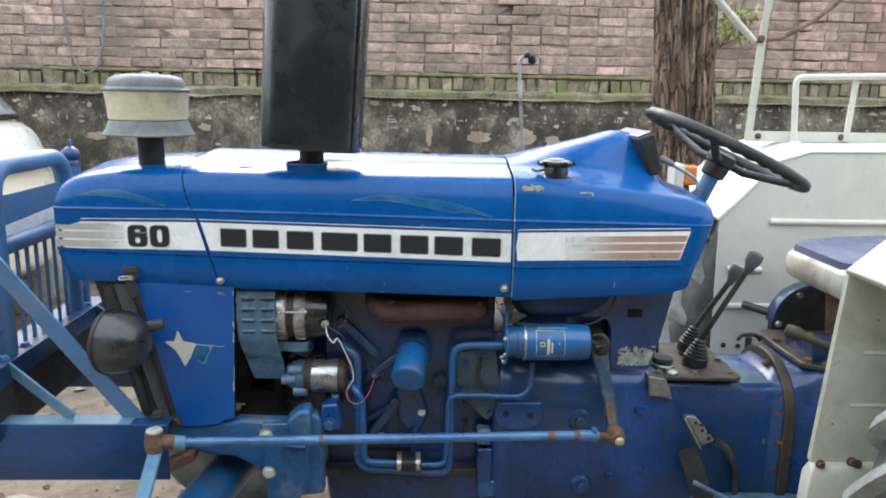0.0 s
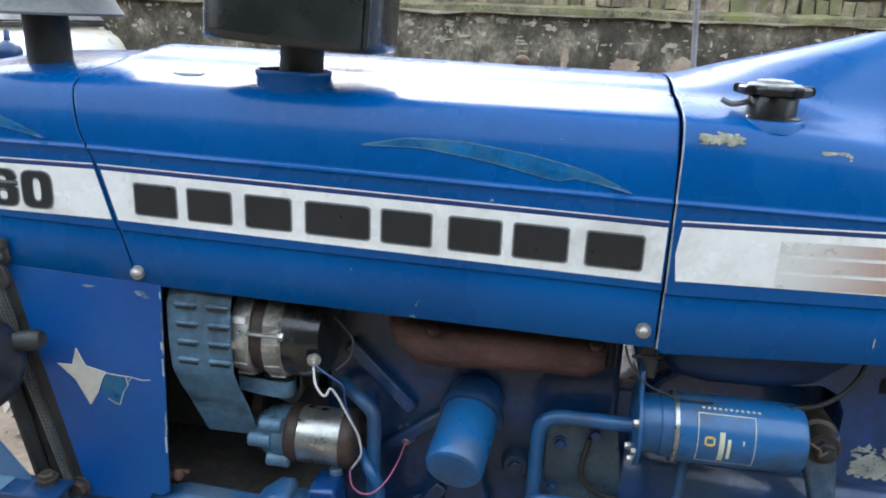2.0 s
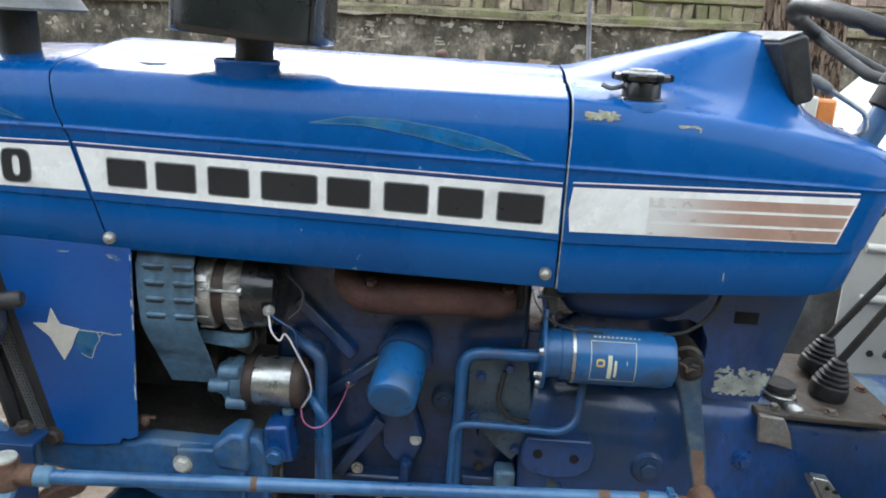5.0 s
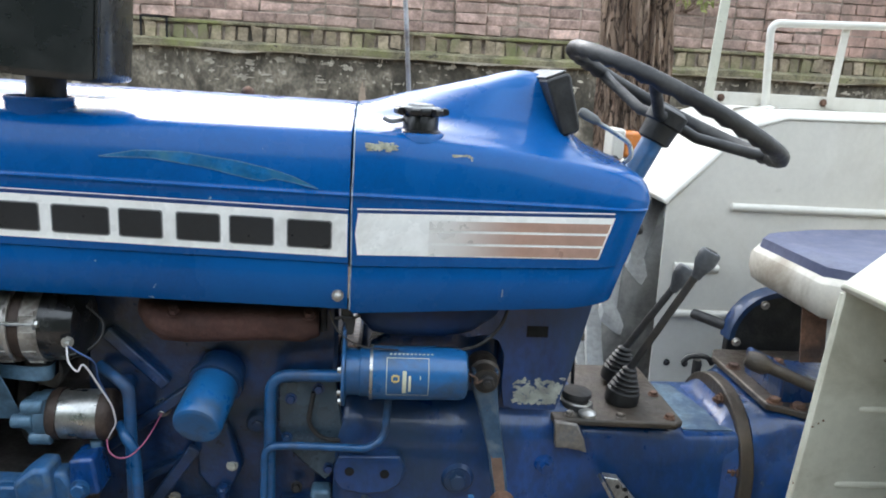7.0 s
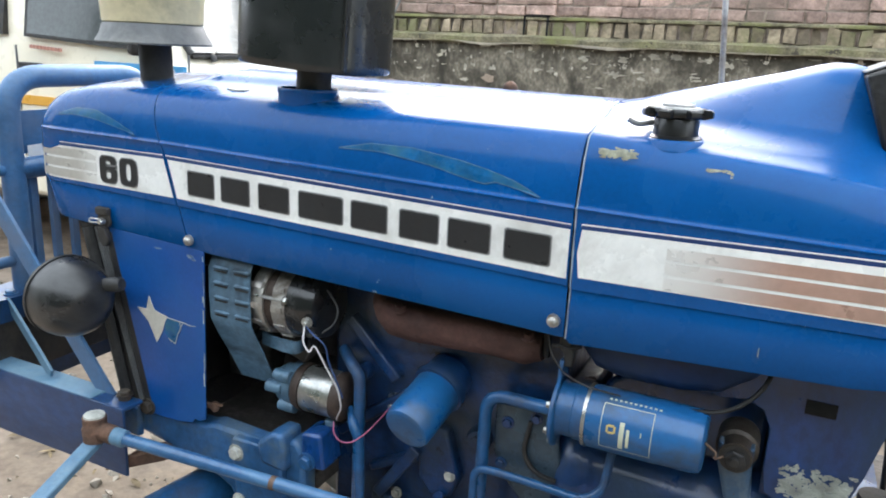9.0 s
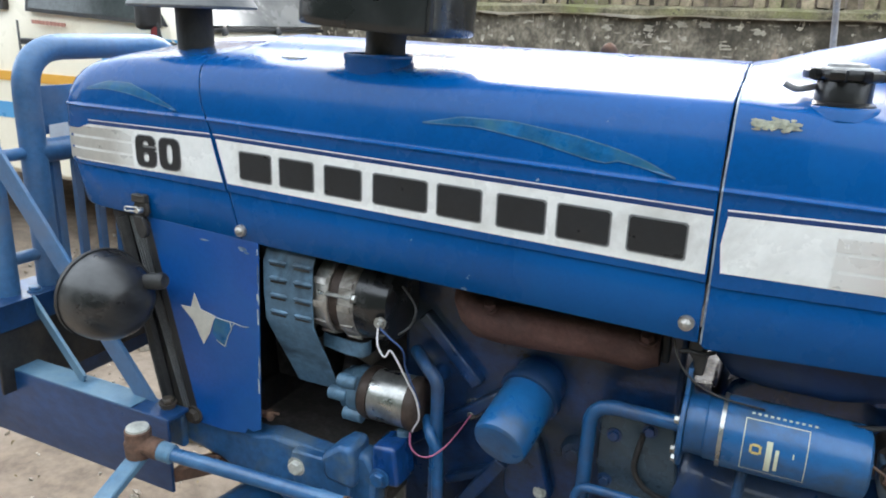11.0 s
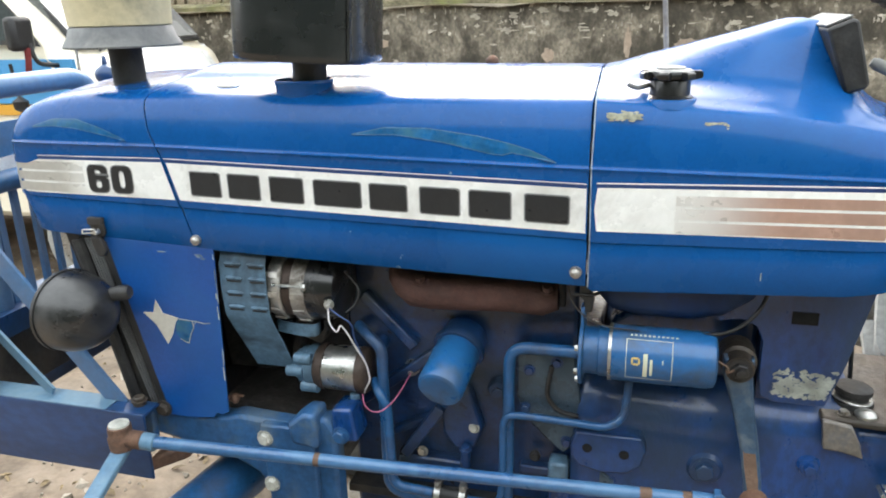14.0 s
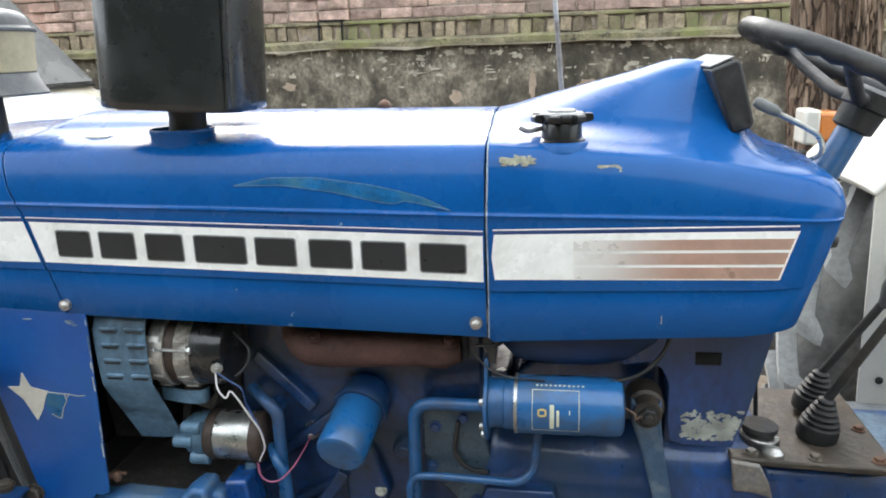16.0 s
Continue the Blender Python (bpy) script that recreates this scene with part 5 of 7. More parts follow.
prism(bm, [(-0.56, 1.15), (-0.455, 1.15), (-0.372, 0.785), (-0.462, 0.785)], 1.803, 2.247)
rad = part("radiator", bm, DARK_IRON, tractor, "black radiator with dusty mesh screen", bevel=0.003)
bm = B()
for k in range(58):
    f = k / 57
    z = lerp(1.14, 0.80, f)
    x0 = lerp(-0.512, -0.420, f)
    box(bm, x0, x0 + 0.048, 1.8005, 1.8035, z - 0.0012, z + 0.0012)
for k in range(9):
    x0 = -0.512 + 0.006 * k
    bar(bm, (x0, 1.8, 1.142), (x0 + 0.092, 1.8, 0.798), 0.0014, 0.003, up=(0, 1, 0))
# grey colour stands in for specks of light through the mesh
part("mesh_screen", bm, GREY, rad, "dusty wire mesh, greyed for the light through it")
for o in (0.028, 0.115):
    bm = B()
    tube(bm, [(-0.455 - o * 0.7 + 0.01, 1.797, 1.14), (-0.372 - o * 0.75 + 0.01, 1.797, 0.79)], 0.012, 8)
    part("rubber_strip", bm, BLACK, rad)
bm = B()
rod(bm, (-0.30, 1.84, 1.12), (-0.20, 1.88, 1.13), 0.03, 14)
part("top_hose", bm, BLACK, tractor)

bm = B()
prism(bm, [(-0.462, 1.150), (-0.05, 1.135), (-0.05, 0.80), (-0.258, 0.79), (-0.385, 0.788)], 2.256, 2.260)
part("far_side_panel", bm, BLUE, tractor, "blue side panel on the far side of the radiator", bevel=0.001)

# -- work lamp: black ball-backed headlight --
L0 = Vector((-0.455, 1.705, 1.032))
ax = Vector((1, -0.22, 0.0)).normalized()
bm = B()
prof = [(0.0, 0.070), (0.02, 0.074), (0.10, 0.0745), (0.13, 0.0738)]
for i in range(1, 15):
    a = math.pi / 2 * i / 14
    prof.append((0.13 + 0.87 * math.sin(a), max(0.004, 0.0735 * math.cos(a) ** 0.72)))
turned(bm, L0 - ax * 0.047, L0 + ax * 0.047, prof, 44)
lamp = part("headlamp", bm, BLACK_SHELL, tractor, "black round headlamp seen from behind", smooth=60)
bm = B()
turned(bm, L0 - ax * 0.046, L0 - ax * 0.057, [(0, 0.071), (0.5, 0.068), (0.9, 0.045), (1, 0.01)], 32)
part("lens", bm, LENS, lamp, "clear lens")
bm = B()
turned(bm, L0 - ax * 0.035, L0 - ax * 0.043, [(0, 0.0762), (1, 0.0762)], 40)
part("rim", bm, BLACK, lamp)
bm = B()
rod(bm, L0 + Vector((0.01, 0.03, 0.0)), Vector((-0.452, 1.80, 1.04)), 0.012, 12)
turned(bm, L0 + Vector((0.030, 0.030, 0.026)), L0 + Vector((0.074, 0.036, 0.034)), [(0, 0.012), (0.5, 0.014), (0.9, 0.0135), (1, 0.010)], 16)
part("bracket", bm, BLACK, lamp)

# -- alternator, belt guard, starter --
bm = B()
outline = []
for z, y, a, b in ((1.150, 1.835, -0.230, -0.140), (1.135, 1.812, -0.231, -0.139), (1.110, 1.799, -0.2315, -0.139), (1.06, 1.797, -0.231, -0.139), (1.015, 1.797, -0.2285, -0.1375), (1.00, 1.8035, -0.2275, -0.1365), (0.982, 1.811, -0.225, -0.1345), (0.950, 1.824, -0.2175, -0.130), (0.917, 1.837, -0.2105, -0.127), (0.889, 1.848, -0.205, -0.125)):
    outline.append([(a, y, z), (b, y, z), (b, y + 0.003, z), (a, y + 0.003, z)])
rings(bm, outline)
guard = part("belt_guard", bm, BLUE_SHEET, tractor, "blue-grey sheet belt guard with punched slots", bevel=0.0008)
for i in range(2):
    for k in range(4):
        bm = B()
        x, z = -0.2165 + 0.046 * i, 1.112 - 0.0275 * k
        turned(bm, (x - 0.003, 1.7975, z), (x + 0.031, 1.7975, z), [(0, 0.001), (0.12, 0.0038), (0.88, 0.0038), (1, 0.001)], 8)
        part("louvre", bm, BLUE_SHEET, guard)
        part("slot", box(B(), x, x + 0.028, 1.7955, 1.7965, z - 0.0065, z - 0.0040), BLACK, guard, smooth=0)
AC = Vector((0, 1.868, 1.057))


def alt_ring(name, x0, x1, prof, mat, label=""):
    bm = B()
    turned(bm, (x0, AC.y, AC.z), (x1, AC.y, AC.z), prof, 36)
    return part(name, bm, mat, alternator, label)


bm = B()
turned(bm, (-0.118, AC.y, AC.z), (-0.097, AC.y, AC.z), [(0, 0.061), (1, 0.061)], 36)
alternator = part("alternator", bm, BROWN_CORE, tractor, "alternator with bright cast ends and brown core")
alt_ring("front_housing", -0.149, -0.117, [(0, 0.05), (0.12, 0.064), (0.9, 0.068), (1, 0.066)], ALU, "bright cast front housing")
alt_ring("rear_housing", -0.098, -0.070, [(0, 0.066), (0.1, 0.068), (0.9, 0.066), (1, 0.063)], ALU, "bright cast rear housing")
alt_ring("end_cover", -0.071, -0.012, [(0, 0.064), (0.55, 0.063), (0.62, 0.060), (0.86, 0.057), (0.95, 0.048), (1, 0.028)], BLACK_SHELL, "black end cover")
alt_ring("pulley", -0.190, -0.154, [(0, 0.05), (0.2, 0.05), (0.5, 0.036), (0.8, 0.05), (1, 0.05)], DARK_IRON)
for a in (200, 250, 300):
    bm = B()
    p = AC + Vector((0, math.cos(radians(a)) * 0.066, math.sin(radians(a)) * 0.066))
    p = AC + Vector((0, -abs(math.cos(radians(a))) * 0.067, math.sin(radians(a)) * 0.067 + 0.04))
    rod(bm, p + Vector((-0.135, 0, 0)), p + Vector((-0.072, 0, 0)), 0.0035, 8)
    hexbolt(bm, p + Vector((-0.073, 0, 0)), (1, 0, 0), 0.0065, 0.007)
    part("tie_bolt", bm, STEEL, alternator)
for k, (x0, x1) in enumerate(((-0.145, -0.121), (-0.096, -0.074))):
    for a in range(6):
        ang = radians(150 + 30 * a)
        bm = B()
        c = AC + Vector((0, math.cos(ang) * 0.0675, math.sin(ang) * 0.0675))
        bar(bm, c + Vector((x0, 0, 0)), c + Vector((x1, 0, 0)), 0.010, 0.004, up=(0, math.cos(ang), math.sin(ang)))
        part("vent_rib", bm, ALU, alternator)
bm = B()
hexbolt(bm, (-0.022, 1.802, 1.047), (0.3, -1, 0.1), 0.007, 0.008, 0.008)
part("terminal", bm, STEEL, alternator)
bm = B()
loops = []
for x, y, z in [tuple(p) for p in fillet([(-0.150, 1.842, 0.978), (-0.100, 1.834, 0.976), (-0.066, 1.832, 0.978), (-0.066, 1.862, 0.980)], 0.014, 5)]:
    loops.append([(x, y + o, z + h) for o, h in ((0, -0.012), (0, 0.012), (0.004, 0.012), (0.004, -0.012))])
rings(bm, loops)
part("alternator_strap", bm, BLUE_SHEET, tractor, "bent blue-grey steel strap under the alternator", bevel=0.0008)
bm = B()
prism(bm, [(-0.128, 1.005), (-0.072, 1.005), (-0.058, 0.965), (-0.075, 0.935), (-0.118, 0.950)], 1.865, 1.90)
part("alternator_bracket", bm, DARK_IRON, tractor, "greasy dark alternator bracket", bevel=0.004)
SC2 = Vector((0, 1.868, 0.890))
bm = B()
turned(bm, (-0.064, SC2.y, SC2.z), (0.004, SC2.y, SC2.z), [(0, 0.041), (0.04, 0.0425), (0.96, 0.0425), (1, 0.041)], 32)
starter = part("starter_solenoid", bm, STEEL, tractor, "bright steel starter solenoid")
for nm, x0, x1, pr, m in (("front_cap", -0.082, -0.063, [(0, 0.040), (0.3, 0.0442), (1, 0.0442)], BROWN_CORE), ("end_cap", 0.003, 0.026, [(0, 0.0442), (0.5, 0.0442), (0.8, 0.040), (1, 0.03)], BROWN_CORE), ("drive_housing", -0.132, -0.081, [(0, 0.020), (0.12, 0.028), (0.3, 0.030), (0.34, 0.036), (0.6, 0.037), (0.66, 0.041), (1, 0.042)], BLUE_SHEET)):
    bm = B()
    turned(bm, (x0, SC2.y, SC2.z), (x1, SC2.y, SC2.z), pr, 28)
    part(nm, bm, m, starter)
for dz, dx in ((0.026, -0.118), (-0.030, -0.108), (0.0, -0.136)):
    bm = B()
    rod(bm, (dx, SC2.y - 0.03, SC2.z + dz), (dx + 0.035, SC2.y - 0.03, SC2.z + dz), 0.012, 12)
    part("lug", bm, BLUE_SHEET, starter)
bm = B()
rod(bm, (-0.005, SC2.y - 0.02, SC2.z - 0.040), (-0.005, SC2.y - 0.02, SC2.z - 0.064), 0.010, 10)
hexbolt(bm, (-0.005, SC2.y - 0.02, SC2.z - 0.062), (0, 0, -1), 0.007, 0.010)
part("stud", bm, BLUE_SHEET, starter)
bm = B()
rod(bm, (-0.14, 1.955, 0.86), (0.03, 1.955, 0.86), 0.052, 24)
part("starter_motor", bm, DARK_IRON, tractor)
for nm, m, pts, r in (("white_wire", WIRE_WHITE, [(-0.02, 1.792, 1.046), (-0.012, 1.775, 1.022), (0.002, 1.775, 1.005), (0.008, 1.778, 1.022), (0.016, 1.78, 1.010), (0.030, 1.79, 0.972), (0.042, 1.80, 0.940), (0.046, 1.805, 0.905), (0.030, 1.815, 0.878), (0.026, 1.82, 0.870)], 0.0016), ("blue_wire", WIRE_BLUE, [(-0.02, 1.792, 1.046), (0.004, 1.785, 1.034), (0.024, 1.79, 1.02), (0.022, 1.80, 0.985), (0.032, 1.81, 0.95), (0.038, 1.82, 0.915)], 0.0015), ("pink_wire", WIRE_PINK, [(0.026, 1.812, 0.872), (0.03, 1.805, 0.852), (0.044, 1.805, 0.840), (0.062, 1.81, 0.8405), (0.078, 1.83, 0.852), (0.088, 1.86, 0.868), (0.092, 1.893, 0.880)], 0.0014), ("black_wire", BLACK, [(0.0, 1.83, 1.10), (0.03, 1.82, 1.075), (0.028, 1.81, 1.05), (0.01, 1.80, 1.035)], 0.002)):
    part(nm, tube(B(), fillet(pts, 0.012, 4), r, 7), m, tractor)

# -- engine block, sump, manifold --
bm = B()
prism(bm, [(-0.04, 0.60), (0.40, 0.60), (0.40, 1.115), (-0.02, 1.115), (-0.04, 1.0)], 1.915, 2.17)
engine = part("engine_block", bm, ENGINE_GRIME, tractor, "grimy dark blue engine block", bevel=0.008)
# casting: a shelf, a raised cover with bolts, a slanting strut and a dipstick tube
part("casting_shelf", box(B(), 0.06, 0.20, 1.885, 1.92, 0.680, 0.704), ENGINE_GRIME, engine, bevel=0.006)
bm = B()
prism(bm, [(0.145, 0.87), (0.205, 0.862), (0.232, 0.775), (0.215, 0.735), (0.175, 0.728), (0.152, 0.76)], 1.893, 1.92)
part("side_cover", bm, ENGINE_GRIME, engine, bevel=0.006)
bm = B()
bar(bm, (0.152, 1.885, 0.818), (0.075, 1.885, 0.708), 0.022, 0.016, up=(0, 1, 0))
part("slanting_strut", bm, ENGINE_GRIME, engine, bevel=0.003)
bm = B()
rod(bm, (0.199, 1.885, 0.738), (0.196, 1.885, 0.66), 0.010, 14)
hexbolt(bm, (0.199, 1.885, 0.735), (0, -0.3, 1), 0.009, 0.009)
part("dipstick_tube", bm, ENGINE_GRIME, engine)
for x, z, m in ((0.214, 0.779, PALE_HEAD), (0.110, 0.712, STEEL), (0.165, 0.850, DARK_IRON), (0.33, 0.735, DARK_IRON)):
    bm = B()
    hexbolt(bm, (x, 1.894, z), (0, -1, 0.2), 0.008, 0.009)
    part("casting_bolt", bm, m, engine)
for pts, w in (([(-0.02, 0.80), (0.15, 0.93)], 0.02), ([(0.0, 1.03), (0.10, 0.93)], 0.022), ([(0.05, 0.745), (0.16, 0.80)], 0.016), ([(0.30, 0.70), (0.39, 0.70)], 0.02)):
    bm = B()
    bar(bm, (pts[0][0], 1.91, pts[0][1]), (pts[1][0], 1.91, pts[1][1]), w, 0.03, up=(0, 1, 0))
    part("rib", bm, ENGINE_GRIME, engine, bevel=0.004)
for x, z, r in ((0.26, 0.859, 0.022), (0.34, 0.80, 0.018), (0.03, 0.93, 0.016)):
    bm = B()
    turned(bm, (x, 1.92, z), (x, 1.895, z), [(0, r), (0.7, r), (1, r * 0.8)], 18)
    hexbolt(bm, (x, 1.896, z), (0, -1, 0), r * 0.5, 0.008)
    part("boss", bm, ENGINE_GRIME, engine)
bm = B()
prism(bm, [(-0.02, 0.44), (0.39, 0.44), (0.40, 0.615), (-0.04, 0.615)], 1.895, 2.155)
part("sump", bm, ENGINE_GRIME, engine, "oily blue sump", bevel=0.012)
bm = B()
prism(bm, [(-0.045, 0.608), (0.41, 0.608), (0.41, 0.626), (-0.045, 0.626)], 1.875, 2.175)
part("sump_flange", bm, DARK_IRON, engine, "greasy flange", bevel=0.002)
bm = B()
loops = []
for x, z, r, y in ((0.07, 1.085, 0.018, 1.88), (0.085, 1.078, 0.030, 1.875), (0.11, 1.066, 0.034, 1.868), (0.15, 1.062, 0.033, 1.868), (0.22, 1.063, 0.031, 1.868), (0.29, 1.066, 0.031, 1.87), (0.345, 1.066, 0.033, 1.87), (0.37, 1.068, 0.026, 1.875)):
    loops.append([(x, y + r * 1.05 * math.cos(a), z + r * math.sin(a)) for a in [2 * math.pi * i / 16 for i in range(16)]])
rings(bm, loops)
man = part("exhaust_manifold", bm, MANIFOLD, tractor, "rust-brown cast exhaust manifold", smooth=60)
for x in (0.12, 0.23, 0.34):
    bm = B()
    rod(bm, (x, 1.87, 1.066), (x, 1.93, 1.075), 0.028, 14)
    part("runner", bm, MANIFOLD, man)
for x in (0.135, 0.355):
    bm = B()
    hexbolt(bm, (x, 1.842, 1.088), (0, -0.6, 1), 0.009, 0.012)
    part("manifold_bolt", bm, MANIFOLD, man)
bm = B()
tube(bm, [(0.375, 1.86, 1.12), (0.378, 1.86, 1.075), (0.377, 1.862, 1.055)], 0.006, 8)
part("drain_pipe", bm, DARK_IRON, tractor)

# oil filter
o0, o1 = Vector((0.190, 1.880, 0.944)), Vector((0.177, 1.788, 0.908))
bm = B()
turned(bm, o0, o1, [(0, 0.040), (0.04, 0.0415), (0.90, 0.0413), (0.97, 0.0388), (1.0, 0.0335)], 40)
oil = part("oil_filter", bm, BLUE_CAN, tractor, "bright blue spin-on oil filter")
bm = B()
turned(bm, o0 - (o1 - o0) * 0.45, o0 + (o1 - o0) * 0.02, [(0, 0.04), (0.5, 0.042), (0.85, 0.049), (1, 0.047)], 32)
part("filter_head", bm, BLUE_ENGINE, oil)
bm = B()
turned(bm, o1, o1 + (o1 - o0).normalized() * 0.001, [(0, 0.0335), (0.6, 0.027), (1, 0.010)], 32)
part("end_dimple", bm, BLUE_CAN, oil)
bm = B()
hexbolt(bm, (0.091, 1.92, 0.882), (0, -1, -0.2), 0.0135, 0.016, 0.010)
part("oil_switch", bm, STEEL, engine, "oil pressure switch")

# coolant and oil pipes
part("oil_pipe", tube(B(), fillet([(-0.01, 1.90, 0.966), (0.028, 1.862, 0.962), (0.051, 1.855, 0.944), (0.052, 1.85, 0.645), (0.285, 1.85, 0.628), (0.290, 1.85, 0.976), (0.42, 1.835, 0.984)], 0.035), 0.0105, 14), BLUE_PIPE, tractor, "blue pipe bent round the engine side")
part("oil_pipe", tube(B(), fillet([(0.030, 1.865, 0.872), (0.048, 1.838, 0.862), (0.063, 1.835, 0.84), (0.067, 1.835, 0.668), (0.155, 1.835, 0.664)], 0.026), 0.0095, 12), BLUE_PIPE, tractor, "blue pipe bent round the engine side")
part("oil_pipe", tube(B(), fillet([(0.205, 1.835, 0.662), (0.272, 1.835, 0.660), (0.279, 1.838, 0.70), (0.281, 1.838, 0.848), (0.33, 1.838, 0.850), (0.462, 1.838, 0.846), (0.488, 1.845, 0.865), (0.493, 1.86, 0.93)], 0.024), 0.0068, 12), BLUE_PIPE, tractor, "thin blue pipe")
bm = B()
rod(bm, (0.148, 1.835, 0.6645), (0.214, 1.835, 0.6625), 0.0165, 18)
hose = part("rubber_hose", bm, BLACK, tractor, "black rubber hose joint with two clamps")
for x in (0.157, 0.205):
    bm = B()
    turned(bm, (x - 0.0055, 1.835, 0.664), (x + 0.0055, 1.835, 0.664), [(0, 0.0182), (1, 0.0182)], 20)
    box(bm, x - 0.006, x + 0.006, 1.829, 1.845, 0.680, 0.692)
    hexbolt(bm, (x, 1.829, 0.686), (0, -1, 0), 0.004, 0.006)
    part("hose_clamp", bm, STEEL, hose)

# fuel filter, lying
FC = Vector((0, 1.822, 0.998))
bm = B()
turned(bm, (0.462, FC.y, FC.z), (0.623, FC.y, FC.z), [(0, 0.043), (0.02, 0.0455), (0.62, 0.0455), (0.66, 0.0448), (0.93, 0.0445), (0.98, 0.042), (1, 0.036)], 44)
filt = part("fuel_filter", bm, BLUE_CAN, tractor, "bright blue fuel filter canister lying sideways")
bm = B()
turned(bm, (0.420, FC.y, FC.z), (0.464, FC.y, FC.z), [(0, 0.042), (0.1, 0.039), (0.5, 0.039), (0.55, 0.041), (0.85, 0.041), (1, 0.0445)], 36)
part("filter_head", bm, BLUE_PIPE, filt)
bm = B()
turned(bm, (0.459, FC.y, FC.z), (0.464, FC.y, FC.z), [(0, 0.0463), (1, 0.0463)], 40)
part("seam_ring", bm, STEEL, filt)
bm = B()
turned(bm, (0.413, FC.y, FC.z - 0.004), (0.419, FC.y, FC.z - 0.004), [(0, 0.052), (0.2, 0.054), (0.8, 0.054), (1, 0.052)], 36)
prism(bm, [(FC.y - 0.022, FC.z + 0.04), (FC.y + 0.022, FC.z + 0.04), (FC.y + 0.012, FC.z + 0.078), (FC.y - 0.012, FC.z + 0.078)], 0.413, 0.419, "x")
part("mounting_flange", bm, BLUE_PIPE, filt, bevel=0.002)
for a in (150, 200, 245, 290):
    bm = B()
    hexbolt(bm, (0.413, FC.y + math.cos(radians(a)) * 0.046, FC.z - 0.004 + math.sin(radians(a)) * 0.046), (-1, 0, 0), 0.005, 0.006)
    part("flange_bolt", bm, STEEL, filt)


def on_can(name, x0, x1, a0, a1, mat, lift=0.0006):
    bm = B()
    k = 8
    lo = [bm.verts.new((x0, FC.y - math.cos(a) * (0.0455 + lift), FC.z + math.sin(a) * (0.0455 + lift))) for a in [radians(lerp(a0, a1, i / k)) for i in range(k + 1)]]
    hi = [bm.verts.new((x1, FC.y - math.cos(a) * (0.0455 + lift), FC.z + math.sin(a) * (0.0455 + lift))) for a in [radians(lerp(a0, a1, i / k)) for i in range(k + 1)]]
    for i in range(k):
        bm.faces.new((lo[i], hi[i], hi[i + 1], lo[i + 1]))
    part(name, bm, mat, filt, smooth=60)


for x0, x1, a0, a1 in ((0.4865, 0.4875, -30, 54), (0.5555, 0.5565, -30, 54), (0.4865, 0.5565, 53, 54.5), (0.4865, 0.5565, -30, -28.5)):
    on_can("label_line", x0, x1, a0, a1, LABEL_INK)
for x0, x1, a0, a1 in ((0.513, 0.5195, -24, 26), (0.523, 0.527, -19, 16), (0.5415, 0.5430, 8, 16)):
    on_can("label_mark", x0, x1, a0, a1, LABEL_INK)
for x0, x1, a0, a1 in ((0.495, 0.4975, 4, 16), (0.5055, 0.508, 4, 16), (0.4975, 0.5055, 14, 18), (0.4975, 0.5055, 2, 6)):
    on_can("label_badge", x0, x1, a0, a1, GOLD_INK)
for i in range(11):
    on_can("label_bar", 0.492 + 0.0068 * i, 0.4955 + 0.0068 * i, 62, 66, LABEL_INK)
bm = B()
tube(bm, fillet([(0.622, FC.y - 0.02, FC.z + 0.01), (0.64, FC.y - 0.03, FC.z + 0.004), (0.636, FC.y - 0.03, FC.z - 0.006), (0.648, FC.y - 0.028, FC.z + 0.001)], 0.005, 3), 0.0018, 6)
part("copper_wire", bm, RUST_TAN, tractor)

# steering drop arm and drag link
bm = B()
turned(bm, (0.662, 1.915, 0.976), (0.662, 1.842, 0.976), [(0, 0.029), (0.6, 0.029), (0.65, 0.024), (1, 0.022)], 24)
boss = part("arm_boss", bm, GREASY, tractor, "rusty pivot boss of the steering arm")
bm = B()
hexbolt(bm, (0.662, 1.843, 0.976), (0, -1, 0), 0.0145, 0.012, 0.006)
part("nut", bm, DARK_IRON, boss)
bm = B()
rings(bm, [[(x + a * w, y + b * t, z) for a, b in ((-1, -0.6), (-0.75, -1), (0.75, -1), (1, -0.6), (1, 1), (-1, 1))] for x, y, z, w, t in ((0.661, 1.860, 0.991, 0.024, 0.012), (0.662, 1.858, 0.958, 0.0225, 0.012), (0.672, 1.850, 0.912, 0.0175, 0.011), (0.688, 1.835, 0.84, 0.0145, 0.010), (0.696, 1.822, 0.785, 0.0135, 0.010), (0.697, 1.815, 0.762, 0.013, 0.010))])
arm = part("drop_arm", bm, BLUE_ARM, tractor, "worn steering drop arm, paint rubbed to rust", bevel=0.003)
bm = B()
rings(bm, [[(x - w, y, z), (x + w, y, z), (x + w, y + 0.004, z), (x - w, y + 0.004, z)] for x, y, z, w in ((0.684, 1.8285, 0.850, 0.006), (0.687, 1.8245, 0.838, 0.0095), (0.693, 1.8150, 0.80, 0.0095), (0.6965, 1.8085, 0.775, 0.008))])
part("rust_patch", bm, RUST_TAN, arm, "tan rust where the paint wore off", smooth=30)
BALL = Vector((0.699, 1.785, 0.762))
bm = B()
turned(bm, BALL + Vector((0, 0.03, 0)), BALL + Vector((0, -0.018, 0)), [(0, 0.016), (0.15, 0.0225), (0.75, 0.0225), (0.9, 0.019), (1, 0.014)], 20)
ball = part("ball_joint", bm, RUSTY, tractor, "rusty ball joint with bright bolt end")
bm = B()
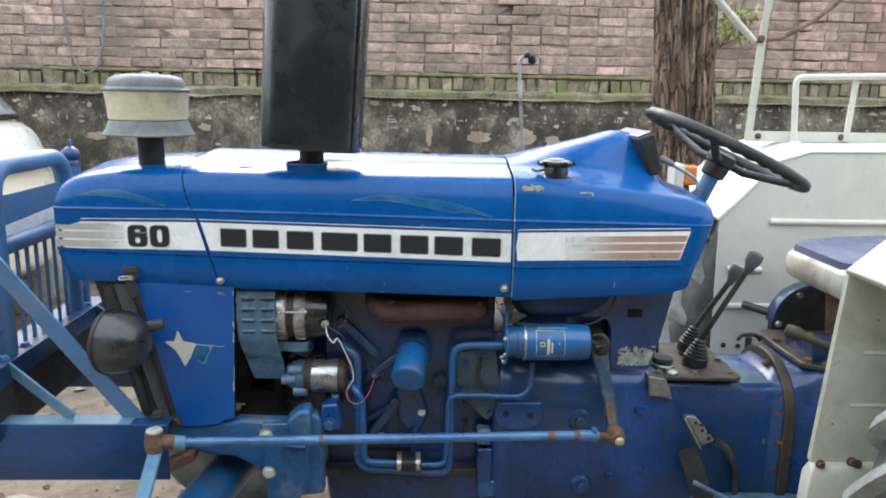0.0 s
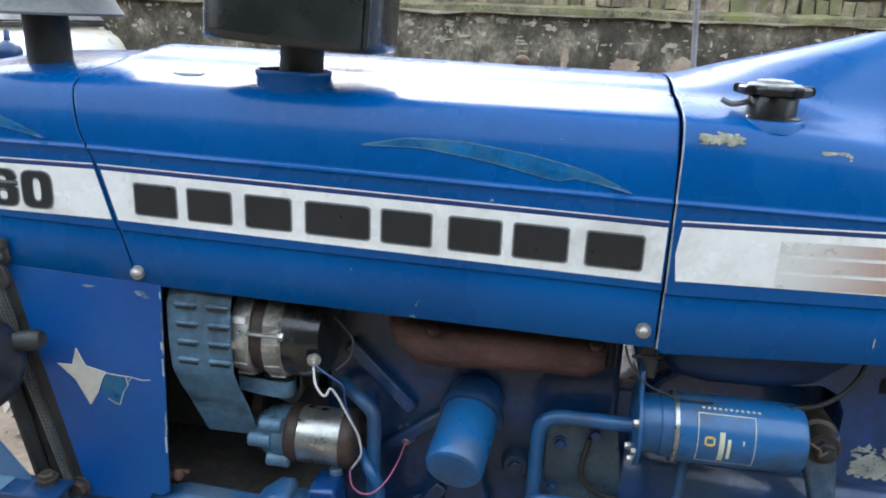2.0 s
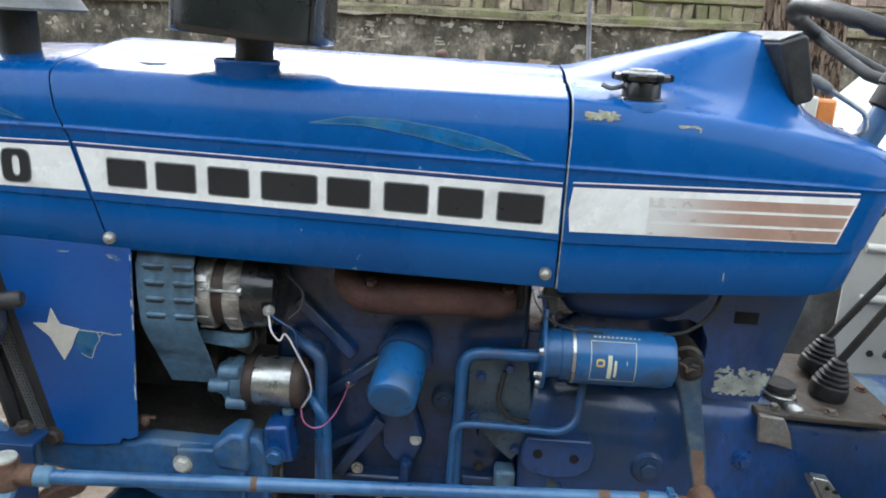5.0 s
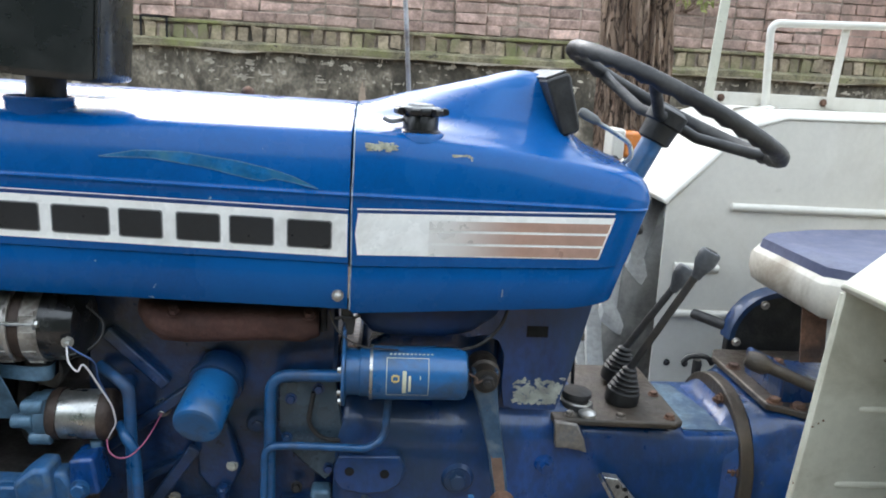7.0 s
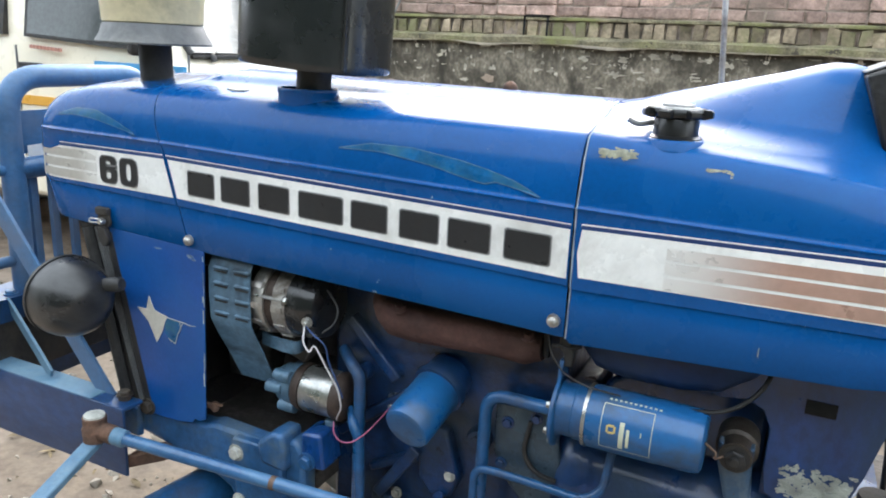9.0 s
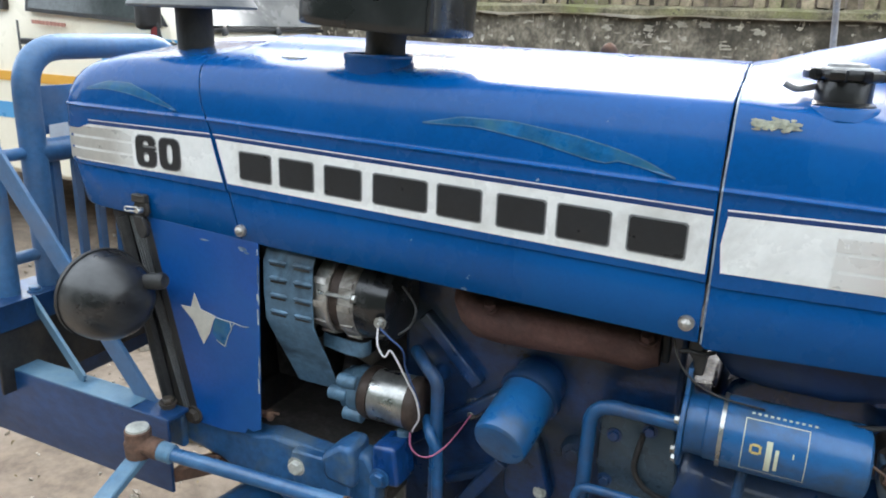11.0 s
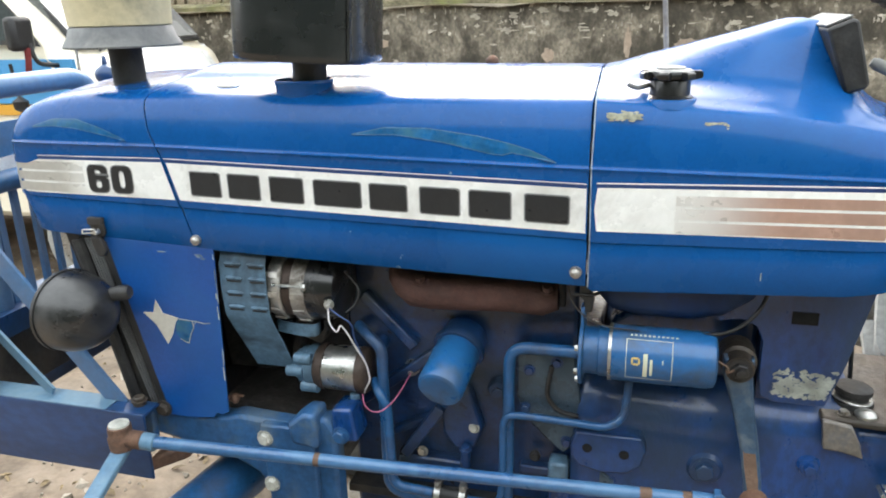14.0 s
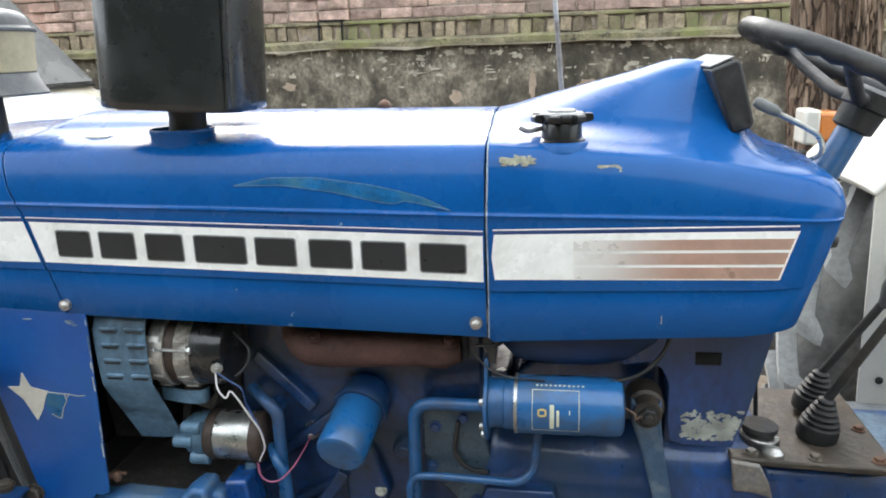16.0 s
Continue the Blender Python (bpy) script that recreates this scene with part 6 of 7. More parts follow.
turned(bm, BALL + Vector((0.004, -0.014, -0.004)), BALL + Vector((0.004, -0.024, -0.004)), [(0, 0.0125), (0.5, 0.012), (0.85, 0.009), (1, 0.004)], 18)
part("bolt", bm, BRASS_CAP, ball)
TIE = Vector((-0.395, 1.672, 0.806))
bm = B()
rod(bm, TIE + Vector((0.045, 0.004, -0.004)), (0.640, 1.780, 0.770), 0.0115, 16)
drag = part("drag_link", bm, LINK_BLUE, tractor, "long blue drag link along the engine")
bm = B()
rod(bm, TIE + Vector((0.03, 0.003, -0.002)), TIE + Vector((0.068, 0.007, -0.006)), 0.016, 16)
part("end_sleeve", bm, BLUE_FADED, drag)
for a, b in ((0.518, 0.541), (0.585, 0.604), (-0.03, -0.018)):
    bm = B()
    p, q = (TIE + Vector((0.045, 0.004, -0.004))).lerp(Vector((0.640, 1.780, 0.770)), (a + 0.35) / 0.99), (TIE + Vector((0.045, 0.004, -0.004))).lerp(Vector((0.640, 1.780, 0.770)), (b + 0.35) / 0.99)
    turned(bm, p, q, [(0, 0.0112), (0.2, 0.0120), (0.8, 0.0120), (1, 0.0112)], 14)
    part("rust_patch", bm, RUST_TAN, drag, "rusty patch where the paint wore off")
bm = B()
rod(bm, (0.60, 1.776, 0.772), (0.652, 1.782, 0.767), 0.0135, 14)
box(bm, 0.635, 0.646, 1.770, 1.790, 0.754, 0.788)
part("clamp_sleeve", bm, LINK_BLUE, drag, bevel=0.002)
bm = B()
rod(bm, (0.645, 1.781, 0.768), BALL + Vector((-0.02, 0, 0)), 0.0105, 12)
part("threaded_end", bm, RUSTY, drag)
bm = B()
turned(bm, TIE + Vector((0, 0, -0.026)), TIE + Vector((0, 0, 0.027)), [(0, 0.014), (0.1, 0.022), (0.55, 0.0235), (0.62, 0.021), (0.95, 0.021), (1, 0.017)], 18)
rod(bm, TIE, TIE + Vector((0.045, 0.004, -0.003)), 0.017, 14)
tie = part("tie_end", bm, RUSTY, tractor, "rusty ball end of the drag link")
bm = B()
turned(bm, TIE + Vector((0, 0, 0.026)), TIE + Vector((0, 0, 0.032)), [(0, 0.0185), (0.6, 0.018), (1, 0.010)], 16)
part("grease_cap", bm, PALE_HEAD, tie)
KING = Vector((-0.365, 1.40, 0.69))
bm = B()
bar(bm, TIE + Vector((0, 0, -0.022)), KING + Vector((-0.01, 0.09, 0.03)), 0.030, 0.014)
bar(bm, KING + Vector((-0.01, 0.09, 0.03)), KING, 0.045, 0.026)
part("steering_arm", bm, BLUE_FADED, tractor, "blue steering arm", bevel=0.003)
bm = B()
rod(bm, KING + Vector((0, 0.02, -0.30)), KING + Vector((0, 0, 0.03)), 0.03, 16)
part("kingpin", bm, RUSTY, tractor)

# -- front frame, bolster, axle --
BLUE_CAST = material("dusty_cast_blue", (0.020, 0.090, 0.22), 0.45, 0, 0.15, 0.3, 8, 70, 0.06, spots=(RUST, 0.07, 18), film=((0.10, 0.14, 0.17), 0.32, 9))
bm = B()
arch = [(-0.43, 0.790), (-0.26, 0.792), (-0.235, 0.800), (-0.12, 0.795), (-0.095, 0.812), (-0.045, 0.815), (-0.03, 0.790), (-0.03, 0.600), (-0.155, 0.585), (-0.17, 0.63), (-0.20, 0.675), (-0.25, 0.70), (-0.31, 0.705), (-0.345, 0.72), (-0.43, 0.735)]
prism(bm, arch, 1.80, 1.842)
bolster = part("front_bolster", bm, BLUE_CAST, tractor, "cast blue front axle carrier", bevel=0.008)
part("far_cheek", prism(B(), arch, 2.208, 2.25), BLUE_CAST, bolster, bevel=0.008)
part("side_rail", box(B(), -0.56, -0.415, 1.786, 1.80, 0.728, 0.79), BLUE_CAST, bolster, bevel=0.004)
# plates and floor added to block bright ground seen through the hollow
part("radiator_foot", box(B(), -0.44, -0.365, 1.845, 2.24, 0.70, 0.80), DARK_IRON, bolster, bevel=0.004)
part("far_skirt", box(B(), -0.44, -0.04, 2.20, 2.207, 0.70, 0.83), DARK_IRON, bolster)
part("bolster_floor", box(B(), -0.41, -0.03, 1.84, 2.21, 0.70, 0.735), LIGHTENED_IRON, bolster, "floor added between the cheeks to close the hollow", bevel=0.004)
bm = B()
prism(bm, [(-0.178, 0.796), (-0.112, 0.798), (-0.066, 0.775), (-0.066, 0.640), (-0.085, 0.600), (-0.13, 0.582), (-0.168, 0.585)], 1.784, 1.805)
part("cheek_plate", bm, BLUE_CAST, bolster, bevel=0.004)
bm = B()
prism(bm, [(-0.118, 0.745), (-0.072, 0.740), (-0.072, 0.732), (-0.118, 0.737)], 1.776, 1.790)
part("casting_ledge", bm, BLUE_CAST, bolster, bevel=0.003)
bm = B()
prism(bm, [(-0.118, 0.806), (-0.085, 0.832), (-0.060, 0.832), (-0.056, 0.76), (-0.112, 0.765)], 1.780, 1.84)
part("mount_block", bm, BLUE_CAST, bolster, "cast block rubbed to pale metal", bevel=0.008)
bm = B()
prism(bm, [(-0.035, 0.838), (0.005, 0.842), (0.015, 0.775), (-0.035, 0.768)], 1.80, 1.86)
part("mount_block", bm, BLUE_ENGINE, bolster, bevel=0.006)
for x, z, m in ((-0.168, 0.768, PALE_HEAD), (-0.163, 0.668, PALE_HEAD), (-0.012, 0.795, BLUE_PIPE), (-0.385, 0.803, GREASY)):
    bm = B()
    hexbolt(bm, (x, 1.787, z), (0, -1, 0), 0.0125, 0.012)
    part("bolster_bolt", bm, m, bolster)
bm = B()
rod(bm, (-0.418, 1.760, 0.80), (-0.418, 1.760, 0.832), 0.012, 12)
hexbolt(bm, (-0.418, 1.760, 0.830), (0, 0, 1), 0.0115, 0.010)
part("frame_bolt", bm, GREASY, bolster, "greasy hex bolt")
bm = B()
rod(bm, (-0.30, 1.815, 0.826), (-0.236, 1.812, 0.828), 0.006, 10)
turned(bm, (-0.240, 1.812, 0.820), (-0.240, 1.812, 0.838), [(0, 0.005), (0.3, 0.008), (0.7, 0.008), (1, 0.005)], 10)
box(bm, -0.238, -0.222, 1.810, 1.814, 0.834, 0.838)
part("drain_tap", bm, RUSTY, bolster)
bm = B()
turned(bm, (-0.12, YC, 0.86), (-0.17, YC, 0.86), [(0, 0.10), (0.3, 0.10), (0.5, 0.08), (0.7, 0.10), (1, 0.10)], 32)
part("crank_pulley", bm, LIGHTENED_IRON, tractor, "dark crankshaft pulley")
bm = B()
rod(bm, (-0.19, YC, 0.99), (-0.12, YC, 0.99), 0.06, 24)
fan = part("fan_hub", bm, DARK_IRON, tractor, "black cooling fan at rest")
for i in range(6):
    a = radians(60 * i + 15)
    bm = B()
    c = Vector((-0.20, YC, 0.99))
    bar(bm, c + Vector((0, math.cos(a) * 0.04, math.sin(a) * 0.04)), c + Vector((0, math.cos(a) * 0.19, math.sin(a) * 0.19)), 0.07, 0.003, up=(0.8, -0.5 * math.sin(a), 0.5 * math.cos(a)))
    part("blade", bm, DARK_IRON, fan)
part("fan_shroud", prism(B(), [(-0.39, 1.13), (-0.25, 1.13), (-0.25, 0.80), (-0.36, 0.80)], 1.99, 2.24), LIGHTENED_IRON, tractor, bevel=0.004)
bm = B()
rod(bm, (-0.275, YC, 0.60), (-0.41, 1.44, 0.565), 0.058, 24, 0.052)
part("front_axle", bm, BLUE_PIPE, tractor, "tubular blue front axle")
bm = B()
rod(bm, (-0.275, YC, 0.60), (-0.41, 2.61, 0.565), 0.058, 24, 0.052)
part("front_axle", bm, BLUE_PIPE, tractor, "tubular blue front axle")
bm = B()
rod(bm, (-0.43, 2.64, 0.40), (-0.43, 2.65, 0.73), 0.03, 16)
part("kingpin", bm, RUSTY, tractor)


def tyre(name, c, radius, width, rim_r, lugs, lug_h, label):
    x, y, z = c
    bm = B()
    turned(bm, (x, y - width / 2, z), (x, y + width / 2, z), [(0.03, rim_r), (0.0, rim_r + 0.03), (0.02, radius * 0.89), (0.10, radius - lug_h * 1.1), (0.3, radius - lug_h), (0.7, radius - lug_h), (0.90, radius - lug_h * 1.1), (0.98, radius * 0.89), (1.0, rim_r + 0.03), (0.97, rim_r)], 64)
    t = part(name, bm, TYRE_DARK, tractor, label, smooth=50)
    bm = B()
    for i in range(lugs):
        for s in (-1, 1):
            a0 = 2 * math.pi * (i + (0.5 if s > 0 else 0)) / lugs
            loops = []
            for k in range(13):
                f = k / 12
                a = a0 + 0.30 * f ** 1.35
                yy = y + s * (f * width * 0.5 - 0.012)
                rr = radius - lug_h * (0.25 if f > 0.85 else 0.0)
                base = radius - lug_h * (1.35 if f > 0.6 else 1.1) - (0.07 if f > 0.95 else 0)
                da = 0.030
                loops.append([(x + math.cos(a + q) * r2, yy, z + math.sin(a + q) * r2) for q, r2 in ((-da, base), (-da * 0.7, rr if f < 0.95 else rr - 0.05), (da * 0.7, rr if f < 0.95 else rr - 0.05), (da, base))])
            rings(bm, loops)
    part("tread", bm, TYRE, t, smooth=30, kind="")
    bm = B()
    turned(bm, (x, y - width * 0.40, z), (x, y + width * 0.40, z), [(0, rim_r + 0.005), (0.08, rim_r + 0.012), (0.14, rim_r - 0.02), (0.45, rim_r * 0.55), (0.45, 0.06), (0.55, 0.06), (0.55, rim_r * 0.55), (0.86, rim_r - 0.02), (0.92, rim_r + 0.012), (1, rim_r + 0.005)], 40)
    part("rim", bm, WHITE_WORN, t, "painted steel rim")


REAR = (1.785, 0.70)
tyre("rear_tyre", (REAR[0], 2.735, REAR[1]), 0.715, 0.35, 0.37, 26, 0.042, "big dusty grey rear tyre with chevron lugs")
tyre("rear_tyre", (REAR[0], 1.315, REAR[1]), 0.715, 0.35, 0.37, 26, 0.042, "big dusty grey rear tyre with chevron lugs")
tyre("front_tyre", (-0.45, 1.27, 0.36), 0.36, 0.17, 0.21, 26, 0.012, "ribbed grey front tyre")
tyre("front_tyre", (-0.45, 2.78, 0.36), 0.36, 0.17, 0.21, 26, 0.012, "ribbed grey front tyre")
for yy in (1.40, 2.65):
    bm = B()
    rod(bm, (-0.45, 1.27 if yy < 2 else 2.78, 0.36), (-0.43, yy, 0.42), 0.035, 14)
    part("stub_axle", bm, DARK_IRON, tractor)
bm = B()
rod(bm, (REAR[0], 1.30, REAR[1]), (REAR[0], 2.75, REAR[1]), 0.06, 20)
part("rear_axle", bm, BLUE_ENGINE, tractor)

# -- clutch housing, gearbox, top plate, levers --
def rounded(yc, hw, z0, z1, r, x, n=5):
    """An upright rounded rectangle across the tractor at x."""
    out = []
    for cy, cz, a0 in ((yc - hw + r, z0 + r, 180), (yc + hw - r, z0 + r, 270), (yc + hw - r, z1 - r, 0), (yc - hw + r, z1 - r, 90)):
        out += [(x, cy + r * math.cos(radians(a0 + 90 * i / n)), cz + r * math.sin(radians(a0 + 90 * i / n))) for i in range(n + 1)]
    return out


bm = B()
rings(bm, [rounded(YC, w, a, b, r, x) for x, w, a, b, r in ((0.398, 0.155, 0.44, 0.93, 0.10), (0.415, 0.165, 0.43, 0.94, 0.10), (0.44, 0.165, 0.43, 0.94, 0.10), (0.46, 0.150, 0.45, 0.925, 0.10), (0.60, 0.142, 0.47, 0.91, 0.09), (0.78, 0.135, 0.48, 0.90, 0.07), (0.86, 0.132, 0.50, 0.895, 0.06))])
bell = part("clutch_housing", bm, BLUE_ENGINE, tractor, "big dark blue clutch housing", smooth=50)
bm = B()
rings(bm, [rounded(YC, w, a, b, r, x) for x, w, a, b, r in ((0.84, 0.130, 0.50, 0.868, 0.03), (1.050, 0.135, 0.50, 0.868, 0.03), (1.060, 0.135, 0.50, 0.852, 0.022), (1.166, 0.135, 0.50, 0.852, 0.022))])
gear = part("gearbox", bm, BLUE_ENGINE, tractor, "dark blue gearbox housing", smooth=50)
bm = B()
rings(bm, [rounded(YC, w, a, b, r, x, 8) for x, w, a, b, r in ((1.135, 0.133, 0.52, 0.85, 0.04), (1.152, 0.140, 0.48, 0.862, 0.07), (1.166, 0.150, 0.45, 0.885, 0.11))])
part("flared_neck", bm, BLUE_ENGINE, gear, "dark blue neck", smooth=60)
bm = B()
prism(bm, [(1.061, 1.912), (1.160, 1.910), (1.152, 1.95), (1.135, 2.03), (1.115, 2.12), (1.061, 2.13)], 0.848, 0.8545, "z")
part("scuffed_patch", bm, SCUFFED_BLUE, gear, "patch scuffed to pale blue", bevel=0.001)
bm = B()
rings(bm, [rounded(YC, 0.163, 0.43, 0.912, 0.155, x, 10) for x in (1.165, 1.192)])
part("flange", bm, GREASY, gear, "rusty ring flange", bevel=0.003, smooth=60)
for a in (105, 130, 155, 180, 205):
    bm = B()
    hexbolt(bm, (1.165, YC + math.cos(radians(a)) * 0.152, 0.70 + math.sin(radians(a)) * 0.19), (-1, 0, 0), 0.010, 0.010, 0.006)
    part("flange_bolt", bm, RUSTY, gear)
bm = B()
rings(bm, [rounded(YC, w, a, b, r, x) for x, w, a, b, r in ((1.192, 0.145, 0.45, 0.895, 0.09), (1.22, 0.15, 0.45, 0.895, 0.06), (1.25, 0.165, 0.45, 0.90, 0.03), (1.95, 0.165, 0.45, 0.90, 0.03))])
back = part("rear_housing", bm, BLUE_ENGINE, tractor, "dark blue rear transmission housing", smooth=50)
bm = B()
prism(bm, [(1.215, 1.905), (1.28, 1.862), (1.62, 1.856), (1.62, 2.19), (1.235, 2.19), (1.215, 2.15)], 0.900, 0.914, "z")
part("cover_plate", bm, GREASY, back, "greasy bolted cover plate", bevel=0.003)
for x, y in ((1.235, 1.912), (1.27, 1.888), (1.31, 1.875), (1.39, 1.872), (1.47, 1.872), (1.232, 2.08), (1.55, 1.872)):
    bm = B()
    hexbolt(bm, (x, y, 0.913), (0, 0, 1), 0.0115, 0.011)
    part("cover_bolt", bm, RUSTY, back)
bm = B()
prism(bm, [(1.245, 0.912), (1.48, 0.912), (1.48, 0.935), (1.31, 0.945), (1.25, 0.972), (1.242, 0.968)], 1.91, 2.06)
part("valve_block", bm, BLUE_ENGINE, back, "dark blue hydraulic block", bevel=0.006)
for x, y in ((1.275, 1.925), (1.37, 1.925), (1.30, 2.03)):
    bm = B()
    hexbolt(bm, (x, y, 0.944), (0, 0, 1), 0.0105, 0.012)
    part("block_bolt", bm, RUSTY, back)
bm = B()
rod(bm, (1.175, 1.91, 1.000), (1.44, 1.80, 0.915), 0.0115, 14)
turned(bm, (1.165, 1.914, 1.003), (1.205, 1.896, 0.991), [(0, 0.014), (0.3, 0.019), (0.7, 0.019), (1, 0.013)], 14)
part("lift_lever", bm, GREASY, tractor, "greasy brown steel lever rod")

# bolts and bosses on the housing's side
for x, z, r, y in ((0.627, 0.762, 0.030, 1.888), (0.790, 0.790, 0.018, 1.893), (0.640, 0.575, 0.028, 1.886), (0.50, 0.60, 0.015, 1.888), (0.72, 0.60, 0.014, 1.888)):
    bm = B()
    turned(bm, (x, y + 0.02, z), (x, y - 0.012, z), [(0, r * 1.25), (0.5, r * 1.15), (0.8, r), (1, r * 0.85)], 20)
    hexbolt(bm, (x, y - 0.011, z), (0, -1, 0), r * 0.55, 0.012)
    part("housing_bolt", bm, BLUE_ENGINE, bell)
bm = B()
prism(bm, [(0.408, 0.825), (0.518, 0.825), (0.528, 0.80), (0.521, 0.770), (0.498, 0.752), (0.453, 0.748), (0.415, 0.756), (0.400, 0.775), (0.398, 0.80)], 1.849, 1.885)
brk = part("lug_plate", bm, BLUE_ENGINE, bell, "lug with two holes", bevel=0.004)
for x, z in ((0.428, 0.795), (0.491, 0.790)):
    bm = B()
    turned(bm, (x, 1.8475, z), (x, 1.8495, z), [(0, 0.0085), (1, 0.0085)], 14)
    part("hole", bm, HOLLOW, brk)
bm = B()
prism(bm, [(0.30, 0.955), (0.40, 0.965), (0.415, 0.86), (0.405, 0.79), (0.385, 0.765), (0.355, 0.79), (0.315, 0.83), (0.300, 0.87)], 1.868, 1.88)
end = part("engine_end_plate", bm, BARE_SHEET, engine, "bare-worn cover plate behind the filter", bevel=0.003)
for x, z in ((0.322, 0.925), (0.315, 0.85), (0.39, 0.79), (0.37, 0.945)):
    bm = B()
    hexbolt(bm, (x, 1.868, z), (0, -1, 0), 0.008, 0.008)
    part("plate_bolt", bm, BLUE_ENGINE, end)
bm = B()
tube(bm, fillet([(0.362, 1.862, 0.94), (0.352, 1.862, 0.88), (0.375, 1.862, 0.852), (0.41, 1.862, 0.848)], 0.02), 0.004, 8)
part("thin_line", bm, DARK_IRON, engine)
for z0, z1, x0, x1, m in ((0.70, 0.745, 0.358, 0.395, BLUE_SHEET), (0.59, 0.69, 0.36, 0.40, BLUE_ENGINE), (0.55, 0.60, 0.365, 0.41, BLUE_PIPE)):
    part("joint_lug", box(B(), x0, x1, 1.862, 1.90, z0, z1), m, bell, bevel=0.006)
bm = B()
rings(bm, [[(x, 1.868 + a, z + b) for a, b in ((0, -h), (0.03, -h), (0.03, h), (0, h))] for x, z, h in ((0.405, 0.725, 0.022), (0.45, 0.722, 0.018), (0.475, 0.712, 0.006))])
part("casting_toe", bm, BARE_SHEET, bell, bevel=0.004)

# greasy top plate with boots and gear levers
bm = B()
prism(bm, [(0.80, 1.888), (1.030, 1.874), (1.048, 1.888), (1.048, 2.15), (0.80, 2.16)], 0.871, 0.884, "z")
top = part("top_plate", bm, GREASY, gear, "greasy brown gearbox top plate", bevel=0.004)
for x, y in ((0.835, 1.904), (0.93, 1.898), (1.025, 1.898), (1.03, 2.0), (0.83, 2.0)):
    bm = B()
    hexbolt(bm, (x, y, 0.884), (0, 0, 1), 0.008, 0.008)
    part("plate_bolt", bm, RUSTY if x > 1.0 else ALU, top)
bm = B()
turned(bm, (0.855, 1.95, 0.884), (0.857, 1.95, 0.916), [(0, 0.035), (0.25, 0.034), (0.34, 0.026), (0.6, 0.026), (0.68, 0.030), (0.92, 0.029), (1, 0.018)], 20)
breather = part("breather", bm, DARK_IRON, top, "dark cap")
bm = B()
turned(bm, (0.8555, 1.95, 0.8925), (0.856, 1.95, 0.8965), [(0, 0.0315), (0.5, 0.033), (1, 0.0315)], 20)
part("bright_ring", bm, STEEL, breather, "worn bright ring")
bm = B()
turned(bm, (0.868, 1.905, 0.884), (0.868, 1.905, 0.893), [(0, 0.017), (0.6, 0.017), (1, 0.012)], 16)
part("bright_plug", bm, STEEL, top, "worn bright plug")
bm = B()
tube(bm, fillet([(0.868, 2.02, 0.885), (0.862, 2.02, 0.97), (0.838, 2.03, 1.06)], 0.03), 0.004, 8)
part("thin_cable", bm, BLACK, tractor)


def gear_lever(base, tip, label):
    base, tip = Vector(base), Vector(tip)
    dirn = (tip - base).normalized()
    prof = [(0, 0.032), (0.10, 0.033), (0.34, 0.032), (0.38, 0.029)]
    for i in range(5):
        a = 0.40 + i * 0.12
        r = 0.0295 - i * 0.0038
        prof += [(a, r * 0.86), (a + 0.03, r), (a + 0.07, r), (a + 0.10, r * 0.84)]
    up = (dirn + Vector((0, 0, 1.6))).normalized()
    bm = B()
    turned(bm, base, base + up * 0.074, prof + [(1, 0.010)], 28)
    boot = part("gear_boot", bm, BLACK, tractor, "ribbed black rubber boot")
    bm = B()
    rod(bm, base + up * 0.07, tip - dirn * 0.02, 0.0075, 12)
    part("lever", bm, DARK_IRON, boot)
    bm = B()
    turned(bm, tip - dirn * 0.045, tip + dirn * 0.014, [(0, 0.009), (0.2, 0.011), (0.55, 0.0195), (0.85, 0.0205), (0.97, 0.018), (1, 0.013)], 20)
    knob = part("knob", bm, KNOB_GREY, boot, label)
    if "hollow" in label:
        bm = B()
        turned(bm, tip + dirn * 0.0135, tip + dirn * 0.0150, [(0, 0.0125), (1, 0.0120)], 18)
        part("hollow_end", bm, HOLLOW, knob)


gear_lever((0.952, 1.968, 0.884), (1.077, 1.943, 1.188), "grey flared knob with a dark hollow end")
gear_lever((0.970, 2.062, 0.890), (1.084, 2.053, 1.128), "worn grey knob")
bm = B()
rod(bm, (1.187, 2.157, 0.84), (1.187, 2.157, 0.90), 0.010, 12)
tube(bm, fillet([(1.152, 2.157, 0.890), (1.162, 2.157, 0.905), (1.187, 2.157, 0.910), (1.212, 2.157, 0.905), (1.222, 2.157, 0.890)], 0.01), 0.0062, 10)
part("pull_handle", bm, BLACK, tractor, "black T-shaped pull handle")

# pedals, footplate
PAD = material("worn_pad", (0.26, 0.235, 0.21), 0.5, 0.4, 0, 0.3, 14, 90, 0.06, spots=(RUST, 0.12, 22), film=((0.10, 0.14, 0.2), 0.35, 14))
bm = B()
prism(bm, [(0.797, 0.888), (0.842, 0.881), (0.856, 0.852), (0.864, 0.824), (0.850, 0.829), (0.826, 0.834), (0.803, 0.835)], 1.868, 1.880)
part("step_pad", bm, PAD, tractor, "bent worn steel pad", bevel=0.003)
bm = B()
rings(bm, [[Vector((0.890, 1.835, 0.795)) + Vector((a, b * 0.02, c)) for a, c in ((0.0, 0.0), (0.028, -0.004), (0.082, -0.068), (0.048, -0.082))] for b in (0, 1)])
ped = part("brake_pedal", bm, STEEL, tractor, "worn bright perforated foot pedal", bevel=0.002)
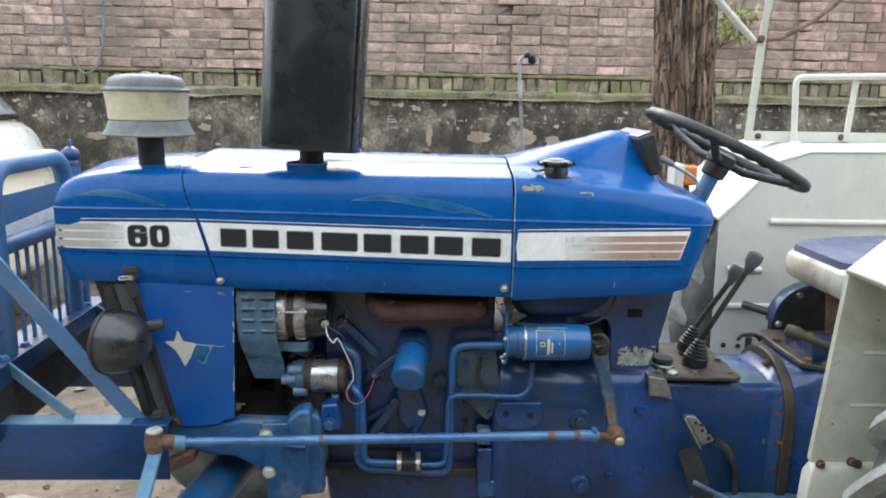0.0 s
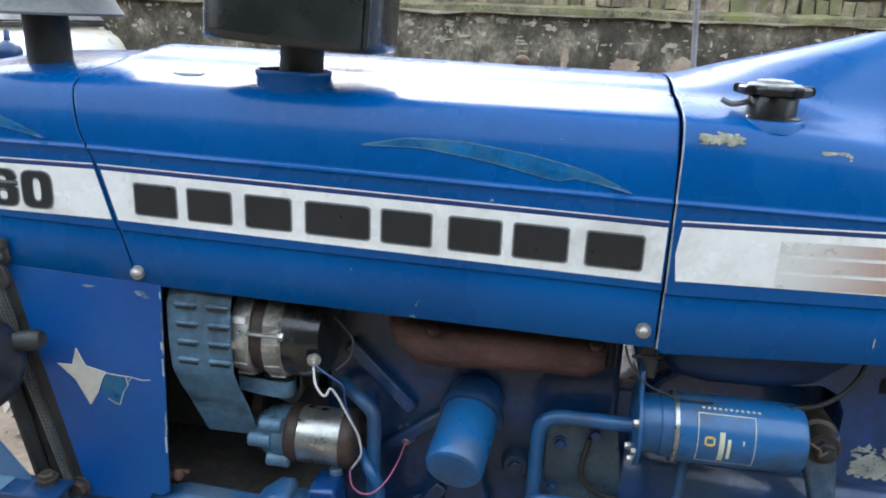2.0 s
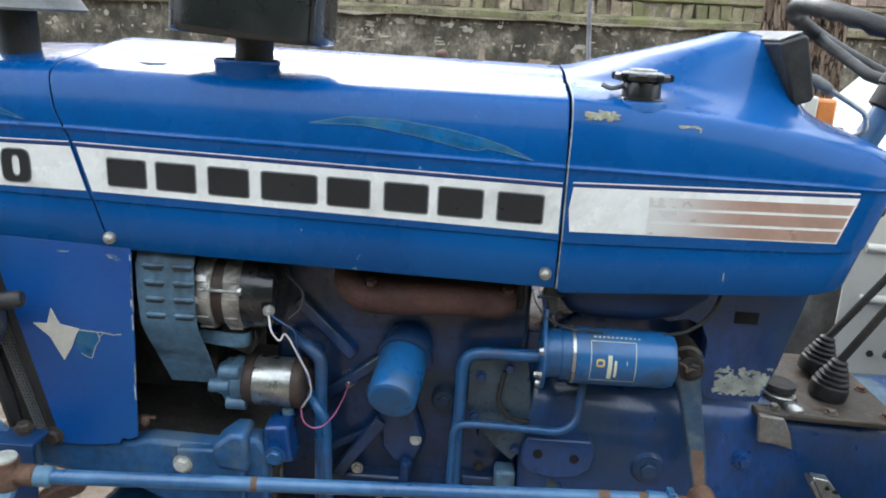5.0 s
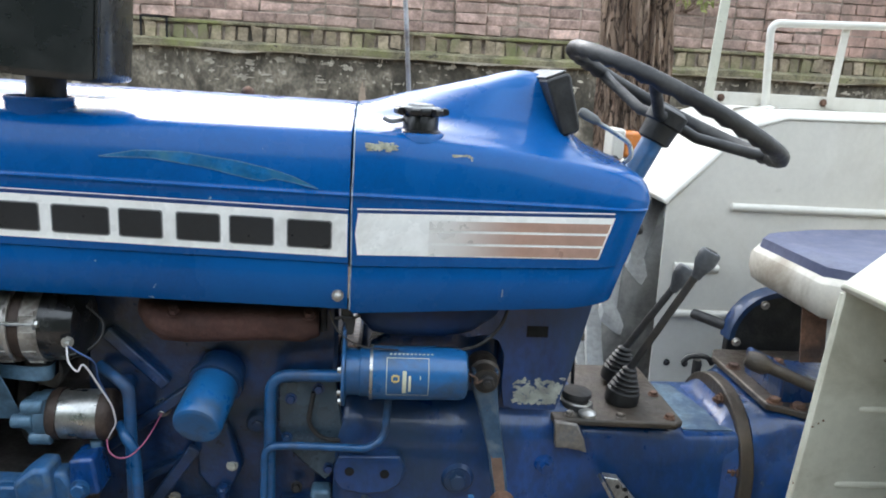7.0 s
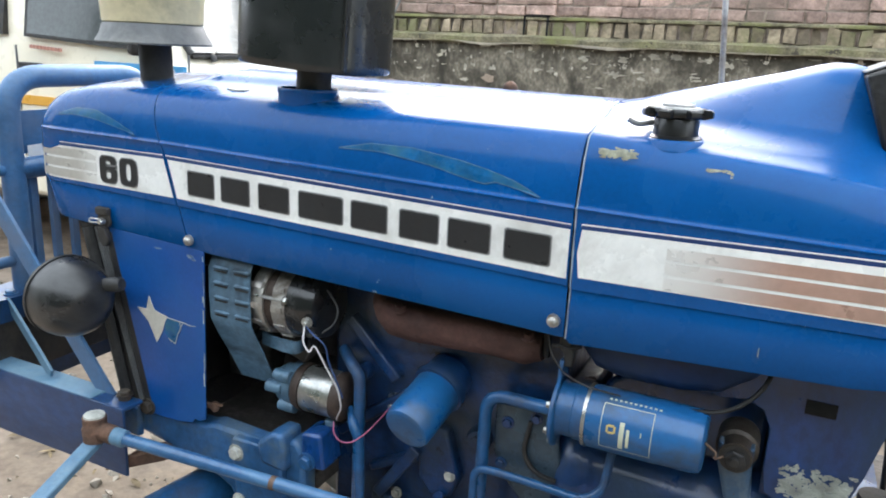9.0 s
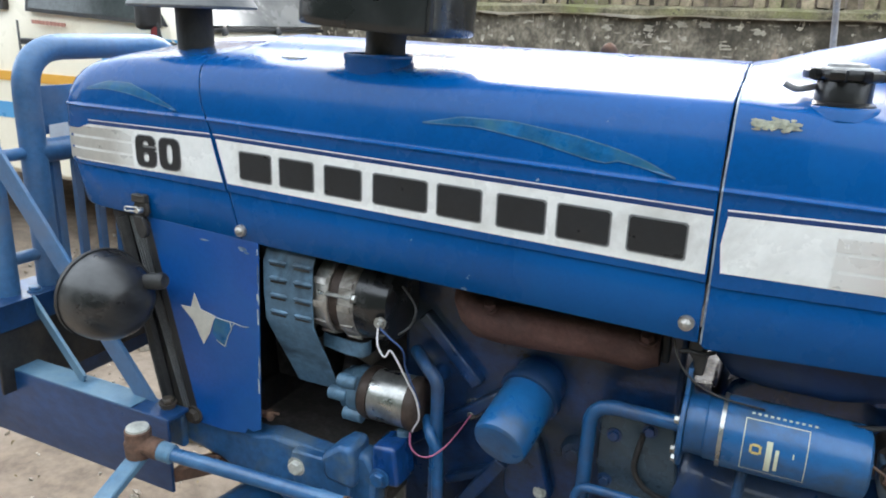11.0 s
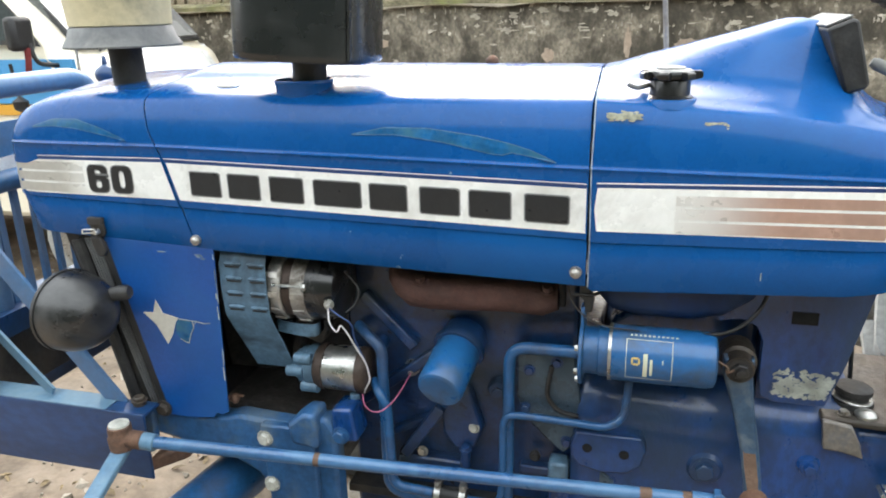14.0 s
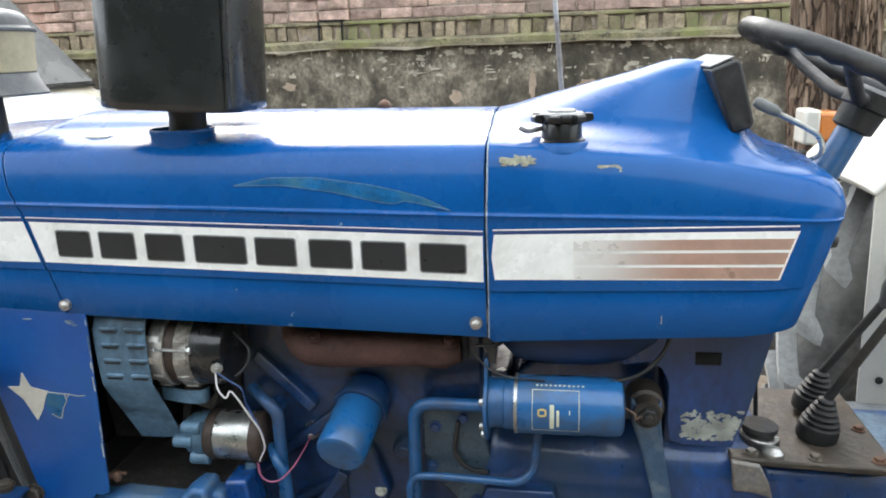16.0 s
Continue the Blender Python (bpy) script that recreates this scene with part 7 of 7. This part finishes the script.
for i in range(3):
    for k in range(2):
        bm = B()
        q = Vector((0.917 + 0.019 * i + 0.015 * k, 1.8345, 0.777 - 0.022 * i - 0.006 * k))
        turned(bm, q, q + Vector((0, -0.0015, 0)), [(0, 0.0042), (1, 0.0036)], 10)
        part("grip_hole", bm, HOLLOW, ped)
bm = B()
rings(bm, [[Vector((0.888, y, 0.793)), Vector((0.936, y, 0.711)), Vector((0.933, y, 0.705)), Vector((0.884, y, 0.788))] for y in (1.828, 1.856)])
part("side_lip", bm, STEEL, ped, bevel=0.001)
bm = B()
tube(bm, fillet([(0.985, 1.85, 0.715), (1.02, 1.86, 0.69), (1.05, 1.87, 0.63), (1.06, 1.88, 0.55)], 0.03), 0.014, 10, 0.5)
part("pedal_arm", bm, DARK_IRON, ped)
bm = B()
prism(bm, [(0.86, 1.62), (1.30, 1.62), (1.30, 1.88), (0.95, 1.885), (0.88, 1.80)], 0.545, 0.553, "z")
step = part("footplate", bm, BLUE_SHEET, tractor, "scuffed blue metal footplate", bevel=0.002)
bm = B()
bar(bm, (0.905, 1.85, 0.70), (0.955, 1.80, 0.55), 0.05, 0.008, up=(0, 1, 0.2))
part("footplate_stay", bm, DARK_IRON, step)
bm = B()
tube(bm, fillet([(0.91, 1.80, 0.63), (1.02, 1.76, 0.585), (1.28, 1.76, 0.578)], 0.05), 0.007, 8)
part("edge_rod", bm, BLUE_SHEET, step)

# -- seat --
bm = B()
loops = []
for z, g in ((1.075, 0.93), (1.085, 0.99), (1.11, 1.02), (1.135, 1.02), (1.155, 0.99)):
    loops.append([(1.47 + (x - 1.47) * g, 2.03 + (y - 2.03) * g, z + 0.05 * (x - 1.25) * 0.6 + 0.03 * (0.5 - abs(y - 2.03) / 0.24) * -0.4) for x, y in [(1.255, 1.90), (1.30, 1.845), (1.40, 1.815), (1.60, 1.81), (1.70, 1.85), (1.70, 2.21), (1.60, 2.25), (1.40, 2.245), (1.30, 2.215), (1.255, 2.16)]])
rings(bm, loops)
seat = part("seat", bm, VINYL_WHITE, tractor, "padded seat with dirty white border and blue-grey top", bevel=0.012, smooth=60)
bm = B()
ring = [(1.47 + (x - 1.47) * 0.86, 2.03 + (y - 2.03) * 0.84) for x, y in [(1.255, 1.90), (1.30, 1.845), (1.40, 1.815), (1.60, 1.81), (1.70, 1.85), (1.70, 2.21), (1.60, 2.25), (1.40, 2.245), (1.30, 2.215), (1.255, 2.16)]]
rings(bm, [[(1.47 + (x - 1.47) * k, 2.03 + (y - 2.03) * k, z + 0.03 * (x - 1.25)) for x, y in ring] for k, z in ((1.12, 1.152), (1.10, 1.172), (0.97, 1.180), (0.6, 1.174))])
part("seat_top", bm, VINYL_BLUE, seat, "blue-grey vinyl top", smooth=60)
bm = B()
rings(bm, [[(1.30 + 0.30 * f, yy, 1.03 + 0.04 * f), (1.30 + 0.30 * f, yy + 0.012, 1.03 + 0.04 * f), (1.30 + 0.30 * f, yy + 0.012, 1.09), (1.30 + 0.30 * f, yy, 1.09)] for f in (0, 1) for yy in (1.90,)])
part("seat_rail", bm, RUSTY, seat)
bm = B()
bar(bm, (1.285, 1.955, 1.09), (1.305, 1.965, 0.965), 0.045, 0.006, up=(0.3, 1, 0))
part("seat_leaf", bm, RUSTY, seat, "rusty seat spring leaf")
bm = B()
rod(bm, (1.40, 1.96, 0.96), (1.40, 2.0, 1.08), 0.02, 12)
rod(bm, (1.36, 1.95, 0.985), (1.44, 1.95, 0.965), 0.03, 14)
part("seat_pedestal", bm, BLUE_FADED, seat)
part("seat_back", prism(B(), [(1.69, 1.14), (1.73, 1.14), (1.80, 1.5), (1.76, 1.5)], 1.84, 2.22), VINYL_WHITE, seat, bevel=0.015)
seat.location = seat.location + Vector((0.024, 0, 0.012))

# hydraulic quadrant: blue half disc with dark face
bm = B()
half = [(1.405 + 0.115 * math.cos(radians(a)), 0.925 + 0.118 * math.sin(radians(a))) for a in range(0, 181, 12)]
prism(bm, half + [(1.29, 0.88), (1.52, 0.88)], 2.235, 2.26)
quad = part("lift_quadrant", bm, BLACK, tractor, "dark hydraulic lift quadrant with a blue rim", bevel=0.003)
bm = B()
loops = []
for a in range(0, 181, 10):
    c, s = math.cos(radians(a)), math.sin(radians(a))
    loops.append([(1.405 + c * r, y, 0.925 + s * r) for r, y in ((0.106, 2.222), (0.118, 2.222), (0.121, 2.23), (0.121, 2.265), (0.106, 2.265))])
rings(bm, loops)
part("quadrant_rim", bm, BLUE_ENGINE, quad, smooth=50)
bm = B()
rod(bm, (1.300, 2.23, 0.945), (1.290, 2.27, 0.945), 0.008, 10)
rod(bm, (1.296, 2.26, 0.945), (1.248, 2.345, 0.947), 0.013, 12)
part("quadrant_lever", bm, BLACK, quad)
for p in ((1.290, 2.195, 0.930), (1.345, 2.195, 1.020)):
    bm = B()
    hexbolt(bm, p, (0, -1, 0), 0.0075, 0.009)
    part("quadrant_bolt", bm, ALU, quad)

# -- fenders --
FEN = [(1.20, 0.70), (1.188, 1.198), (1.372, 1.394), (1.47, 1.424), (2.0, 1.43), (2.25, 1.35), (2.40, 1.15), (2.45, 0.70)]


def fender(name, y_in, y_out, mat, label, front):
    """A wheel guard: inner wall, sloped front deck and flat top."""
    bm = B()
    prof = front
    prism(bm, prof, y_in, y_in + (0.006 if y_out > y_in else -0.006))
    ob = part(name, bm, mat, tractor, label, bevel=0.002)
    bm = B()
    upper = prof[1:-1]
    loops = []
    for x, z in upper:
        nx, nz = (x - 1.78), (z - 0.55)
        k = math.hypot(nx, nz)
        nx, nz = nx / k * 0.012, nz / k * 0.012
        s = 1 if y_out > y_in else -1
        loops.append([(x, y_in - s * 0.004, z), (x + nx * 0.8, y_in - s * 0.002, z + nz * 0.8), (x + nx * 1.6, y_in + s * 0.018, z + nz * 1.6), (x + nx * 1.8, y_in + s * 0.06, z + nz * 1.8), (x + nx * 1.8, y_out, z + nz * 1.8), (x, y_out, z)])
    rings(bm, loops)
    part("crown", bm, mat, ob, smooth=30, bevel=0.004)
    return ob


far_fender = fender("far_fender", 2.45, 2.93, WHITE, "off-white rear fender with pressed ribs", FEN)
near_fender = fender("near_fender", 1.60, 1.16, WHITE_WORN, "rust-chipped off-white rear fender", [(1.085, 0.79), (1.118, 1.228), (1.34, 1.42), (1.47, 1.45), (2.0, 1.45), (2.25, 1.35), (2.40, 1.15), (2.45, 0.79)])
for z, x0, x1 in ((1.20, 1.352, 2.2), (1.04, 1.226, 1.345), (0.912, 1.235, 2.2)):
    bm = B()
    turned(bm, (x0, 2.449, z), (x1, 2.449, z - 0.004), [(0, 0.004), (0.005, 0.011), (0.995, 0.011), (1, 0.004)], 12)
    part("pressed_rib", bm, WHITE, far_fender)
for z, x0 in ((1.052, 1.165), (0.93, 1.15)):
    bm = B()
    turned(bm, (x0, 1.601, z), (2.2, 1.601, z - 0.004), [(0, 0.003), (0.01, 0.009), (0.99, 0.009), (1, 0.004)], 12)
    part("pressed_rib", bm, WHITE_WORN, near_fender)
bm = B()
rings(bm, [[(x, y, z) for x, y, z in ((1.083 + t, 1.60, 0.795 - s), (2.3, 1.60, 0.795 - s), (2.3, 1.575 - o, 0.795 - s), (1.083 + t, 1.575 - o, 0.795 - s))] for t, s, o in ((0, 0, 0), (-0.012, 0.02, 0.012), (-0.018, 0.12, 0.012))])
part("lower_skirt", bm, WHITE_WORN, near_fender, bevel=0.004)
for x, z in ((1.168, 0.806), (1.098, 0.80), (1.182, 0.800)):
    bm = B()
    hexbolt(bm, (x, 1.575, z), (0, -1, 0), 0.008, 0.010)
    part("rusty_bolt", bm, RUSTY, near_fender)
bm = B()
tube(bm, [(1.088, 1.602, 0.80), (1.121, 1.602, 1.225)], 0.005, 8)
part("rolled_edge", bm, WHITE_WORN, near_fender)
for p in ((1.24, 2.446, 0.775), (1.29, 2.446, 0.772), (1.33, 2.446, 0.77), (1.40, 2.446, 0.768)):
    bm = B()
    hexbolt(bm, p, (0, -1, 0), 0.0065, 0.008)
    part("fender_bolt", bm, DARK_IRON, far_fender)
part("fender_foot", box(B(), 1.10, 1.8, 2.30, 2.46, 0.69, 0.715), GREY, far_fender, "grey floor plate", bevel=0.003)

# handrail and canopy stays on the far fender
bm = B()
tube(bm, fillet([(1.505, 2.64, 1.44), (1.487, 2.64, 1.668), (2.1, 2.64, 1.685), (2.1, 2.64, 1.44)], 0.028, 5), 0.0105, 12)
rail = part("handrail", bm, WHITE, far_fender, "off-white tubular handrail")
bm = B()
turned(bm, (1.505, 2.64, 1.438), (1.504, 2.64, 1.452), [(0, 0.026), (0.6, 0.026), (1, 0.018)], 16)
part("foot", bm, WHITE, rail)
bm = B()
bar(bm, (1.695, 2.655, 1.455), (1.705, 2.65, 1.672), 0.020, 0.006, up=(0, 1, 0))
part("rail_slat", bm, WHITE, rail)
bm = B()
prism(bm, [(2.66, 1.448), (2.70, 1.448), (2.70, 1.453), (2.666, 1.453), (2.666, 1.484), (2.66, 1.484)], 1.36, 2.2, "x")
ang = part("angle_iron", bm, WHITE, far_fender, "off-white angle iron", bevel=0.001)
for x in (1.385, 1.68, 1.95):
    bm = B()
    hexbolt(bm, (x, 2.659, 1.467), (0, -1, 0), 0.008, 0.008)
    part("bolt", bm, RUSTY, ang)
bm = B()
bar(bm, (1.343, 2.645, 1.452), (1.352, 2.63, 1.80), 0.026, 0.006, up=(0, 1, 0))
bar(bm, (1.352, 2.63, 1.80), (1.385, 2.60, 2.35), 0.024, 0.006, up=(0, 1, 0))
stay = part("canopy_stay", bm, WHITE_WORN, far_fender, "rust-spotted white canopy stay", bevel=0.001)
bm = B()
tube(bm, [(1.325, 2.63, 1.782), (1.15, 2.60, 1.935), (0.95, 2.55, 2.11)], 0.011, 10)
part("diagonal_stay", bm, WHITE_WORN, stay)
bm = B()
tube(bm, [(1.315, 2.64, 1.785), (1.45, 2.70, 1.80), (1.60, 2.78, 1.87), (1.75, 2.85, 1.97)], 0.009, 8)
hexbolt(bm, (1.345, 2.625, 1.79), (0, -1, 0), 0.010, 0.010)
part("rusty_brace", bm, RUSTY, stay)
bm = B()
box(bm, 1.085, 1.135, 2.53, 2.60, 1.305, 1.372)
amber = part("turn_lamp", bm, AMBER, far_fender, "amber turn lamp with white housing", bevel=0.008)
part("lamp_housing", box(B(), 1.055, 1.088, 2.525, 2.605, 1.300, 1.377), WHITE, amber, bevel=0.006)
bm = B()
rod(bm, (1.12, 2.565, 1.24), (1.11, 2.565, 1.31), 0.010, 10)
part("lamp_stem", bm, DARK_IRON, amber)

# -- front guard --
GX = -0.80
bm = B()
tube(bm, fillet([(GX, 1.845, 0.95), (GX, 1.845, 1.405), (GX, 2.215, 1.405), (GX, 2.215, 0.95)], 0.085, 10), 0.024, 18)
guard_top = part("guard_hoop", bm, BLUE_GUARD, tractor, "bent blue tube hoop of the front guard")
bm = B()
prism(bm, [(1.86, 1.335), (2.20, 1.335), (2.20, 1.245), (1.86, 1.245)], GX - 0.004, GX + 0.002, "x")
gp = part("guard_plate", bm, BLUE_GUARD, guard_top, "blue plate with a worn silver strip", bevel=0.001)
part("silver_strip", prism(B(), [(1.88, 1.262), (2.19, 1.275), (2.19, 1.245), (1.88, 1.232)], GX + 0.003, GX + 0.005, "x"), SILVER, gp, smooth=0)
bm = B()
tube(bm, [(GX, 1.845, 1.215), (GX, 2.215, 1.215)], 0.024, 16)
part("cross_tube", bm, BLUE_GUARD, guard_top)
for i in range(7):
    y = 1.885 + i * 0.047
    bm = B()
    bar(bm, (GX, y, 0.955), (GX, y, 1.20), 0.026, 0.008, up=(1, 0.4, 0))
    part("upright_bar", bm, BLUE_GUARD, guard_top)
for y in (1.762, 2.288):
    bm = B()
    rod(bm, (GX - 0.01, y, 0.95), (GX - 0.01, y, 1.375), 0.0225, 16)
    post = part("guard_post", bm, BLUE_GUARD, guard_top, "blue post with a ball finial")
    bm = B()
    turned(bm, (GX - 0.01, y, 1.372), (GX - 0.01, y, 1.446), [(0, 0.024), (0.10, 0.024), (0.18, 0.020), (0.26, 0.0245), (0.42, 0.0265), (0.56, 0.023), (0.66, 0.014), (0.72, 0.0065), (0.97, 0.005), (1, 0.003)], 20)
    part("finial", bm, BLUE_FRAME, post, "dark blue ball finial with a thin spike")
    for z in (1.02, 1.215):
        bm = B()
        tube(bm, [(GX - 0.005, y, z), (GX, 1.845 if y < 2 else 2.215, z)], 0.012, 10)
        part("link_bar", bm, BLUE_GUARD, post)
bm = B()
prism(bm, [(GX - 0.06, 0.955), (GX + 0.04, 0.955), (GX + 0.04, 0.905), (GX + 0.034, 0.905), (GX + 0.034, 0.949), (GX - 0.06, 0.949)], 1.70, 2.36)
base = part("base_angle", bm, BLUE_FRAME, tractor, "dark blue angle iron under the guard", bevel=0.001)
for y in (1.80, 1.90, 2.26):
    bm = B()
    hexbolt(bm, (GX + 0.015, y, 0.955), (0, 0, 1), 0.011, 0.009)
    part("base_bolt", bm, BLUE_GUARD, base)
part("apron", box(B(), GX + 0.024, GX + 0.032, 1.70, 2.36, 0.78, 0.92), DARK_IRON, base, "dark grimy front plate", bevel=0.002)
for y in (1.725, 2.30):
    bm = B()
    s = 1 if y < 2 else -1
    prism(bm, [(y, 0.681), (y + s * 0.006, 0.681), (y + s * 0.006, 0.815), (y + s * 0.05, 0.815), (y + s * 0.05, 0.822), (y, 0.822)], -0.90, -0.385, "x")
    ch = part("frame_channel", bm, BLUE_FRAME, tractor, "heavy blue steel channel of the front frame", bevel=0.002)
    # paler strip on the flange stands in for sky reflected from its top
    part("worn_flange", box(B(), -0.90, -0.47, min(y, y + s * 0.05), max(y, y + s * 0.05), 0.822, 0.8245), BLUE_FADED, ch, "flange top painted pale blue for reflected sky", bevel=0.001)
part("cross_channel", box(B(), -0.90, -0.87, 1.70, 2.33, 0.69, 0.86), BLUE_FRAME, tractor, bevel=0.003)
bm = B()
rings(bm, [[(x, y + a, z + b) for a, b in ((0, 0), (0.05, 0), (0.05, 0.03), (0, 0.03))] for x, y, z in ((-0.40, 1.732, 0.688), (-0.345, 1.785, 0.695))])
part("channel_end", bm, RUSTY, tractor, "rusty end of the frame channel", bevel=0.006)
for s in (0, 1):
    y = 1.752 if s == 0 else 2.298
    bm = B()
    bar(bm, (GX - 0.005, y, 1.265), (-0.447, 1.765 if s == 0 else 2.285, 0.788), 0.040, 0.007, up=(0, 1, 0))
    part("long_brace", bm, BLUE_GUARD, tractor, "flat blue diagonal brace", bevel=0.001)
    bm = B()
    bar(bm, (GX + 0.03, y + (0.03 if s == 0 else -0.03), 0.945), (-0.612, 1.752 if s == 0 else 2.273, 0.828), 0.030, 0.006, up=(0, 1, 0.3))
    part("short_brace", bm, BLUE_FADED, tractor, "short pale blue brace", bevel=0.001)

# ---- loose stones and leaf litter ----
def scatter():
    r = random.Random(11)
    bm = B()
    corners = [Vector(q) for q in ((1, 0, 0), (-1, 0, 0), (0, 1, 0), (0, -1, 0), (0, 0, 1), (0, 0, -1))]
    for _ in range(1500):
        x, y = r.uniform(-3.6, 0.5), r.uniform(1.2, 5.6)
        s = 0.006 + 0.03 * r.random() ** 3
        m = Matrix.Translation((x, y, ground_z(x, y) + s * 0.25)) @ Euler((r.random(), r.random(), r.uniform(0, 6))).to_matrix().to_4x4() @ Matrix.Diagonal((s * r.uniform(0.8, 1.6), s, s * r.uniform(0.5, 0.9), 1))
        vs = [bm.verts.new(m @ (q * r.uniform(0.75, 1.2))) for q in corners]
        for i, j, k in ((0, 2, 4), (2, 1, 4), (1, 3, 4), (3, 0, 4), (2, 0, 5), (1, 2, 5), (3, 1, 5), (0, 3, 5)):
            bm.faces.new((vs[i], vs[j], vs[k]))
    whole("gravel", bm, STONE, "small pale stones scattered over the soil", "stones", "stuff", smooth=30)
    bm = B()
    for _ in range(1100):
        x, y = r.uniform(-3.8, 0.5), r.uniform(0.9, 5.8)
        s = 0.008 + 0.026 * r.random() ** 2
        m = Matrix.Translation((x, y, ground_z(x, y) + 0.004 + 0.006 * r.random())) @ Euler((r.uniform(-0.3, 0.3), r.uniform(-0.3, 0.3), r.uniform(0, 6.3))).to_matrix().to_4x4()
        vs = [bm.verts.new(m @ Vector(q)) for q in ((-s, 0, 0), (-s * 0.3, -s * 0.35, 0.004), (s * 0.5, -s * 0.25, 0.006), (s, 0, 0), (s * 0.4, s * 0.3, 0.007), (-s * 0.4, s * 0.32, 0.004))]
        bm.faces.new(vs)
    whole("leaf_litter", bm, LITTER, "dry brown and yellow leaves lying on the soil", "leaves", "stuff", smooth=0)
    for i, (x, y, s) in enumerate(((-0.28, 2.55, 0.10), (0.02, 2.5, 0.085), (-0.62, 2.3, 0.07), (-1.3, 2.7, 0.06), (0.33, 2.55, 0.07))):
        bm = B()
        bmesh.ops.create_icosphere(bm, subdivisions=3, radius=1)
        for v in bm.verts:
            f = 1 + 0.28 * noise.noise(v.co * 1.3 + Vector((i * 7, 0, 0))) + 0.08 * noise.noise(v.co * 4)
            v.co = Vector((x + v.co.x * s * 1.4 * f, y + v.co.y * s * f, ground_z(x, y) + s * 0.35 + v.co.z * s * 0.6 * f))
        whole("stone", bm, STONE, "rough pale stone on the soil under the tractor", "stone", group="loose stones")


scatter()


# ---- brickwork: every brick that can be told apart, in stretcher bond with piers ----
def chipped_block(w, d, h, seed):
    """One brick with worn corners, its front at y = 0."""
    r = random.Random(seed)
    bm = B()
    def loop(y, inset):
        return [(sx * (w / 2 - inset) + r.uniform(-1, 1) * 0.006, y + r.uniform(-1, 1) * 0.005, sz * (h / 2 - inset) + r.uniform(-1, 1) * 0.0045) for sx, sz in ((-1, -1), (0.1, -1), (1, -1), (1, 0.1), (1, 1), (-0.1, 1), (-1, 1), (-1, 0))]
    rings(bm, [loop(d, 0.0), loop(0.008, 0.0), loop(0.0, 0.007)])
    return mesh_of("brick", bm, BRICK, 30)


def brickwork():
    r = random.Random(21)
    course, z0 = 0.0765, 1.757
    stretchers = [chipped_block(0.2215, 0.06, 0.0685, i) for i in range(9)]
    headers = [chipped_block(0.1055, 0.06, 0.0685, 30 + i) for i in range(6)]
    piers = (-1.225, 1.03, 3.3, -3.45)
    far = B()
    for k in range(15):
        z = z0 + course * (k + 0.5)
        x = -13.9 + (0.116 if k % 2 else 0)
        while x < 13.8:
            head = r.random() < 0.12
            w = 0.116 if head else 0.232
            xc = x + w / 2
            x += w
            proud = any(abs(xc - p) < 0.125 for p in piers)
            y = WALL_Y + (0.045 if proud else 0.070) + r.uniform(-0.005, 0.006)
            if -3.45 < xc < 3.75 and k < 10:
                ob = new("brick", r.choice(headers if head else stretchers))
                ob.location, ob.rotation_euler = (xc, y, z + r.uniform(-0.003, 0.003)), (r.uniform(-0.03, 0.03), r.uniform(-0.022, 0.022), r.uniform(-0.02, 0.02))
                ob.parent = wall_upper
            else:
                box(far, xc - w / 2 + 0.005, xc + w / 2 - 0.005, y, y + 0.06, z - 0.033, z + 0.033)
    part("far_brickwork", far, BRICK_FAR, wall_upper, kind="stuff", smooth=0)
    soldiers = []
    for i in range(4):
        bm = B()
        bmesh.ops.translate(box(bm, -0.034, 0.034, 0, 0.07, -0.05, 0.05), vec=(0, 0, 0), verts=bm.verts)
        for v in bm.verts:
            v.co += Vector((r.uniform(-1, 1), r.uniform(-1, 1), r.uniform(-1, 1))) * 0.008
        soldiers.append(mesh_of("brick", bm, BRICK_MOSS, 30))
    far = B()
    x = -13.9
    while x < 13.9:
        x += r.uniform(0.074, 0.100)
        y = WALL_Y + 0.05 + r.uniform(-0.008, 0.008)
        if -3.6 < x < 4.6:
            ob = new("brick", r.choice(soldiers))
            ob.location, ob.rotation_euler = (x, y + 0.02 * (r.random() < 0.2), 1.672 + r.uniform(-0.012, 0.008)), (r.uniform(-0.06, 0.06), r.uniform(-0.09, 0.09), r.uniform(-0.08, 0.08))
            ob.parent = wall_plinth
        else:
            box(far, x - 0.034, x + 0.034, y, y + 0.07, 1.625, 1.725)
    part("far_soldier_course", far, BRICK_FAR, wall_plinth, kind="stuff", smooth=0)


brickwork()
